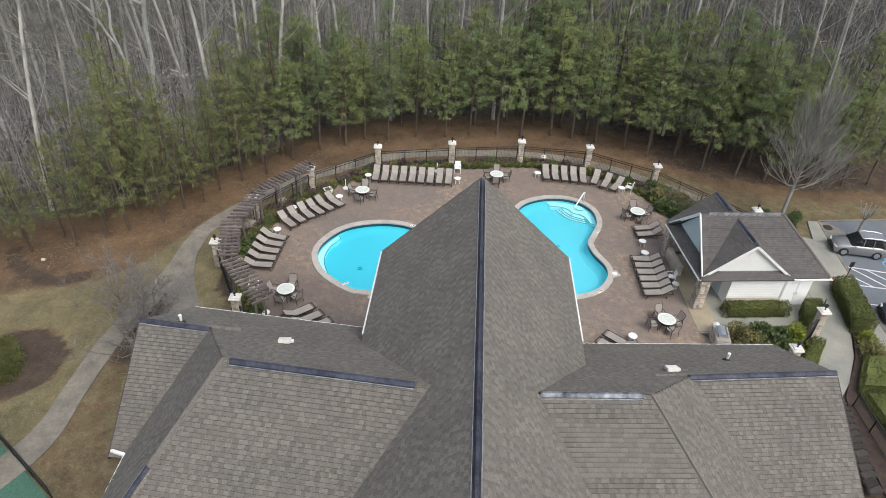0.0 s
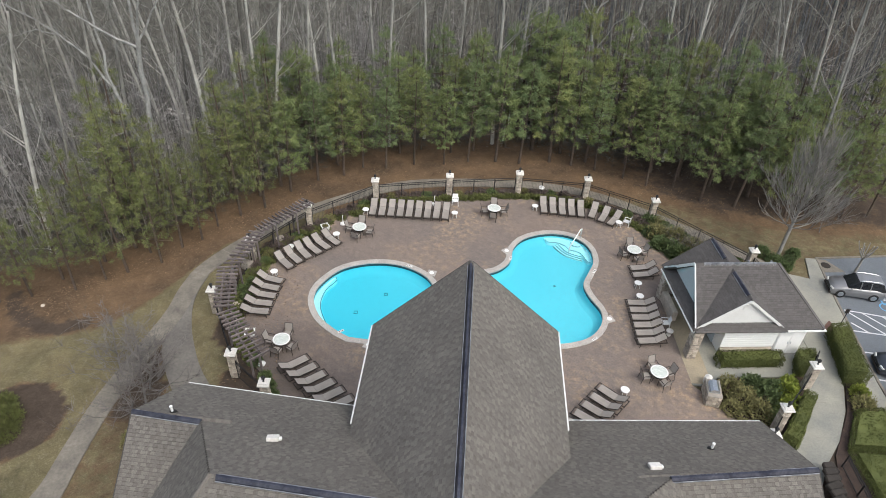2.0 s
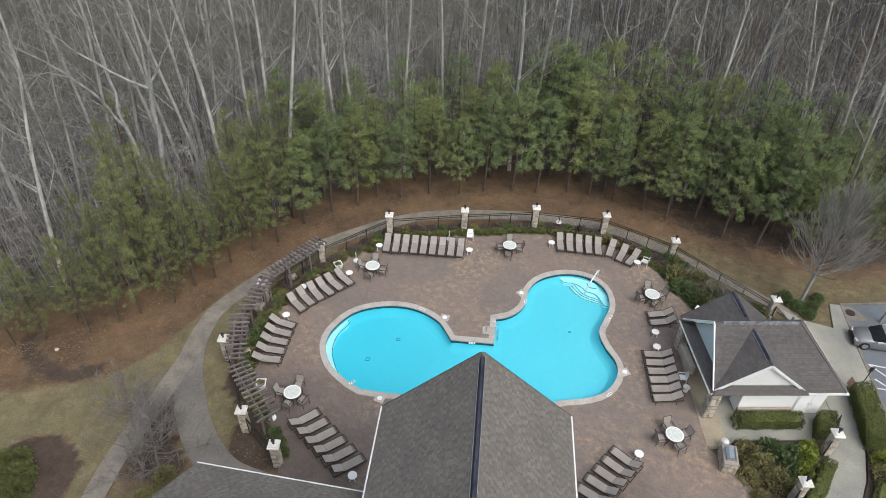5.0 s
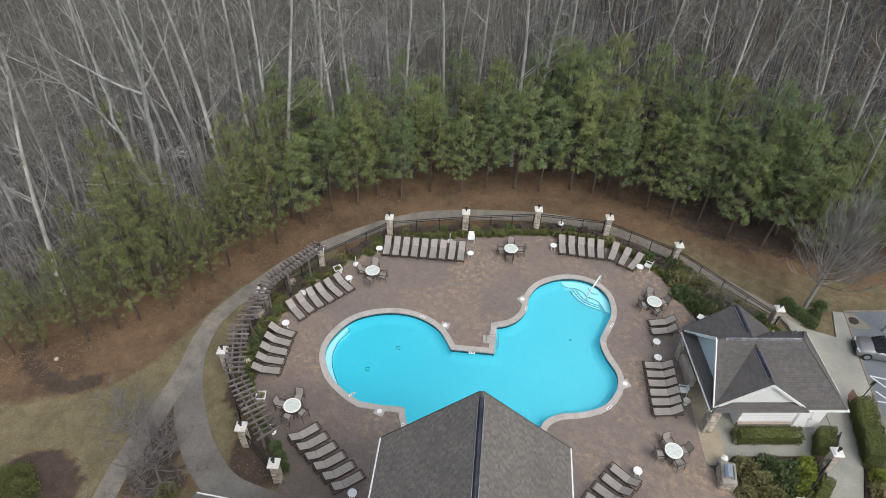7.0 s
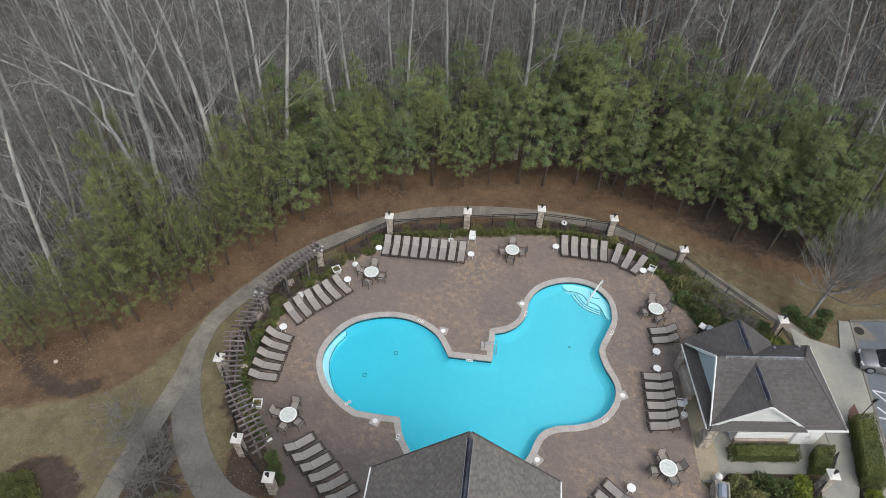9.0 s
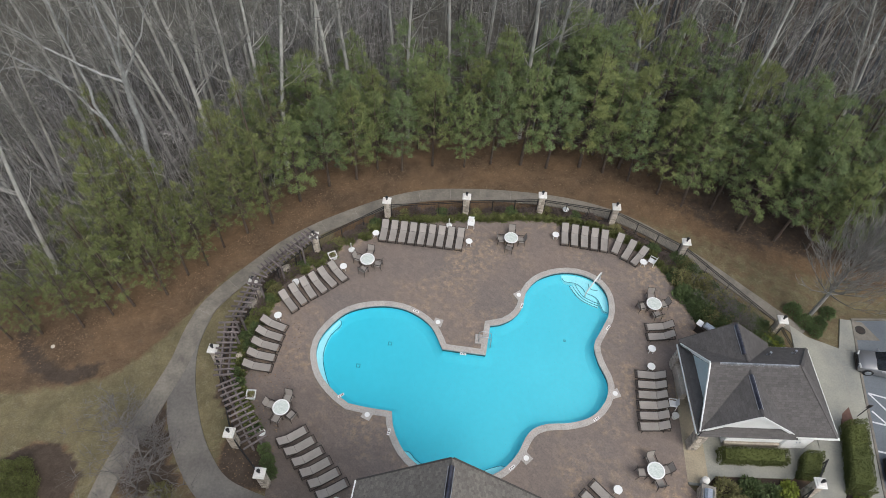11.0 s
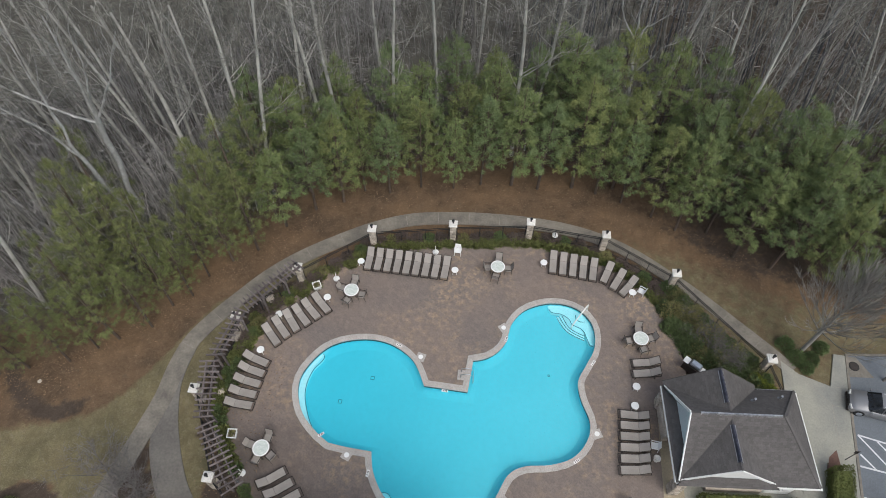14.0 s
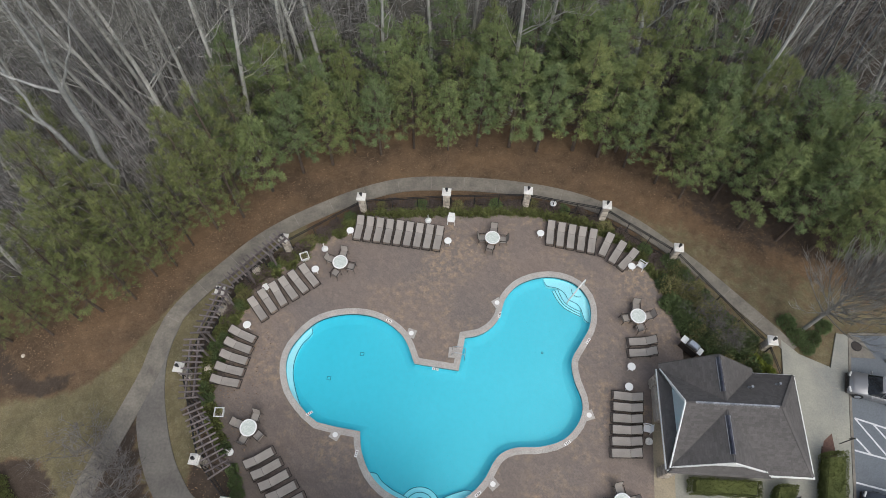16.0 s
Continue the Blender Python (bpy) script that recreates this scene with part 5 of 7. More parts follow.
tables = [((4.72, 41.85), 0), ((-9.57, 26.25), 20), ((15.25, 36.9), -10), ((-6.02, 38.55), 12), ((14.08, 24.6), -15)]
settle(round_table(), [pose(x, y, 0, 0, 0, a) for (x, y), a in tables])
spots = []
for (x, y), a in tables:
    for k in range(4):
        turn = radians(a + 90 * k + random.uniform(-8, 8))
        d = random.uniform(0.72, 0.85)
        cx, cy = x + d * math.sin(turn), y + d * math.cos(turn)
        spots.append(pose(cx, cy, 0, 0, 0, 180 - math.degrees(turn) + random.uniform(-10, 10)))
settle(patio_chair(), spots)


def umbrella_stand():
    t = thing("umbrella_stand", "white umbrella stand with a bare pole stub", "umbrella stand", "umbrella stands")
    part("base", Geo().lathe([(0.24, 0.0), (0.25, 0.05), (0.2, 0.1), (0.06, 0.13)], 20), plastic_mat, t)
    part("pole", Geo().tube([(0, 0, 0.1), (0, 0, 0.85)], 0.03, 10), plastic_mat, t)
    return t


settle(umbrella_stand(), [pose(x, y, 0) for x, y in ((-7.5, 39.8), (-10.56, 24.74), (-0.22, 43.1))])


def leaf_cloud(rng, rx, ry, rz, count, size, hollow=0.55, z0=0.0, flatness=1.0):
    """Small pointed leaves through the shell of an uneven dome."""
    g = Geo()
    for _ in range(count):
        d = Vector((rng.gauss(0, 1), rng.gauss(0, 1), abs(rng.gauss(0, 1)) * flatness + 0.02)).normalized()
        r = rng.uniform(hollow, 1.0) * (1 + 0.28 * noise.noise(d * 2.3 + Vector((rx * 7, ry * 3, rz))))
        c = Vector((d.x * rx * r, d.y * ry * r, z0 + d.z * rz * r))
        a = (d + Vector((rng.uniform(-1, 1), rng.uniform(-1, 1), rng.uniform(-0.3, 0.8)))).normalized()
        b = a.cross(Vector((rng.uniform(-1, 1), rng.uniform(-1, 1), 1))).normalized()
        s = size * rng.uniform(0.6, 1.4)
        g.add([c - b * s * 0.4, c + b * s * 0.4, c + a * s], [(0, 1, 2)])
    return g


def stems(rng, rx, ry, rz, count, r=0.012):
    g = Geo()
    for _ in range(count):
        a = rng.uniform(0, 2 * math.pi)
        q = rng.uniform(0.3, 0.9)
        g.tube([(0.1 * math.cos(a) * rx, 0.1 * math.sin(a) * ry, 0), (0.5 * q * math.cos(a) * rx, 0.5 * q * math.sin(a) * ry, rz * 0.5), (q * math.cos(a) * rx, q * math.sin(a) * ry, rz * rng.uniform(0.75, 1.0))], [r, r * 0.7, r * 0.3], 3, False)
    return g


def planter():
    t = thing("planter", "square white planter box with a low green plant", "planter", "white planters")
    g = Geo()
    n4 = [(-1, -1), (1, -1), (1, 1), (-1, 1)]
    rings = [(0.22, 0.0), (0.28, 0.42), (0.31, 0.42), (0.31, 0.48), (0.26, 0.48), (0.25, 0.36)]
    g.add([(x * r, y * r, z) for r, z in rings for x, y in n4], [(i * 4 + k, i * 4 + (k + 1) % 4, i * 4 + 4 + (k + 1) % 4, i * 4 + 4 + k) for i in range(5) for k in range(4)] + [(0, 3, 2, 1)])
    part("box", g, plastic_mat, t)
    part("soil", Geo().box((0, 0, 0.36), (0.48, 0.48, 0.03)), mortar_mat, t, "dark soil")
    part("foliage", leaf_cloud(random.Random(5), 0.24, 0.24, 0.22, 160, 0.09, 0.3, 0.36), olive_leaf_mat, t, "small green and dry plant")
    return t


settle(planter(), [pose(-8.76, 38.85, 0, 0, 0, 30), pose(-11.8, 27.05, 0, 0, 0, 5)])


def plastic_chair():
    t = thing("plastic_chair", "white plastic armchair on the deck", "chair", "white plastic chairs")
    part("seat", Geo().box((0, 0, 0.4), (0.46, 0.46, 0.03), None, 0.012), plastic_mat, t)
    part("backrest", Geo().box((0, -0.26, 0.66), (0.46, 0.03, 0.44), pose(0, 0, 0, 12), 0.012), plastic_mat, t)
    for x in (-0.25, 0.25):
        part("armrest", Geo().box((x, 0.0, 0.6), (0.06, 0.5, 0.03), None, 0.01), plastic_mat, t)
        for y in (-0.24, 0.24):
            part("leg", Geo().tube([(x * 1.05, y * 1.1, 0), (x * 0.95, y, 0.6)], 0.025, 6), plastic_mat, t)
    return t


settle(plastic_chair(), [pose(1.52, 43.2, 0, 0, 0, 180), pose(15.62, 41.05, 0, 0, 0, 60), pose(15.75, 29.3, 0, 0, 0, 85)])
urn = thing("stone_urn", "small pale stone urn beside the porch", "urn", m=pose(15.85, 28.5, 0))
part("bowl", Geo().lathe([(0.14, 0.0), (0.16, 0.04), (0.07, 0.12), (0.2, 0.3), (0.24, 0.42), (0.2, 0.43), (0.1, 0.35)], 18), cap_mat, urn)
dome = thing("garden_light", "white dome garden light in the planting bed", "garden light", m=pose(9.05, 45.4, -0.1))
part("stem", Geo().tube([(0, 0, 0), (0, 0, 0.7)], 0.03, 8), iron_mat, dome)
part("shade", Geo().lathe([(0.24, 0.66), (0.25, 0.72), (0.17, 0.82), (0.05, 0.87)], 18), plastic_mat, dome)


def grill(m, label):
    """A stainless grill let into a stone counter."""
    t = thing("barbecue_grill", label, "grill", "grills", m)
    counter = part("counter", Geo().box((0, 0, 0.42), (0.8, 1.35, 0.86), None, 0.03), mortar_mat, t, "rubble stone counter")
    rng = random.Random(19)
    for deep, long, turn in ((0.4, 1.35, 90), (0.4, 1.35, -90), (0.675, 0.8, 0), (0.675, 0.8, 180)):
        for row in range(4):
            at = -long / 2
            while at < long / 2 - 0.05:
                sw = min(rng.uniform(0.18, 0.36), long / 2 - at)
                part("stone", STONES[rng.randrange(4)], None, counter, m=pose(0, 0, 0, 0, 0, turn) @ pose(at + sw / 2, -deep, 0.11 + 0.205 * row) @ Matrix.Diagonal((sw - 0.015, 0.09, 0.19, 1)))
                at += sw
    part("worktop", Geo().box((0, 0, 0.87), (0.86, 1.42, 0.06), None, 0.015), mortar_mat, t, "grey stone worktop")
    hood = Geo()
    prof = [(-0.28, 0.9), (-0.28, 1.05), (-0.14, 1.18), (0.12, 1.18), (0.28, 1.04), (0.28, 0.9)]
    k = len(prof)
    hood.add([(x, y, z) for y in (-0.42, 0.42) for x, z in prof], [(i, i + 1, k + i + 1, k + i) for i in range(k - 1)] + [tuple(range(k))[::-1], tuple(range(k, 2 * k))])
    h = part("hood", hood, steel_mat, t, "stainless steel hood")
    part("handle", Geo().tube([(-0.34, -0.34, 1.02), (-0.34, 0.34, 1.02)], 0.02, 8), steel_mat, h)
    part("control_panel", Geo().box((-0.38, 0, 0.82), (0.1, 0.8, 0.13), None, 0.01), steel_mat, t)
    return t


grill(pose(17.0, 23.25, 0, 0, 0, -10), "stainless barbecue grill in a rubble stone counter")
cart = thing("grill_cart", "stainless grill on a dark cart by the shrubs", "grill", m=pose(18.75, 35.15, 0, 0, 0, -38))
part("cabinet", Geo().box((0, 0, 0.42), (1.3, 0.6, 0.78), None, 0.02), frame_mat, cart)
part("hood", Geo().box((0.1, 0.02, 0.98), (0.8, 0.5, 0.3), None, 0.09), steel_mat, cart, "stainless lid")
part("shelf", Geo().box((-0.55, 0, 0.85), (0.42, 0.5, 0.04), None, 0.01), plastic_mat, cart, "pale side shelf")
part("shelf", Geo().box((0.68, 0, 0.85), (0.3, 0.5, 0.04), None, 0.01), plastic_mat, cart, "pale side shelf")
jar = thing("lidded_pot", "round pale lidded pot on the counter", "pot", m=pose(17.1, 24.35, 0))
part("pot", Geo().lathe([(0.16, 0.0), (0.23, 0.16), (0.25, 0.42), (0.21, 0.62), (0.23, 0.66), (0.1, 0.76), (0.03, 0.79)], 20), cap_mat, jar)
for x, y, tall in ((-21.2, 14.1, 1.3), (28.1, 29.9, 1.7)):
    post = thing("sign_post", "dark metal post with a small blank plate", "sign post", "sign posts", pose(x, y, -0.05))
    part("pole", Geo().tube([(0, 0, 0), (0, 0, tall)], 0.03, 8), iron_mat, post)
    part("plate", Geo().box((0, 0.03, tall - 0.2), (0.3, 0.02, 0.42), None, 0.005), frame_mat, post)


# ---- cars ----
def car(name, paint, m, length, width, height, label):
    """A parked car, nose along y: lofted body, glass, wheels, lamps."""
    t = thing(name, label, "car", "parked cars", m)
    h, w = height, width / 2
    side = [(-0.5, 0.28, 0.86), (-0.495, 0.55, 0.93), (-0.47, 0.62, 0.95), (-0.3, 0.65, 1.0), (-0.1, 0.63, 1.0), (0.14, 0.62, 1.0), (0.2, 0.61, 0.98), (0.4, 0.53, 0.95), (0.48, 0.45, 0.88), (0.5, 0.3, 0.8)]
    g = Geo()
    rows = []
    for y, top, wide in side:
        ww = w * wide
        rows.append([(-ww * 0.94, y * length, 0.2), (-ww, y * length, h * 0.3), (-ww * 0.99, y * length, h * top * 0.86), (-ww * 0.88, y * length, h * top), (0, y * length, h * top + 0.03), (ww * 0.88, y * length, h * top), (ww * 0.99, y * length, h * top * 0.86), (ww, y * length, h * 0.3), (ww * 0.94, y * length, 0.2)])
    k = len(rows[0])
    g.add([q for r in rows for q in r], [(i * k + j, i * k + j + 1, (i + 1) * k + j + 1, (i + 1) * k + j) for i in range(len(rows) - 1) for j in range(k - 1)] + [tuple(range(k)), tuple((len(rows) - 1) * k + j for j in range(k))[::-1]])
    body = part("body", g, paint, t, smooth=True)
    cab = Geo()
    prof = [(-0.48, 0.62, 0.84), (-0.41, 0.95, 0.7), (-0.3, 0.995, 0.72), (-0.05, 1.0, 0.72), (0.06, 0.95, 0.72), (0.22, 0.61, 0.86)]
    rows = []
    for y, top, wide in prof:
        ww = w * wide
        rows.append([(-w * 0.9, y * length, h * 0.6), (-ww, y * length, h * top - 0.04), (-ww * 0.8, y * length, h * top), (ww * 0.8, y * length, h * top), (ww, y * length, h * top - 0.04), (w * 0.9, y * length, h * 0.6)])
    k = 6
    cab.add([q for r in rows for q in r], [(i * k + j, i * k + j + 1, (i + 1) * k + j + 1, (i + 1) * k + j) for i in range(len(rows) - 1) for j in range(k - 1)] + [tuple(range(k)), tuple((len(rows) - 1) * k + j for j in range(k))[::-1]])
    cabin = part("cabin", cab, glass_mat, t, "dark tinted windows", smooth=False)
    roof = Geo()
    roof.add([(s * w * 0.7, y * length, h * z + 0.012) for y, z in ((-0.42, 0.95), (-0.3, 0.998), (-0.05, 1.003), (0.045, 0.97)) for s in (-1, 1)], [(0, 1, 3, 2), (2, 3, 5, 4), (4, 5, 7, 6)])
    part("roof_panel", roof, paint, cabin, "painted roof")
    for s in (-1, 1):
        for y in (-0.18, 0.0):
            part("pillar", Geo().tube([(s * w * 0.905, y * length, h * 0.6), (s * w * 0.735, y * length, h * 0.97)], 0.035, 6), paint, cabin)
        part("roof_rail", Geo().tube([(s * w * 0.6, -0.38 * length, h * 1.0), (s * w * 0.6, -0.3 * length, h + 0.06), (s * w * 0.6, -0.05 * length, h + 0.06), (s * w * 0.6, 0.02 * length, h * 1.0)], 0.02, 6), steel_mat, cabin)
        part("mirror", Geo().box((s * (w + 0.08), 0.16 * length, h * 0.63), (0.18, 0.1, 0.13), None, 0.03), paint, t, "wing mirror")
        part("headlight", Geo().box((s * w * 0.66, 0.478 * length, h * 0.42), (0.36, 0.12, 0.14), pose(0, 0, 0, 15, 0, -s * 18), 0.03), lens_mat, t, "clear headlight")
        part("tail_light", Geo().box((s * w * 0.76, -0.488 * length, h * 0.52), (0.26, 0.08, 0.2), None, 0.02), red_lens_mat, t, "red tail light")
        for y in (-0.3, 0.31):
            wheel = part("wheel", Geo().tube([(s * (w - 0.2), y * length, 0.33), (s * (w + 0.01), y * length, 0.33)], 0.2, 16), iron_mat, t)
            part("tyre", Geo().tube([(s * (w - 0.2), y * length, 0.33), (s * (w - 0.18), y * length, 0.33), (s * (w - 0.0), y * length, 0.33), (s * (w + 0.02), y * length, 0.33)], [0.3, 0.335, 0.335, 0.3], 20), tyre_mat, wheel)
            part("rim", Geo().tube([(s * (w + 0.0), y * length, 0.33), (s * (w + 0.035), y * length, 0.33)], [0.22, 0.2], 10), steel_mat, wheel, "silver alloy rim")
    part("grille", Geo().box((0, 0.492 * length, h * 0.33), (w * 1.1, 0.06, 0.22), None, 0.02), iron_mat, t, "dark grille")
    for e in (-1, 1):
        part("bumper", Geo().box((0, e * 0.49 * length, 0.28), (w * 1.72, 0.14, 0.2), None, 0.05), frame_mat, t, "dark plastic bumper")
    part("number_plate", Geo().box((0, -0.505 * length, h * 0.45), (0.3, 0.02, 0.15)), plastic_mat, t, "plain white plate")
    return t


car("compact_suv", silver_mat, pose(30.85, 33.65, -0.06, 0, 0, 80), 3.7, 1.62, 1.5, "silver-grey compact sport utility car in a stall")
car("dark_sedan", black_mat, pose(30.85, 25.9, -0.06, 0, 0, 80), 4.5, 1.8, 1.45, "black parked saloon car")
car("red_car", navy_mat, pose(30.6, 22.9, -0.06, 0, 0, 80), 4.4, 1.8, 1.5, "dark red parked car")


# dry-stacked stones beside the right wing
rough_wall = thing("retaining_wall", "dry-stacked grey-brown stone retaining wall by the clubhouse", "stone wall")
rng = random.Random(31)
for row in range(3):
    for k in range(13):
        f = (k + 0.5 * (row % 2)) / 13
        q = Vector((22.0, 18.3)).lerp(Vector((20.9, 13.0)), f)
        g = Geo().box((0, 0, 0), (rng.uniform(0.62, 0.85), rng.uniform(0.36, 0.44), 0.3), None, 0.06)
        part("stone", g, stack_stone_mat, rough_wall, m=pose(q.x + 0.22 * row - 0.2 + rng.uniform(-0.06, 0.06), q.y, 0.62 - 0.26 * row, rng.uniform(-6, 6), rng.uniform(-6, 6), 11 + rng.uniform(-9, 9)))


# ---- hedges and shrubs ----
def hedge(outline, h, mat, label, leaf_size=0.06, dense=520):
    """A clipped hedge over a four-cornered plan: leaves in the skin round a dark twig core."""
    rng = random.Random(int(outline[0][0] * 100))
    t = thing("hedge", label, "hedge", "clipped hedges")
    c = Vector((sum(q[0] for q in outline) / 4, sum(q[1] for q in outline) / 4))
    core = [((Vector(q) - c) * 0.86 + c)[:] for q in outline]
    part("inner_twig_mass", Geo().prism(core, -0.1, h * 0.93), box_leaf_mat, t, "dense inner twigs")
    g = Geo()
    p = [Vector((*q, 0)) for q in outline]
    faces = [(p[0], p[1], p[3], p[2], True)] + [(p[i], p[(i + 1) % 4], None, None, False) for i in range(4)]
    for a, b, d, e, top in faces:
        area = (b - a).length * ((d - a).length if top else h)
        for _ in range(int(area * dense)):
            u, v = rng.random(), rng.random()
            if top:
                q = a.lerp(b, u).lerp(d.lerp(e, u), v) + Vector((0, 0, h))
                nrm = Vector((0, 0, 1))
            else:
                q = a.lerp(b, u) + Vector((0, 0, h * v))
                nrm = Vector(((b - a).y, -(b - a).x, 0)).normalized()
            q += nrm * (0.09 * noise.noise(q * 1.7) + 0.05 * noise.noise(q * 6)) - nrm * rng.uniform(0, 0.08)
            w = (nrm + Vector((rng.uniform(-1, 1), rng.uniform(-1, 1), rng.uniform(-0.6, 1)))).normalized()
            s = w.cross(Vector((rng.uniform(-1, 1), rng.uniform(-1, 1), rng.uniform(-1, 1)))).normalized()
            k = leaf_size * rng.uniform(0.7, 1.4)
            g.add([q - s * k * 0.45, q + s * k * 0.45, q + w * k], [(0, 1, 2)])
    part("foliage", g, mat, t)
    return t


hedge([(26.7, 29.0), (27.9, 29.2), (27.15, 24.5), (25.85, 24.6)], 1.15, box_leaf_mat, "long clipped green hedge beside the car park")
hedge([(18.3, 26.5), (22.6, 26.8), (22.5, 25.95), (18.25, 25.7)], 0.75, box_leaf_mat, "low clipped green hedge under the pool house wall")
hedge([(23.55, 26.7), (24.7, 26.8), (24.1, 25.2), (22.95, 25.2)], 1.0, box_leaf_mat, "clipped green hedge by the pool house door")
hedge([(22.9, 23.6), (23.4, 23.3), (20.7, 19.6), (20.1, 20.1)], 0.7, box_leaf_mat, "clipped green hedge along the iron fence")
hedge([(25.5, 22.4), (27.75, 22.6), (27.6, 19.5), (23.75, 19.7)], 0.5, box_leaf_mat, "low broad green ground-cover hedge below the walk")
hedge([(23.75, 19.75), (27.6, 19.55), (27.4, 13.0), (23.9, 14.5)], 0.45, box_leaf_mat, "low spreading green ground cover beside the iron fence")


def shrub_set(name, mat, label, category, sizes, leaf_size, count, group, twigs=14):
    """Builds one shrub of a kind and gives a function that puts copies of it."""
    first = []

    def put(x, y, s=1.0, sz=1.0, z=-0.1):
        m = pose(x, y, z, 0, 0, random.uniform(0, 360))
        if not first:
            rng = random.Random(len(name))
            t = thing(name, label, category, group)
            part("woody_base", stems(rng, *sizes, twigs), bark_mat, t)
            part("foliage", leaf_cloud(rng, *sizes, count, leaf_size), mat, t)
            first.append(t)
            t.matrix_basis = m
            t.scale = (s, s, s * sz)
            return t
        t = copy_thing(first[0], m)
        t.scale = (s, s, s * sz)
        return t
    return put


green = shrub_set("green_shrub", holly_leaf_mat, "rounded dark green shrub in the planting bed", "shrub", (0.8, 0.8, 1.0), 0.13, 1500, "green shrubs")
bronze = shrub_set("bronze_shrub", purple_leaf_mat, "bronze-brown winter shrub behind the loungers", "shrub", (0.75, 0.75, 0.85), 0.11, 1300, "bronze shrubs")
grassy = shrub_set("border_grass_clump", liriope_mat, "bright green border grass clump at the deck edge", "border grass", (0.6, 0.6, 0.4), 0.2, 500, "border grass clumps")
olive = shrub_set("olive_shrub", olive_leaf_mat, "olive-brown half-bare winter shrub", "shrub", (0.9, 0.9, 1.1), 0.12, 1300, "olive shrubs", 30)
yellow = shrub_set("yellow_shrub", yellow_leaf_mat, "yellow-green shrub by the iron fence", "shrub", (0.75, 0.75, 1.1), 0.12, 1300, "yellow shrubs")
small_green = shrub_set("foundation_shrub", holly_leaf_mat, "dark feathery green shrub in the garden bed", "shrub", (0.8, 0.8, 0.9), 0.16, 1300, "garden bed shrubs")
lawn_clump = shrub_set("lawn_shrub", liriope_mat, "dense soft green shrub in the round lawn bed", "shrub", (0.85, 0.85, 1.0), 0.085, 3000, "lawn bed shrubs")

# bed behind the north loungers
BED_LINE = curve_through([(-13.0, 33.0), (-12.2, 36.2), (-10.0, 38.6), (-7.0, 41.6), (-4.6, 43.45), (-1.0, 44.0), (3.0, 44.55), (6.5, 45.0), (10.0, 44.95), (13.2, 44.0), (15.8, 42.3), (17.2, 40.9)], (), 0.85, False)
for i, (x, y) in enumerate(BED_LINE):
    kind = (bronze, bronze, olive, bronze, bronze, green)[i % 6]
    kind(x + random.uniform(-0.2, 0.2), y + random.uniform(0.1, 0.35), random.uniform(0.7, 0.95) * (0.8 if i % 3 == 2 else 1), random.uniform(0.6, 0.8))
    for k in range(3 if i % 5 < 3 else 2):
        grassy(x + 0.4 * k - 0.5 + random.uniform(-0.1, 0.1), y - random.uniform(0.2, 0.4), random.uniform(0.6, 0.85))
for x, y, s in ((-10.1, 23.7, 0.55), (-9.7, 23.0, 0.6), (-9.4, 22.3, 0.6), (-12.9, 30.6, 0.7), (-12.9, 32.0, 0.7), (-13.2, 28.6, 0.6)):
    green(x, y, s)
# rounded clump in the round lawn bed
for x, y, s in ((-25.3, 20.6, 1.0), (-24.4, 20.8, 1.05), (-23.7, 20.0, 1.05), (-24.8, 19.6, 1.15), (-23.4, 19.1, 1.0), (-24.2, 18.7, 1.1), (-25.7, 19.7, 0.95), (-25.0, 18.6, 0.95)):
    lawn_clump(x, y, s, 1.05)
# thicket east of the deck
random.seed(11)
for i in range(24):
    t = i / 23
    x, y = 17.2 + 5.6 * t, 40.9 - 6.6 * t
    k = random.uniform(-0.3, 1.3)
    px, py = x - 0.75 * k + random.uniform(-0.3, 0.3), y - 0.85 * k
    if px < 18.5 and py < 36.3 or px < 17.3:
        continue
    (green, olive, small_green)[i % 3](px, py, random.uniform(0.8, 1.15), random.uniform(0.85, 1.15))
for x, y, s in ((18.2, 38.2, 0.9), (18.6, 37.2, 1.0), (19.3, 36.6, 1.0), (20.2, 36.0, 1.1), (21.3, 35.4, 1.0), (20.9, 36.9, 1.1), (19.8, 38.0, 1.1), (18.6, 39.4, 1.0), (22.1, 36.0, 1.0)):
    random.choice((green, green, small_green, olive))(x, y, s)
for i in range(15):
    t = i / 14
    (green, olive, small_green)[i % 3](17.75 + 6.0 * t, 41.55 - 6.55 * t, random.uniform(0.75, 1.0), 0.95)
for x, y, s in ((23.3, 34.5, 0.8), (23.9, 34.0, 0.8), (22.9, 35.0, 0.7)):
    yellow(x, y, s, 1.1)
for x, y, s in ((25.7, 37.9, 0.8), (26.3, 36.9, 0.8), (27.3, 36.9, 0.75), (28.2, 37.9, 0.7), (26.9, 36.2, 0.65)):
    green(x, y, s)
# garden bed by the pool house
for x, y, s, kind in ((18.4, 23.9, 1.0, olive), (18.9, 22.9, 1.1, olive), (18.0, 22.4, 0.8, olive), (20.0, 24.2, 1.0, small_green), (20.4, 23.2, 1.1, small_green), (19.6, 22.2, 1.0, olive), (21.2, 24.0, 0.9, small_green), (21.9, 23.7, 1.0, yellow), (21.4, 22.7, 0.9, yellow), (22.3, 24.4, 0.8, yellow), (20.4, 21.9, 0.7, small_green), (26.4, 23.8, 0.85, yellow), (26.2, 22.8, 0.95, olive), (18.3, 21.0, 0.7, olive)):
    kind(x, y, s)


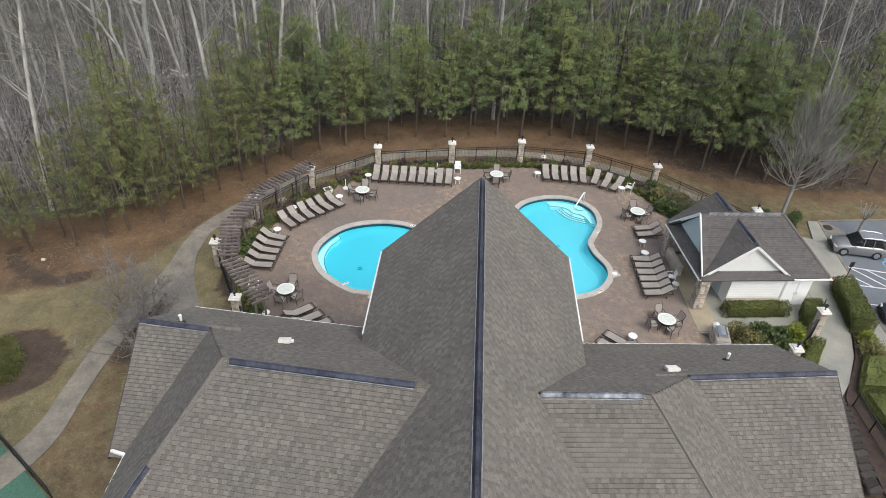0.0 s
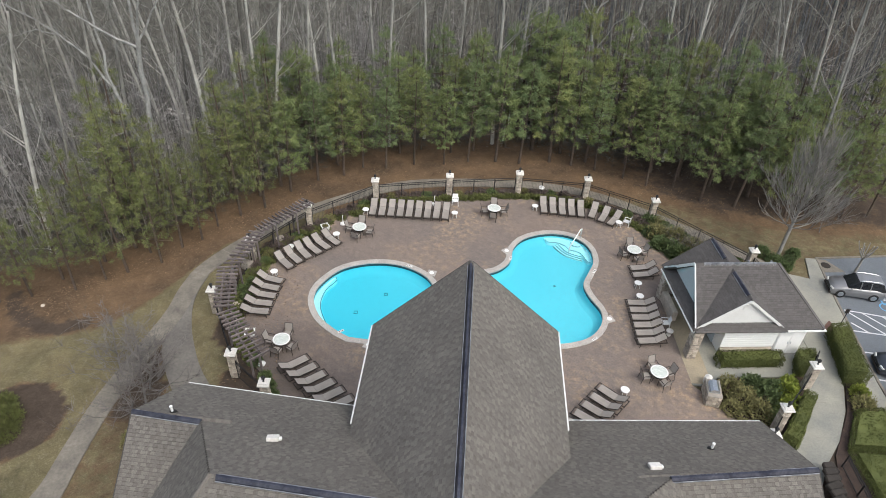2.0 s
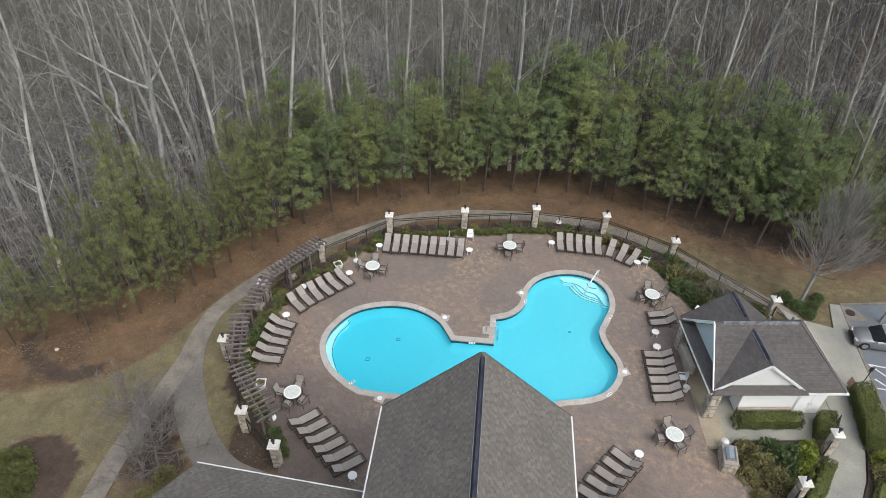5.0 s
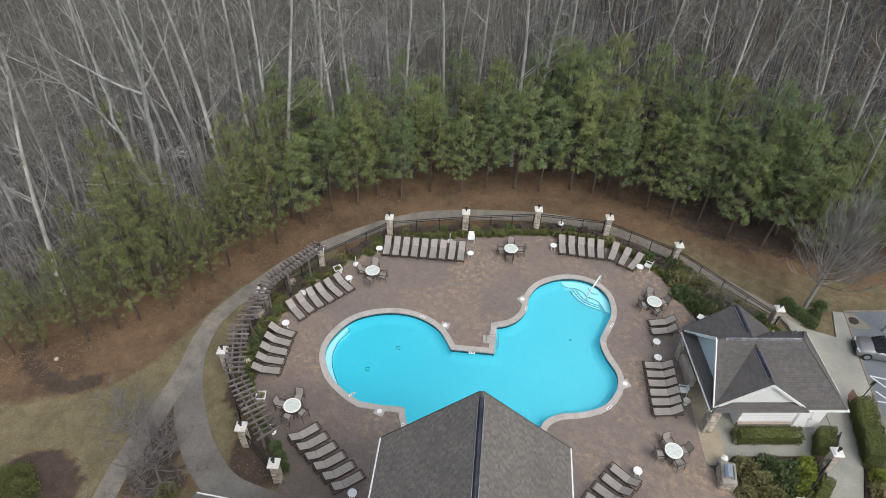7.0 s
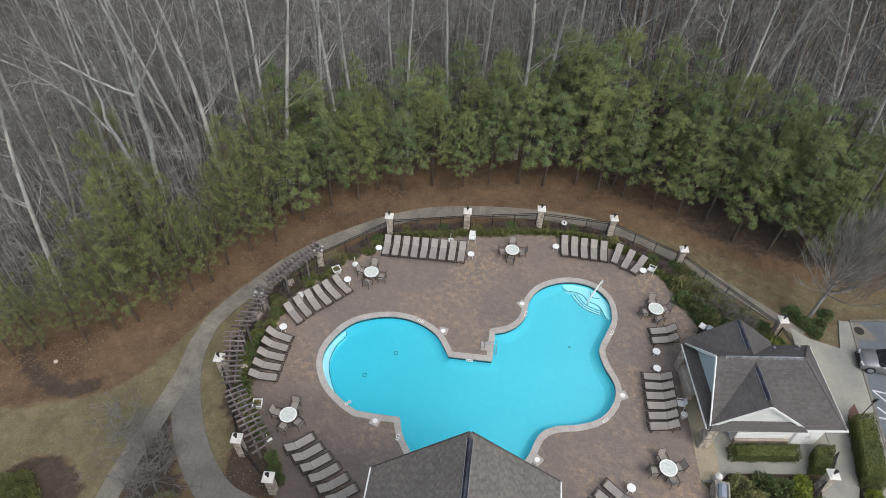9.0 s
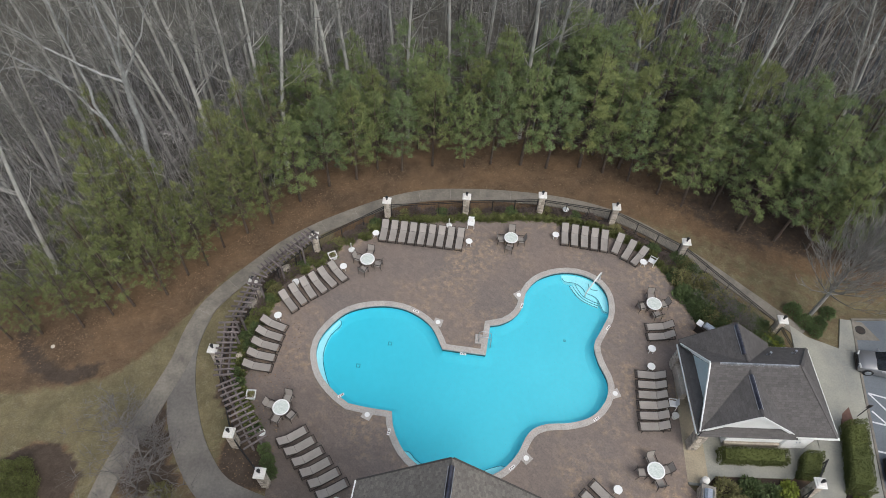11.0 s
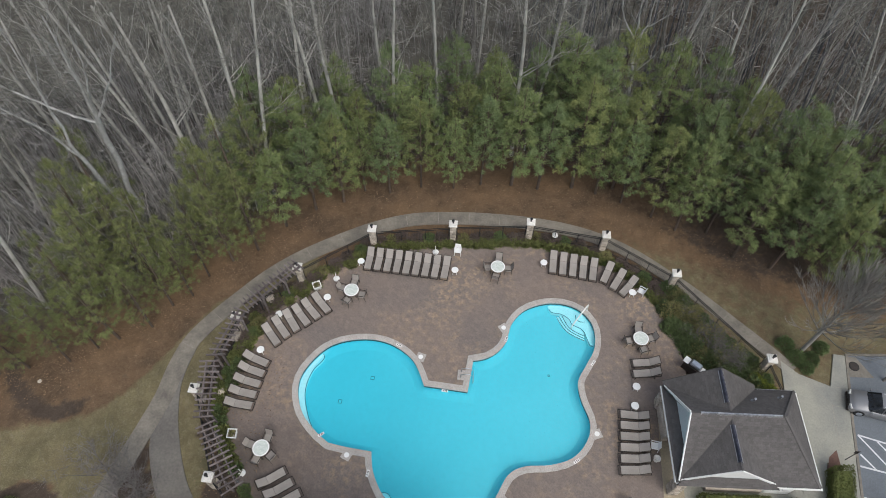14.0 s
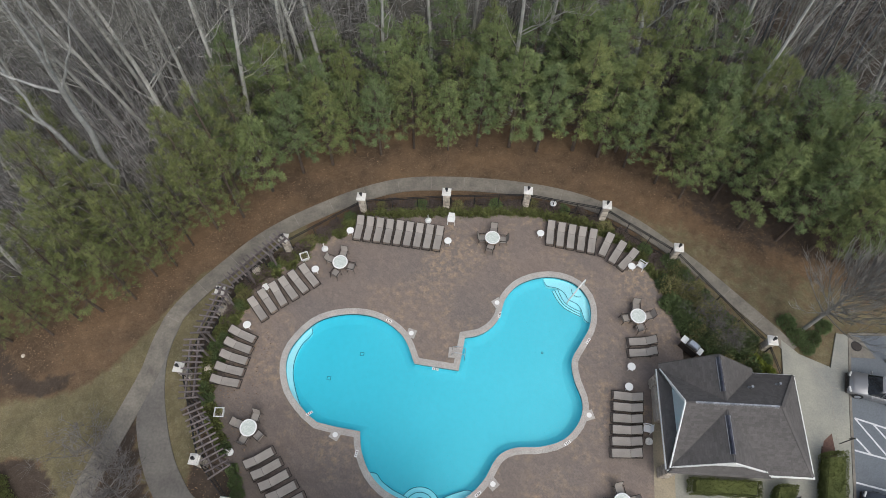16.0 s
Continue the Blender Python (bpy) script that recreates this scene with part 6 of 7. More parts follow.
# ---- trees ----
def pine(seed, h, tone):
    """Trunk with limbs in open whorls, each limb ending in rounded puffs of long needles."""
    rng = random.Random(seed)
    t = thing("pine_tree", "young loblolly pine with soft yellow-green needles", "pine tree", "pine screen")
    lean = Vector((rng.uniform(-0.03, 0.03), rng.uniform(-0.03, 0.03), 1))
    bend = [Vector((0.12 * noise.noise((seed, k, 0)), 0.12 * noise.noise((seed, 0, k)), 0)) for k in range(8)]
    axis = [lean * (h * 0.98 * k / 7) + bend[k] * (k / 7) * 2 for k in range(8)]
    wood, needles = Geo().tube(axis, [0.13 - 0.11 * k / 7 for k in range(8)], 7), Geo()
    z0 = h * rng.uniform(0.26, 0.36)
    R = h * (rng.uniform(0.165, 0.205) if tone < 3 else rng.uniform(0.14, 0.17))

    def puff(c, out, size):
        """Needles that open from one twig end, all in one island."""
        vs, fs = [c], []
        for i in range(28):
            d = (out * 0.25 + Vector((rng.gauss(0, 0.72), rng.gauss(0, 0.72), rng.gauss(0.25, 0.6)))).normalized()
            s = d.cross(out * 0.5 + Vector((rng.gauss(0, 0.4), rng.gauss(0, 0.4), 1.0))).normalized() * 0.0115
            k = size * rng.uniform(0.75, 1.1)
            vs += [c + d * k - s, c + d * k + s]
            fs.append((0, 2 * i + 1, 2 * i + 2))
        needles.add(vs, fs)

    z = z0
    while z < h * 0.96:
        f = (z - z0) / (h - z0)
        long = R * (0.75 + 1.4 * f if f < 0.18 else (1 - (f - 0.18) / 0.82) ** 0.9) + 0.16
        i = min(6, int(z / h * 7))
        root = axis[i].lerp(axis[i + 1], z / h * 7 - i)
        turn = rng.uniform(0, 2 * math.pi)
        whorl = rng.randint(4, 6) if tone < 3 else rng.randint(3, 5)
        for b in range(whorl):
            a = turn + 2 * math.pi * b / whorl + rng.uniform(-0.4, 0.4)
            L = long * rng.choice((0.5, 0.75, 0.9, 1.0, 1.1, 1.3))
            rise = 0.05 + 0.6 * f + rng.uniform(-0.16, 0.16)
            tip = root + Vector((math.cos(a) * L, math.sin(a) * L, L * rise))
            wood.tube([root, root.lerp(tip, 0.5) - Vector((0, 0, 0.06 * L)), tip], [0.034 * (1.2 - f), 0.024 * (1.2 - f), 0.008], 3, False)
            out = (tip - root).normalized()
            cross = Vector((-math.sin(a), math.cos(a), 0))
            heads = [root.lerp(tip, rng.uniform(0.9, 1.02))]
            for j in range(round(L * 1.25)):
                side = cross * rng.choice((-1, 1)) * rng.uniform(0.2, 0.28 + 0.3 * L)
                heads.append(root.lerp(tip, rng.uniform(0.4, 0.95)) + side + Vector((0, 0, rng.uniform(-0.05, 0.12))))
                wood.tube([root.lerp(tip, 0.45), heads[-1]], [0.012, 0.006], 3, False)
            for c in heads:
                for j in range(3 if tone < 3 else 2):
                    puff(c + Vector((rng.gauss(0, 0.13), rng.gauss(0, 0.13), rng.gauss(0.02, 0.07))), out, rng.uniform(0.19, 0.3))
        z += rng.uniform(0.45, 0.8) if tone < 3 else rng.uniform(0.5, 1.0)
    for k in range(3):
        puff(axis[-1] - Vector((0, 0, 0.22 * k)), Vector((0, 0, 1)), 0.3)
    part("trunk", wood, bark_mat, t)
    part("crown", needles, needle_mats[tone], t, "tufted green needle crown")
    return t


def along(rows, x):
    """A value between those of the two nearest places in rows of (x, value)."""
    for (x1, v1), (x2, v2) in zip(rows, rows[1:]):
        if x1 <= x <= x2:
            return v1 + (v2 - v1) * (x - x1) / (x2 - x1)
    return rows[-1][1]


random.seed(4)
PINE_H = [9.0 + 0.5 * k for k in range(8)] + [9.5, 10.5, 11.5]
PINES = [pine(k, PINE_H[k], k % 3 if k < 8 else 3) for k in range(11)]
# how tall the screen stands along its length
TOPS = [(-15, 11.6), (-11, 10.4), (-4, 9.4), (2, 9.8), (6, 12.0), (11, 12.3), (14, 10.6), (20, 11.9), (25, 11.6), (28.5, 10.2), (60, 10)]
# the looser pines of the west side: place and height
WEST = [(-24.9, 31.0, 8.4), (-26.3, 32.1, 7.6), (-27.5, 30.2, 7.5), (-29.3, 29.5, 7.2), (-31.6, 28.7, 7.4), (-34.0, 28.0, 7.5), (-36.8, 26.4, 8.0), (-28.7, 31.7, 6.8), (-32.4, 30.6, 7.0), (-23.3, 32.2, 7.4),
        (-22.1, 33.1, 8.4), (-20.1, 34.3, 7.8), (-21.3, 35.4, 8.4), (-19.2, 36.2, 7.4), (-18.0, 37.2, 7.0), (-17.3, 39.0, 7.8), (-19.2, 38.5, 7.6), (-20.7, 37.4, 8.8), (-22.6, 35.9, 10.2), (-24.2, 34.2, 8.8),
        (-23.7, 37.2, 10.8), (-24.9, 38.8, 12.2), (-24.6, 41.2, 12.7), (-22.9, 39.0, 10.4), (-21.5, 40.0, 9.2), (-26.0, 36.2, 9.0), (-15.9, 40.6, 9.2), (-16.5, 42.2, 11.8), (-15.0, 43.6, 12.4), (-14.2, 41.8, 9.6), (-13.6, 45.2, 12.6), (-18.4, 41.0, 8.2), (-17.4, 43.2, 10.0)]
fringe_line = curve_through(FRINGE, (), 0.1, False)
spots = []
for back, tall, step in ((0.6, 0.94, 2.2), (2.8, 1.06, 2.4), (5.2, 1.14, 2.7)):
    gone = random.uniform(0, step)
    for (x1, y1), (x2, y2) in zip(fringe_line, fringe_line[1:]):
        gone += math.hypot(x2 - x1, y2 - y1)
        if gone < step:
            continue
        gone = random.uniform(-0.3, 0.3)
        if not -13.2 < x1 < 37:
            continue
        if random.random() < (0.15 if x1 > 27 else 0.04):
            continue
        n1 = Vector((-(y2 - y1), x2 - x1)).normalized()
        off = back + random.uniform(-0.7, 0.7)
        x, y = x1 + n1.x * off + random.uniform(-0.5, 0.5), y1 + n1.y * off
        spots.append((x, y, along(TOPS, x) * tall * random.uniform(0.86, 1.08)))
used = set()
for i, (x, y, tall) in enumerate(spots + WEST):
    k = 8 + i % 3 if i >= len(spots) else i % 8
    m = pose(x, y, -0.15) @ pose(0, 0, 0, 0, 3 * soft(-x, 8, 24) - 5 * soft(x, 2, 26), random.uniform(0, 360))
    if k not in used:
        used.add(k)
        PINES[k].matrix_basis = m
        t = PINES[k]
    else:
        t = copy_thing(PINES[k], m)
    s = tall / PINE_H[k]
    t.scale = (s, s, s)


BARE_SHAPES = {}


def ribbon(geo, q, d, length, width, rng, bend=0.45):
    """A thin crooked twig of two lengths."""
    e = (d + Vector((rng.gauss(0, bend), rng.gauss(0, bend), rng.gauss(0.1, bend)))).normalized()
    m = q + d * length * 0.5
    tip = m + e * length * 0.5
    s = d.cross(Vector((rng.uniform(-1, 1), rng.uniform(-1, 1), rng.uniform(-1, 1)))).normalized() * width
    geo.add([q - s, q + s, m + s * 0.7, m - s * 0.7, tip], [(0, 1, 2, 3), (3, 2, 4)])


def bare_tree(seed, h, name, label, group, mat, spread_out=0.2, trunk_r=0.17, fork=0.4, boughs=9, levels=3, twigs=3, stem=0.95, twig_w=0.014, reach=1.0, crook=0.035, fine_mat=twig_mat, taper=0.8):
    """A leafless tree: a crooked trunk, boughs that bend upwards and fine twigs."""
    rng = random.Random(seed)
    t = thing(name, label, "bare tree", group)
    wood, fine = Geo(), Geo()

    def grow(q, d, length, r, level):
        pts, rad = [q], [r]
        k = 8 if level == 0 else 4
        for i in range(k):
            jit = crook if level == 0 else 0.2
            pull = 0.12 if level == 0 else 0.16
            d = (d + Vector((rng.gauss(0, jit), rng.gauss(0, jit), pull))).normalized()
            pts.append(pts[-1] + d * length / k)
            rad.append(r * (1 - (taper if level == 0 else 0.8) * (i + 1) / k))
        wood.tube(pts, rad, 6 if level == 0 else 3, False)
        for i in range(boughs if level == 0 else 4):
            f = rng.uniform(fork, 1.0) if level == 0 else rng.uniform(0.2, 1.0)
            j = min(k - 1, int(f * k))
            p0 = pts[j].lerp(pts[j + 1], f * k - j)
            here = (pts[j + 1] - pts[j]).normalized()
            a = rng.uniform(0, 2 * math.pi)
            out = Vector((math.cos(a), math.sin(a), rng.uniform(-0.2, 0.2)))
            w = (here * (1 - spread_out) + out * (spread_out if level == 0 else 0.6) * rng.uniform(0.7, 1.6)).normalized()
            if level + 1 >= levels:
                for _ in range(twigs):
                    e = (w + Vector((rng.gauss(0, 0.5), rng.gauss(0, 0.5), rng.gauss(0.1, 0.35)))).normalized()
                    ribbon(fine, p0, e, length * rng.uniform(0.35, 0.9), twig_w, rng)
            elif level == 0:
                grow(p0, w, reach * h * rng.uniform(0.12, 0.32) * (1.35 - 0.75 * f), max(0.028, rad[j] * rng.uniform(0.22, 0.4)), 1)
            else:
                grow(p0, w, length * rng.uniform(0.35, 0.65), max(0.013, rad[j] * rng.uniform(0.4, 0.6)), level + 1)

    grow(Vector((0, 0, 0)), Vector((rng.uniform(-0.03, 0.03), rng.uniform(-0.03, 0.03), 1)).normalized(), h * stem, trunk_r, 0)
    BARE_SHAPES[seed] = (np.array(wood.v), wood.f, np.array(fine.v), fine.f)
    part("trunk", wood, mat, t)
    part("twig_crown", fine, fine_mat, t, "fine grey twigs")
    return t


def put_copies(firsts, poses):
    """The first of each kind and then copies, turn by turn; poses: (pose, scale)."""
    for i, (m, s) in enumerate(poses):
        k = i % len(firsts)
        if i < len(firsts):
            t = firsts[k]
            t.matrix_basis = m
        else:
            t = copy_thing(firsts[k], m)
        t.scale = s if isinstance(s, tuple) else (s, s, s)


def lean_at(x):
    return 3.5 * soft(-x, 8, 24) - 6.0 * soft(x, 4, 28)


# the tall pale trunks that stand first behind the pines: base, lean in degrees, girth
TALL = [bare_tree(60 + k, 21.0, "tall_hardwood", "tall straight leafless hardwood with pale grey trunk", "tall pale hardwoods", light_bark_mat, 0.5, 0.21, 0.42, 9, 3, 3, 0.95, 0.015, 0.9, 0.03, twig_mat, 0.62) for k in range(4)]
FIRST = [(-18.9, 46.0, 3.4, 1.15), (-16.2, 45.8, 0.8, 0.75), (-15.4, 48.0, 0.6, 0.75), (-14.4, 47.5, 2.9, 0.9), (-10.8, 52.8, 2.8, 0.95), (-9.2, 51.5, 3.5, 0.95), (-4.8, 53.0, 1.3, 0.6), (-1.5, 54.8, -1.7, 0.6), (5.2, 54.2, -5.3, 0.9), (6.4, 55.0, -4.0, 0.8), (20.7, 56.0, -10.4, 0.8), (21.5, 52.0, -8.6, 0.55), (30.9, 51.5, -13.2, 0.85), (32.0, 52.5, -15.5, 0.65), (32.0, 49.5, -9.6, 0.8), (-20.5, 45.7, 4.0, 0.6), (-28.5, 35.0, 7.5, 0.8), (-17.4, 51.5, 2.0, 0.7), (-19.8, 47.6, 3.0, 0.7), (-23.6, 46.5, 2.0, 0.7), (-25.4, 45.0, 5.0, 0.65), (-30.5, 41.5, 3.0, 0.75), (32.5, 47.0, -9.0, 0.8), (35.0, 50.5, -10.0, 0.9), (-12.8, 54.5, 2.0, 0.6), (-6.6, 57.0, 1.0, 0.65), (1.5, 58.0, -2.0, 0.65), (9.5, 59.5, -5.0, 0.75), (16.5, 59.0, -8.0, 0.7), (25.0, 57.0, -10.0, 0.75), (-27.0, 47.0, 3.0, 0.8), (-24.5, 49.5, 4.0, 0.7), (-22.0, 48.8, 2.5, 0.85), (-26.6, 43.0, 5.0, 0.55), (-29.2, 46.0, 1.0, 0.7), (-31.6, 44.0, 4.0, 0.8), (-33.5, 40.0, 2.0, 0.6), (-20.6, 50.5, 1.0, 0.6), (-12.0, 50.0, 8.0, 0.45)]
random.seed(9)
put_copies(TALL, [(pose(x, y, -0.2) @ pose(0, 0, 0, random.uniform(-1, 1), a, random.uniform(0, 360)), (0.45 + 0.55 * girth, 0.45 + 0.55 * girth, random.uniform(0.88, 1.05))) for x, y, a, girth in FIRST])


def limbed_tree(seed, base, stem, r, limbs, label):
    """A spreading leafless tree: a stem and long crooked limbs (each a line of places and a girth) with side branches."""
    rng = random.Random(seed)
    t = thing("spreading_hardwood", label, "bare tree", "pale spreading trees", pose(*base))
    b0 = Vector(base)
    wood, fine = Geo(), Geo()

    def limb(line, r0, r1, n, depth):
        pts = [Vector(q) for q in line]
        full = [pts[0]]
        for a, b in zip(pts, pts[1:]):
            k = 3
            for j in range(1, k + 1):
                w = 0.022 * (b - a).length if j < k else 0
                full.append(a.lerp(b, j / k) + Vector((rng.gauss(0, w), rng.gauss(0, w), rng.gauss(0, w))))
        m = len(full)
        rad = [r0 + (r1 - r0) * i / (m - 1) for i in range(m)]
        wood.tube(full, [q * 0.82 for q in rad], n, False)
        count = int(sum((b - a).length for a, b in zip(full, full[1:])) * (1.3 if depth == 0 else 2.0))
        for _ in range(count):
            i = min(m - 2, int(rng.uniform(0.3 if depth == 0 else 0.1, 1.0) * (m - 1)))
            p0 = full[i].lerp(full[i + 1], rng.random())
            here = (full[i + 1] - full[i]).normalized()
            w = (here * 0.6 + Vector((rng.gauss(0, 0.6), rng.gauss(0, 0.6), rng.gauss(0.25, 0.4)))).normalized()
            if depth == 0:
                L = rng.uniform(0.9, 2.6)
                limb([p0, p0 + w * L * 0.5 + Vector((0, 0, 0.05)), p0 + w * L + Vector((rng.gauss(0, 0.2), rng.gauss(0, 0.2), 0.25))], max(0.02, rad[i] * 0.3), 0.01, 3, 1)
            else:
                ribbon(fine, p0, w, rng.uniform(0.5, 1.5), 0.014, rng, 0.5)

    limb([Vector(q) - b0 for q in stem], r, r * 0.75, 8, 2)
    for line, r0, r1 in limbs:
        limb([Vector(q) - b0 for q in line], r0, r1, 6, 0)
    part("trunk", wood, white_bark_mat, t)
    part("twig_crown", fine, twig_mat, t, "fine grey twigs")
    return t


limbed_tree(71, (-22.6, 41.5, -0.2), [(-22.6, 41.5, -0.2), (-21.9, 41.5, 7.0), (-21.1, 41.5, 13.8)], 0.27, [
    ([(-21.2, 41.5, 13.3), (-22.4, 41.3, 13.9), (-24.0, 41.2, 15.0), (-25.4, 41.0, 16.1), (-27.0, 40.8, 17.8)], 0.13, 0.04),
    ([(-21.1, 41.5, 13.7), (-19.1, 41.8, 16.7), (-17.4, 42.0, 20.1)], 0.11, 0.03),
    ([(-21.1, 41.5, 13.7), (-20.1, 41.3, 17.2), (-19.5, 41.2, 20.5)], 0.12, 0.03),
    ([(-21.1, 41.5, 13.6), (-21.3, 41.9, 17.2), (-21.5, 42.3, 20.5)], 0.15, 0.05)], "leafless tree forking into long pale spreading limbs")
limbed_tree(72, (-21.5, 41.0, -0.2), [(-21.5, 41.0, -0.2), (-22.7, 41.0, 6.3), (-23.5, 41.0, 10.6)], 0.22, [
    ([(-23.5, 41.0, 10.5), (-24.7, 40.9, 12.8), (-26.0, 40.8, 14.2), (-27.3, 40.7, 15.3), (-29.5, 40.5, 16.6)], 0.13, 0.04),
    ([(-23.5, 41.0, 10.5), (-23.7, 41.2, 14.3), (-23.8, 41.4, 16.9), (-23.9, 41.6, 20.0)], 0.13, 0.04),
    ([(-26.0, 40.8, 14.2), (-27.2, 40.4, 14.7), (-28.9, 40.2, 14.2), (-30.0, 40.0, 13.5)], 0.06, 0.02)], "leafless tree leaning out with crooked pale limbs")
limbed_tree(73, (14.8, 55.0, -0.2), [(14.8, 55.0, -0.2), (13.6, 55.0, 8.5), (13.1, 55.0, 12.0)], 0.2, [
    ([(13.1, 55.0, 11.9), (11.9, 55.0, 13.9), (11.2, 55.1, 16.0)], 0.1, 0.03),
    ([(13.1, 55.0, 12.0), (12.8, 54.8, 14.4), (12.7, 54.7, 16.8)], 0.11, 0.03),
    ([(13.1, 55.0, 11.8), (13.7, 55.0, 13.6), (13.5, 55.0, 16.5)], 0.11, 0.03),
    ([(13.7, 55.0, 13.4), (14.6, 54.9, 14.3), (15.8, 54.8, 15.6)], 0.07, 0.02),
    ([(13.5, 55.0, 9.0), (14.5, 54.8, 10.7), (15.0, 54.7, 11.9), (16.1, 54.6, 12.7)], 0.08, 0.02)], "white-barked leafless tree with many upswept limbs")

# the woods behind: many thinner grey stems
random.seed(21)
BARE = [bare_tree(30 + k, 14 + 0.9 * k, "hardwood_tree", "slim leafless hardwood with grey trunk", "leafless woods", pale_bark_mat, (0.4, 0.5, 0.45, 0.4, 0.55, 0.45, 0.55)[k], 0.085 + 0.013 * k, (0.3, 0.4, 0.25, 0.4, 0.3, 0.35, 0.2)[k], 8, 3, 2, twig_w=0.0135) for k in range(7)]
spots, tries = [], 0
while len(spots) < 340 and tries < 20000:
    tries += 1
    x = random.uniform(-75, 75)
    y = fringe_y(max(-59, min(59, x))) + (8.5 if x > -14 else 8) + (random.random() ** 1.3) * 62
    if y < 34 or y > 125:
        continue
    if all((x - a) ** 2 + (y - b) ** 2 > 2.6 for a, b in spots):
        spots.append((x, y))
spots.sort(key=lambda q: q[1] - fringe_y(max(-59, min(59, q[0]))))
deep, deep_twigs = Geo(), Geo()
near = []
for i, (x, y) in enumerate(spots):
    m = pose(x, y, -0.2) @ pose(0, 0, 0, 0, lean_at(x), 0) @ pose(0, 0, 0, random.gauss(0, 2.5), random.gauss(0, 2.5), random.uniform(0, 360))
    s = random.uniform(0.75, 1.2)
    if i < 175:
        near.append((m, s))
        continue
    wv, wf, fv, ff = BARE_SHAPES[30 + random.randrange(7)]
    rot, off = np.array(m.to_3x3()) * s, np.array(m.translation)
    deep.add((wv @ rot.T + off).tolist(), wf)
    deep_twigs.add((fv @ rot.T + off).tolist(), ff)
put_copies(BARE, near)
inner_woods = thing("inner_woods", "grey leafless woods behind the first trees", "woods", kind="stuff")
tagged(part("trunks", deep, pale_bark_mat, inner_woods), kind="stuff")
tagged(part("branches", deep_twigs, twig_mat, inner_woods), kind="stuff")

# woods farther off and the thicket under them
rng = random.Random(77)
far, far_twigs = Geo(), Geo()
for _ in range(1300):
    x = rng.uniform(-230, 230)
    y = rng.uniform(85, 330) if abs(x) < 80 else rng.uniform(30, 330)
    h = rng.uniform(13, 21)
    lean = Vector((rng.gauss(0, 0.6) + h * math.tan(radians(lean_at(x))), rng.gauss(0, 0.6), h))
    q = Vector((x, y, -0.2))
    far.tube([q, q + lean * 0.5, q + lean], [0.18, 0.11, 0.03], 4, False)
    for _ in range(34):
        f = rng.uniform(0.35, 1.0)
        b = q + lean * f
        e = Vector((rng.gauss(0, 1), rng.gauss(0, 1), rng.uniform(0.3, 1.6))).normalized() * rng.uniform(1.2, 3.6) * (1.25 - f)
        s = e.cross(Vector((rng.uniform(-1, 1), rng.uniform(-1, 1), 0.3))).normalized() * 0.035
        far_twigs.add([b - s, b + s, b + e], [(0, 1, 2)])
woods = thing("far_woods", "grey leafless woods in the distance", "woods", kind="stuff")
tagged(part("trunks", far, pale_bark_mat, woods), kind="stuff")
tagged(part("branches", far_twigs, twig_mat, woods), kind="stuff")
g = Geo()
for _ in range(6300):
    x = rng.uniform(-80, 80)
    y = fringe_y(max(-59, min(59, x))) + (6 if x > -14 else 5) + rng.random() ** 1.8 * 60
    low = x > 2 and rng.random() < 0.2
    if low:
        y = fringe_y(max(-59, min(59, x))) + rng.uniform(3.0, 9)
    c = Vector((x, y, -0.15))
    tall = rng.uniform(0.3, 0.8) if low else rng.uniform(0.5, 2.4)
    for _ in range(7):
        q = c + Vector((rng.gauss(0, 0.35), rng.gauss(0, 0.35), rng.random() * tall * 0.4))
        d = Vector((rng.gauss(0, 0.9), rng.gauss(0, 0.9), rng.uniform(0.1, 1.0))).normalized()
        ribbon(g, q, d, tall * rng.uniform(0.4, 1.1), rng.uniform(0.012, 0.026), rng, 0.7)
saplings = Geo()
for _ in range(3300):
    x = rng.uniform(-85, 85)
    y = fringe_y(max(-59, min(59, x))) + 7 + rng.random() ** 1.7 * 80
    q, h = Vector((x, y, -0.2)), rng.uniform(2, 9)
    tip = q + Vector((rng.gauss(0, 0.18), rng.gauss(0, 0.18), 1)) * h
    mid = q.lerp(tip, 0.5) + Vector((rng.gauss(0, 0.25), rng.gauss(0, 0.25), 0))
    saplings.tube([q, mid, tip], [0.04, 0.028, 0.008], 3, False)
    for _ in range(9):
        b = q.lerp(mid, rng.uniform(0.3, 1.0)) if rng.random() < 0.5 else mid.lerp(tip, rng.random())
        ribbon(saplings, b, Vector((rng.gauss(0, 1), rng.gauss(0, 1), rng.uniform(0.0, 1.0))).normalized(), rng.uniform(0.7, 2.2), 0.016, rng, 0.7)
poles = Geo()
for _ in range(520):
    x = rng.uniform(6, 70)
    q, h = Vector((x, fringe_y(min(59, x)) + 8.5 + rng.random() ** 1.4 * 60, -0.2)), rng.uniform(8, 16)
    tip = q + Vector((h * math.tan(radians(lean_at(x))) + rng.gauss(0, 0.5), rng.gauss(0, 0.5), h))
    mid = q.lerp(tip, 0.5) + Vector((rng.gauss(0, 0.15), rng.gauss(0, 0.15), 0))
    poles.tube([q, mid, tip], [0.07, 0.05, 0.012], 4, False)
    for _ in range(10):
        b = mid.lerp(tip, rng.random())
        ribbon(poles, b, Vector((rng.gauss(0, 0.7), rng.gauss(0, 0.7), rng.uniform(0.2, 1.2))).normalized(), rng.uniform(0.7, 2.4), 0.014, rng, 0.5)
single("pole_stand", poles, pole_mat, "close stand of slim blue-grey leafless stems", "saplings", kind="stuff")
web = Geo()
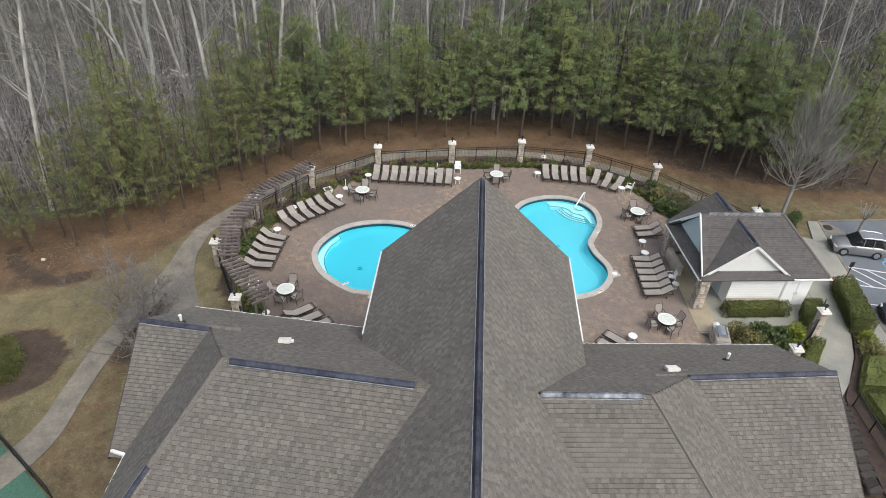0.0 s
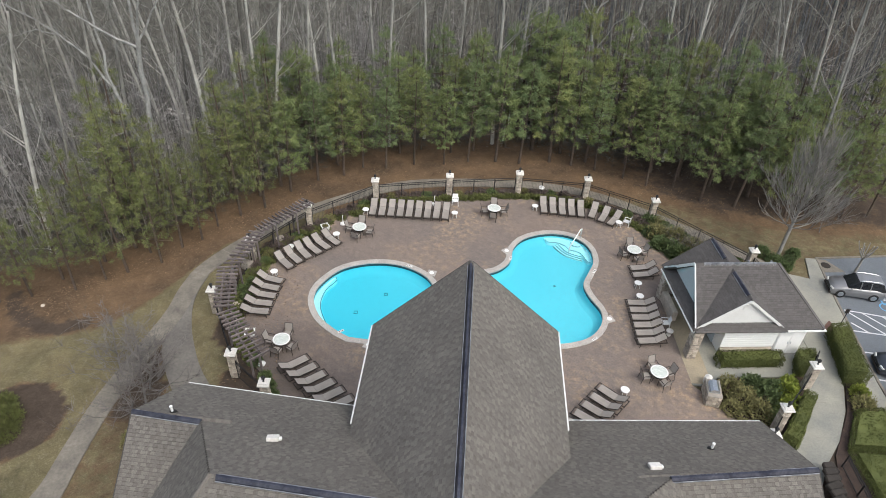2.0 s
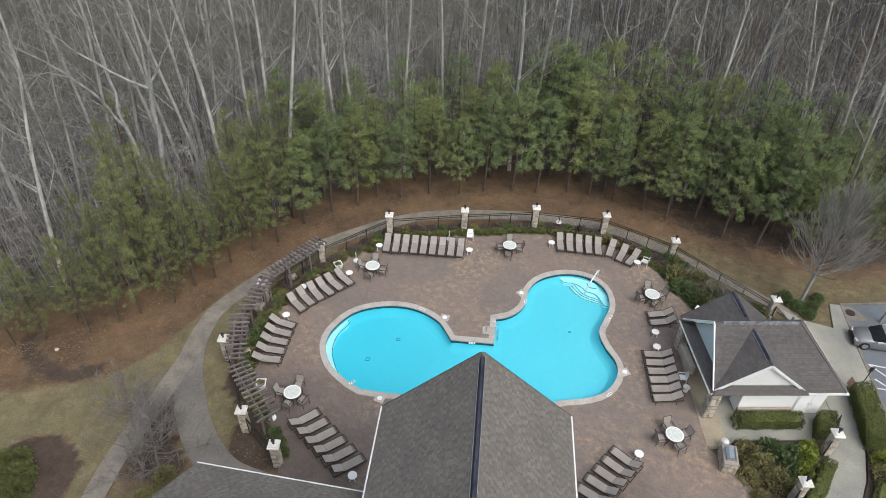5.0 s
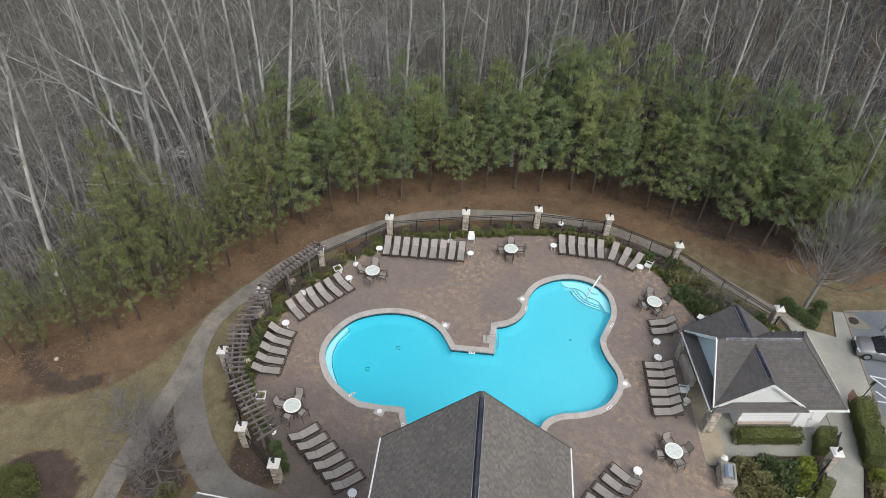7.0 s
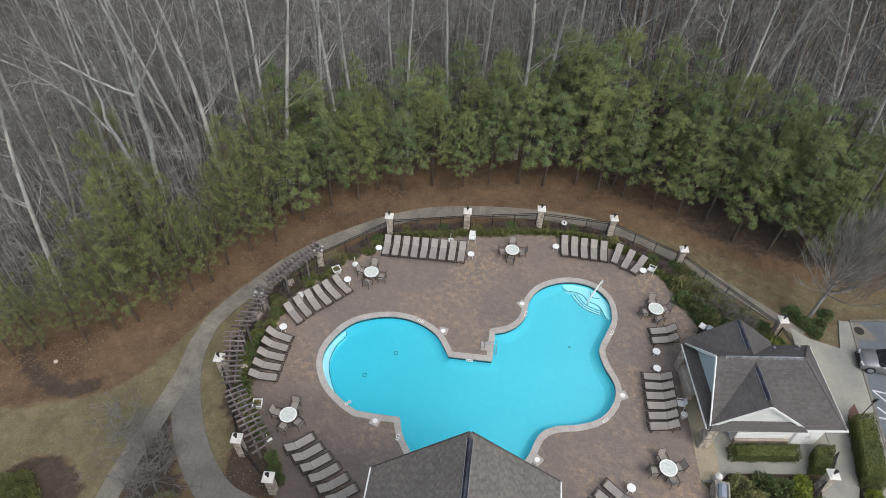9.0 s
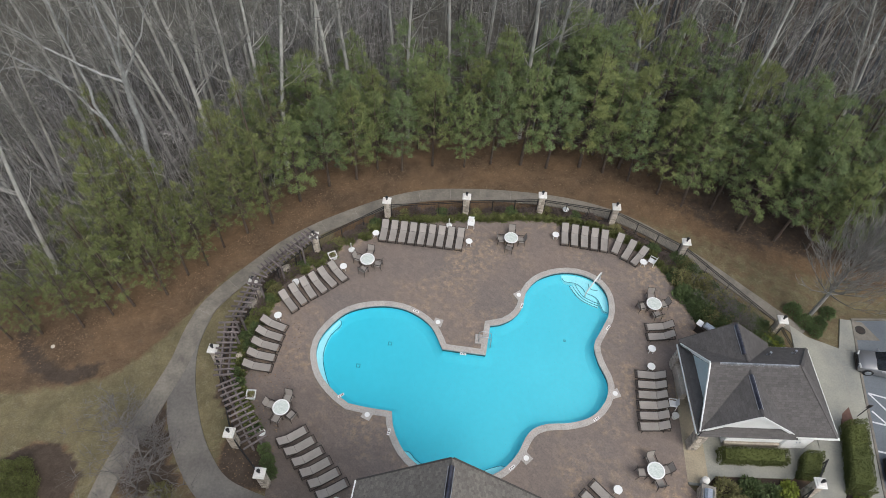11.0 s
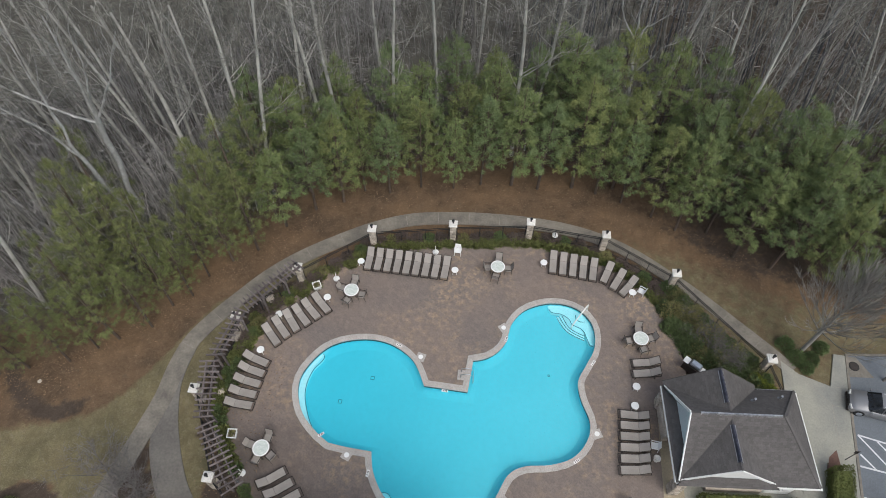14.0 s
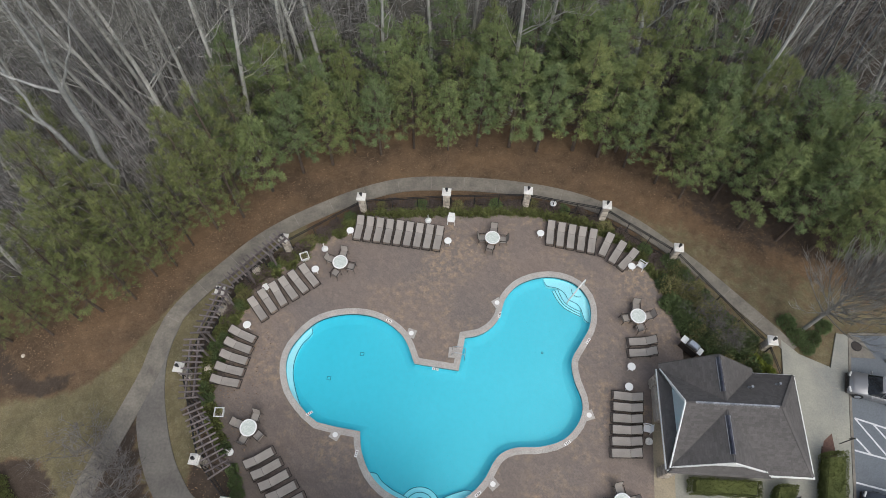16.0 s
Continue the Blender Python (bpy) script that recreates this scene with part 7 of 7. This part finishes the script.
for k in range(2100):
    x = rng.uniform(-52, -6) if k % 7 < 5 else rng.uniform(-6, 62)
    y = fringe_y(max(-59, min(59, x))) + (rng.uniform(8, 30) if k % 4 or x > -13 else rng.uniform(5, 10))
    q, h = Vector((x, y, -0.2)), rng.uniform(2.5, 11 if x < -8 else 8)
    mid = q + Vector((rng.gauss(0, 0.3), rng.gauss(0, 0.3), h * 0.5))
    tip = mid + Vector((rng.gauss(0, 0.5), rng.gauss(0, 0.5), h * 0.5))
    web.tube([q, mid, tip], [0.045, 0.032, 0.01], 3, False)
    for _ in range(15):
        b = q.lerp(mid, rng.uniform(0.2, 1.0)) if rng.random() < 0.5 else mid.lerp(tip, rng.random())
        ribbon(web, b, Vector((rng.gauss(0, 1), rng.gauss(0, 1), rng.uniform(-0.1, 0.9))).normalized(), rng.uniform(0.8, 2.6), 0.019, rng, 0.7)
single("understory_thicket", web, web_mat, "pale crooked leafless understory branches", "saplings", kind="stuff")
single("sapling_thicket", saplings, brush_mat, "dense thin grey saplings between the trunks", "saplings", kind="stuff")
single("undergrowth", g, brush_mat, "brown leafless brush on the forest floor", "undergrowth", kind="stuff")


def fan_tree(x, y):
    """A leafless shade tree: one bare stem and a fan of fine rising branches."""
    rng = random.Random(5)
    t = thing("ornamental_tree", "leafless fan-shaped shade tree with fine grey-tan branches", "bare tree")
    wood, fine = Geo(), Geo()
    spine = [Vector(q) for q in ((0, 0, 0), (0.05, 0.05, 2.2), (0.15, 0.1, 3.3), (0.15, 0.15, 4.7), (0.25, 0.2, 6.8))]
    wood.tube(spine, [0.18, 0.15, 0.1, 0.055, 0.012], 8, False)

    def fork_out(q, d, length, r, level):
        pts, rad = [q], [r]
        for i in range(4):
            d = (d + Vector((rng.gauss(0, 0.05), rng.gauss(0, 0.05), 0.06))).normalized()
            pts.append(pts[-1] + d * length / 4)
            rad.append(r * (1 - 0.6 * (i + 1) / 4))
        wood.tube(pts, rad, 4, False)
        for i in range(4):
            f = rng.uniform(0.25, 1.0)
            j = min(3, int(f * 4))
            p0 = pts[j].lerp(pts[j + 1], f * 4 - j)
            w = d + Vector((rng.gauss(0, 0.28), rng.gauss(0, 0.28), rng.gauss(0.05, 0.22)))
            w = Vector((w.x, w.y, max(0.05, w.z))).normalized()
            if level == 2:
                ribbon(fine, p0, w, rng.uniform(0.5, 1.1), 0.013, rng, 0.15)
            else:
                fork_out(p0, w, length * rng.uniform(0.5, 0.75), max(0.009, rad[j] * 0.55), level + 1)

    for i in range(46):
        f = i / 45
        k = 1.0 + 2.7 * f
        q = spine[int(k)].lerp(spine[int(k) + 1], k - int(k))
        a = i * 2.4 + rng.uniform(-0.4, 0.4)
        tilt = radians(76 - 54 * f + rng.uniform(-9, 9))
        d = Vector((math.cos(a) * math.sin(tilt), math.sin(a) * math.sin(tilt), math.cos(tilt)))
        fork_out(q, d, (2.9 - 1.1 * f) * rng.uniform(0.75, 1.1), 0.05 - 0.025 * f, 0)
    part("trunk", wood, tan_twig_mat, t, "smooth grey stem and boughs")
    part("twig_crown", fine, tan_twig_mat, t, "fine grey-tan twigs")
    t.matrix_basis = pose(x, y, -0.12)
    t.scale = (0.85, 0.85, 1.25)


fan_tree(26.85, 37.6)


def pollard(x, y):
    """A hard-pruned small tree: a short stem and knobbly upswept stubs."""
    rng = random.Random(12)
    t = thing("pruned_myrtle", "hard-pruned leafless crepe myrtle with pale knobbly stubs", "small tree", m=pose(x, y, -0.1))
    part("trunk", Geo().tube([(0, 0, 0), (0.05, 0, 0.8), (0.1, 0.05, 1.5)], [0.11, 0.09, 0.08], 7), tan_twig_mat, t)
    for k in range(11):
        a = 2.4 * k + rng.uniform(-0.3, 0.3)
        out = Vector((math.cos(a), math.sin(a), 0)) * rng.uniform(0.25, 0.75)
        q = Vector((0.1, 0.05, 1.4))
        tip = q + out + Vector((0, 0, rng.uniform(0.9, 1.4)))
        part("stub", Geo().tube([q, q.lerp(tip, 0.5) + out * 0.15, tip - Vector((0, 0, 0.08)), tip], [0.05, 0.038, 0.035, 0.055], 5), tan_twig_mat, t)


pollard(32.1, 35.9)
shrub_first = bare_tree(9, 4.2, "bare_sapling", "small leafless sapling with crooked grey twigs", "bare saplings", sapling_mat, 0.6, 0.045, 0.1, 12, 3, 3, 0.6, 0.007, 1.7, 0.15, sapling_mat)
spots = [(-16.7, 22.6, 1.4), (-16.2, 21.0, 1.75), (-16.9, 20.2, 1.4), (-17.0, 23.6, 1.0), (-18.6, 23.4, 1.5), (31.8, 41.2, 1.0), (20.6, 37.0, 0.55), (21.6, 36.0, 0.6), (19.9, 38.3, 0.55), (20.9, 35.9, 0.5), (19.2, 37.8, 0.6), (20.2, 36.6, 0.65), (21.2, 36.4, 0.6), (22.0, 35.6, 0.55), (19.0, 39.4, 0.55), (20.4, 37.6, 0.6)]
shrub_first.matrix_basis = pose(*spots[0][:2], -0.1)
shrub_first.scale = [spots[0][2]] * 3
for x, y, s in spots[1:]:
    t = copy_thing(shrub_first, pose(x, y, -0.1, 0, 0, random.uniform(0, 360)))
    t.scale = [s] * 3
for x, y, s in ((-15.6, 20.4, 0.8), (-16.2, 19.0, 0.8)):
    olive(x, y, s, 1.0)
for i, (x, y) in enumerate(curve_through([(-12.55, 34.6), (-13.3, 32.2), (-13.55, 29.9), (-12.95, 27.9), (-11.95, 26.1), (-10.9, 24.9)], (), 0.62, False)):
    (grassy if i % 5 else green)(x + random.uniform(-0.12, 0.12), y, random.uniform(0.75, 1.0) if i % 5 else 0.6)

# dry leaves on the straw, the lawn and by the deck's edge
rng = random.Random(8)
litter = Geo()
for k in range(5200):
    if rng.random() < 0.85:
        x = rng.uniform(-34, -11) if k % 2 else rng.uniform(-34, 30)
        y = fringe_y(x) - abs(rng.gauss(0, 1.6)) + 0.8
        z = -0.08
    else:
        x, y = rng.uniform(-13.5, -9.5), rng.uniform(20, 33)
        z = 0.012 if inside((x, y), deck_line) else -0.08
    a, size = rng.uniform(0, 6.28), rng.uniform(0.03, 0.06)
    litter.add([(x + size * math.cos(a + q), y + size * math.sin(a + q) * 0.6, z + rng.uniform(0, 0.04)) for q in (0, 1.6, 3.1, 4.7)], [(0, 1, 2, 3)])
single("fallen_leaves", litter, dry_leaf_mat, "scattered dry tan leaves on the ground", "fallen leaves", kind="stuff")

# ---- pieces: coping stones and the nearest shingles ----
for a, b in zip(coping_cuts, coping_cuts[1:]):
    idx = [i % len(water_line) for i in range(a, b + 1)]
    top = [inner[i] for i in idx] + [outer[i] for i in (idx[-1], idx[0])]
    cx, cy = sum(q[0] for q in top) / len(top), sum(q[1] for q in top) / len(top)
    top = [(cx + (x - cx) * 0.988, cy + (y - cy) * 0.988) for x, y in top]
    g = Geo().prism([(x - cx, y - cy) for x, y in top], -0.05, 0.055)
    part("coping_stone", g, coping_mat, pool, m=pose(cx, cy, 0))
for r, slab in NEAR_SHINGLES:
    g = Geo()
    c = (r[0] + r[2]) / 2
    g.add([q - c for q in r], [(0, 1, 2, 3), (4, 5, 1, 0)])
    part("shingle", g, near_shingle_mat, slab, m=Matrix.Translation(c))
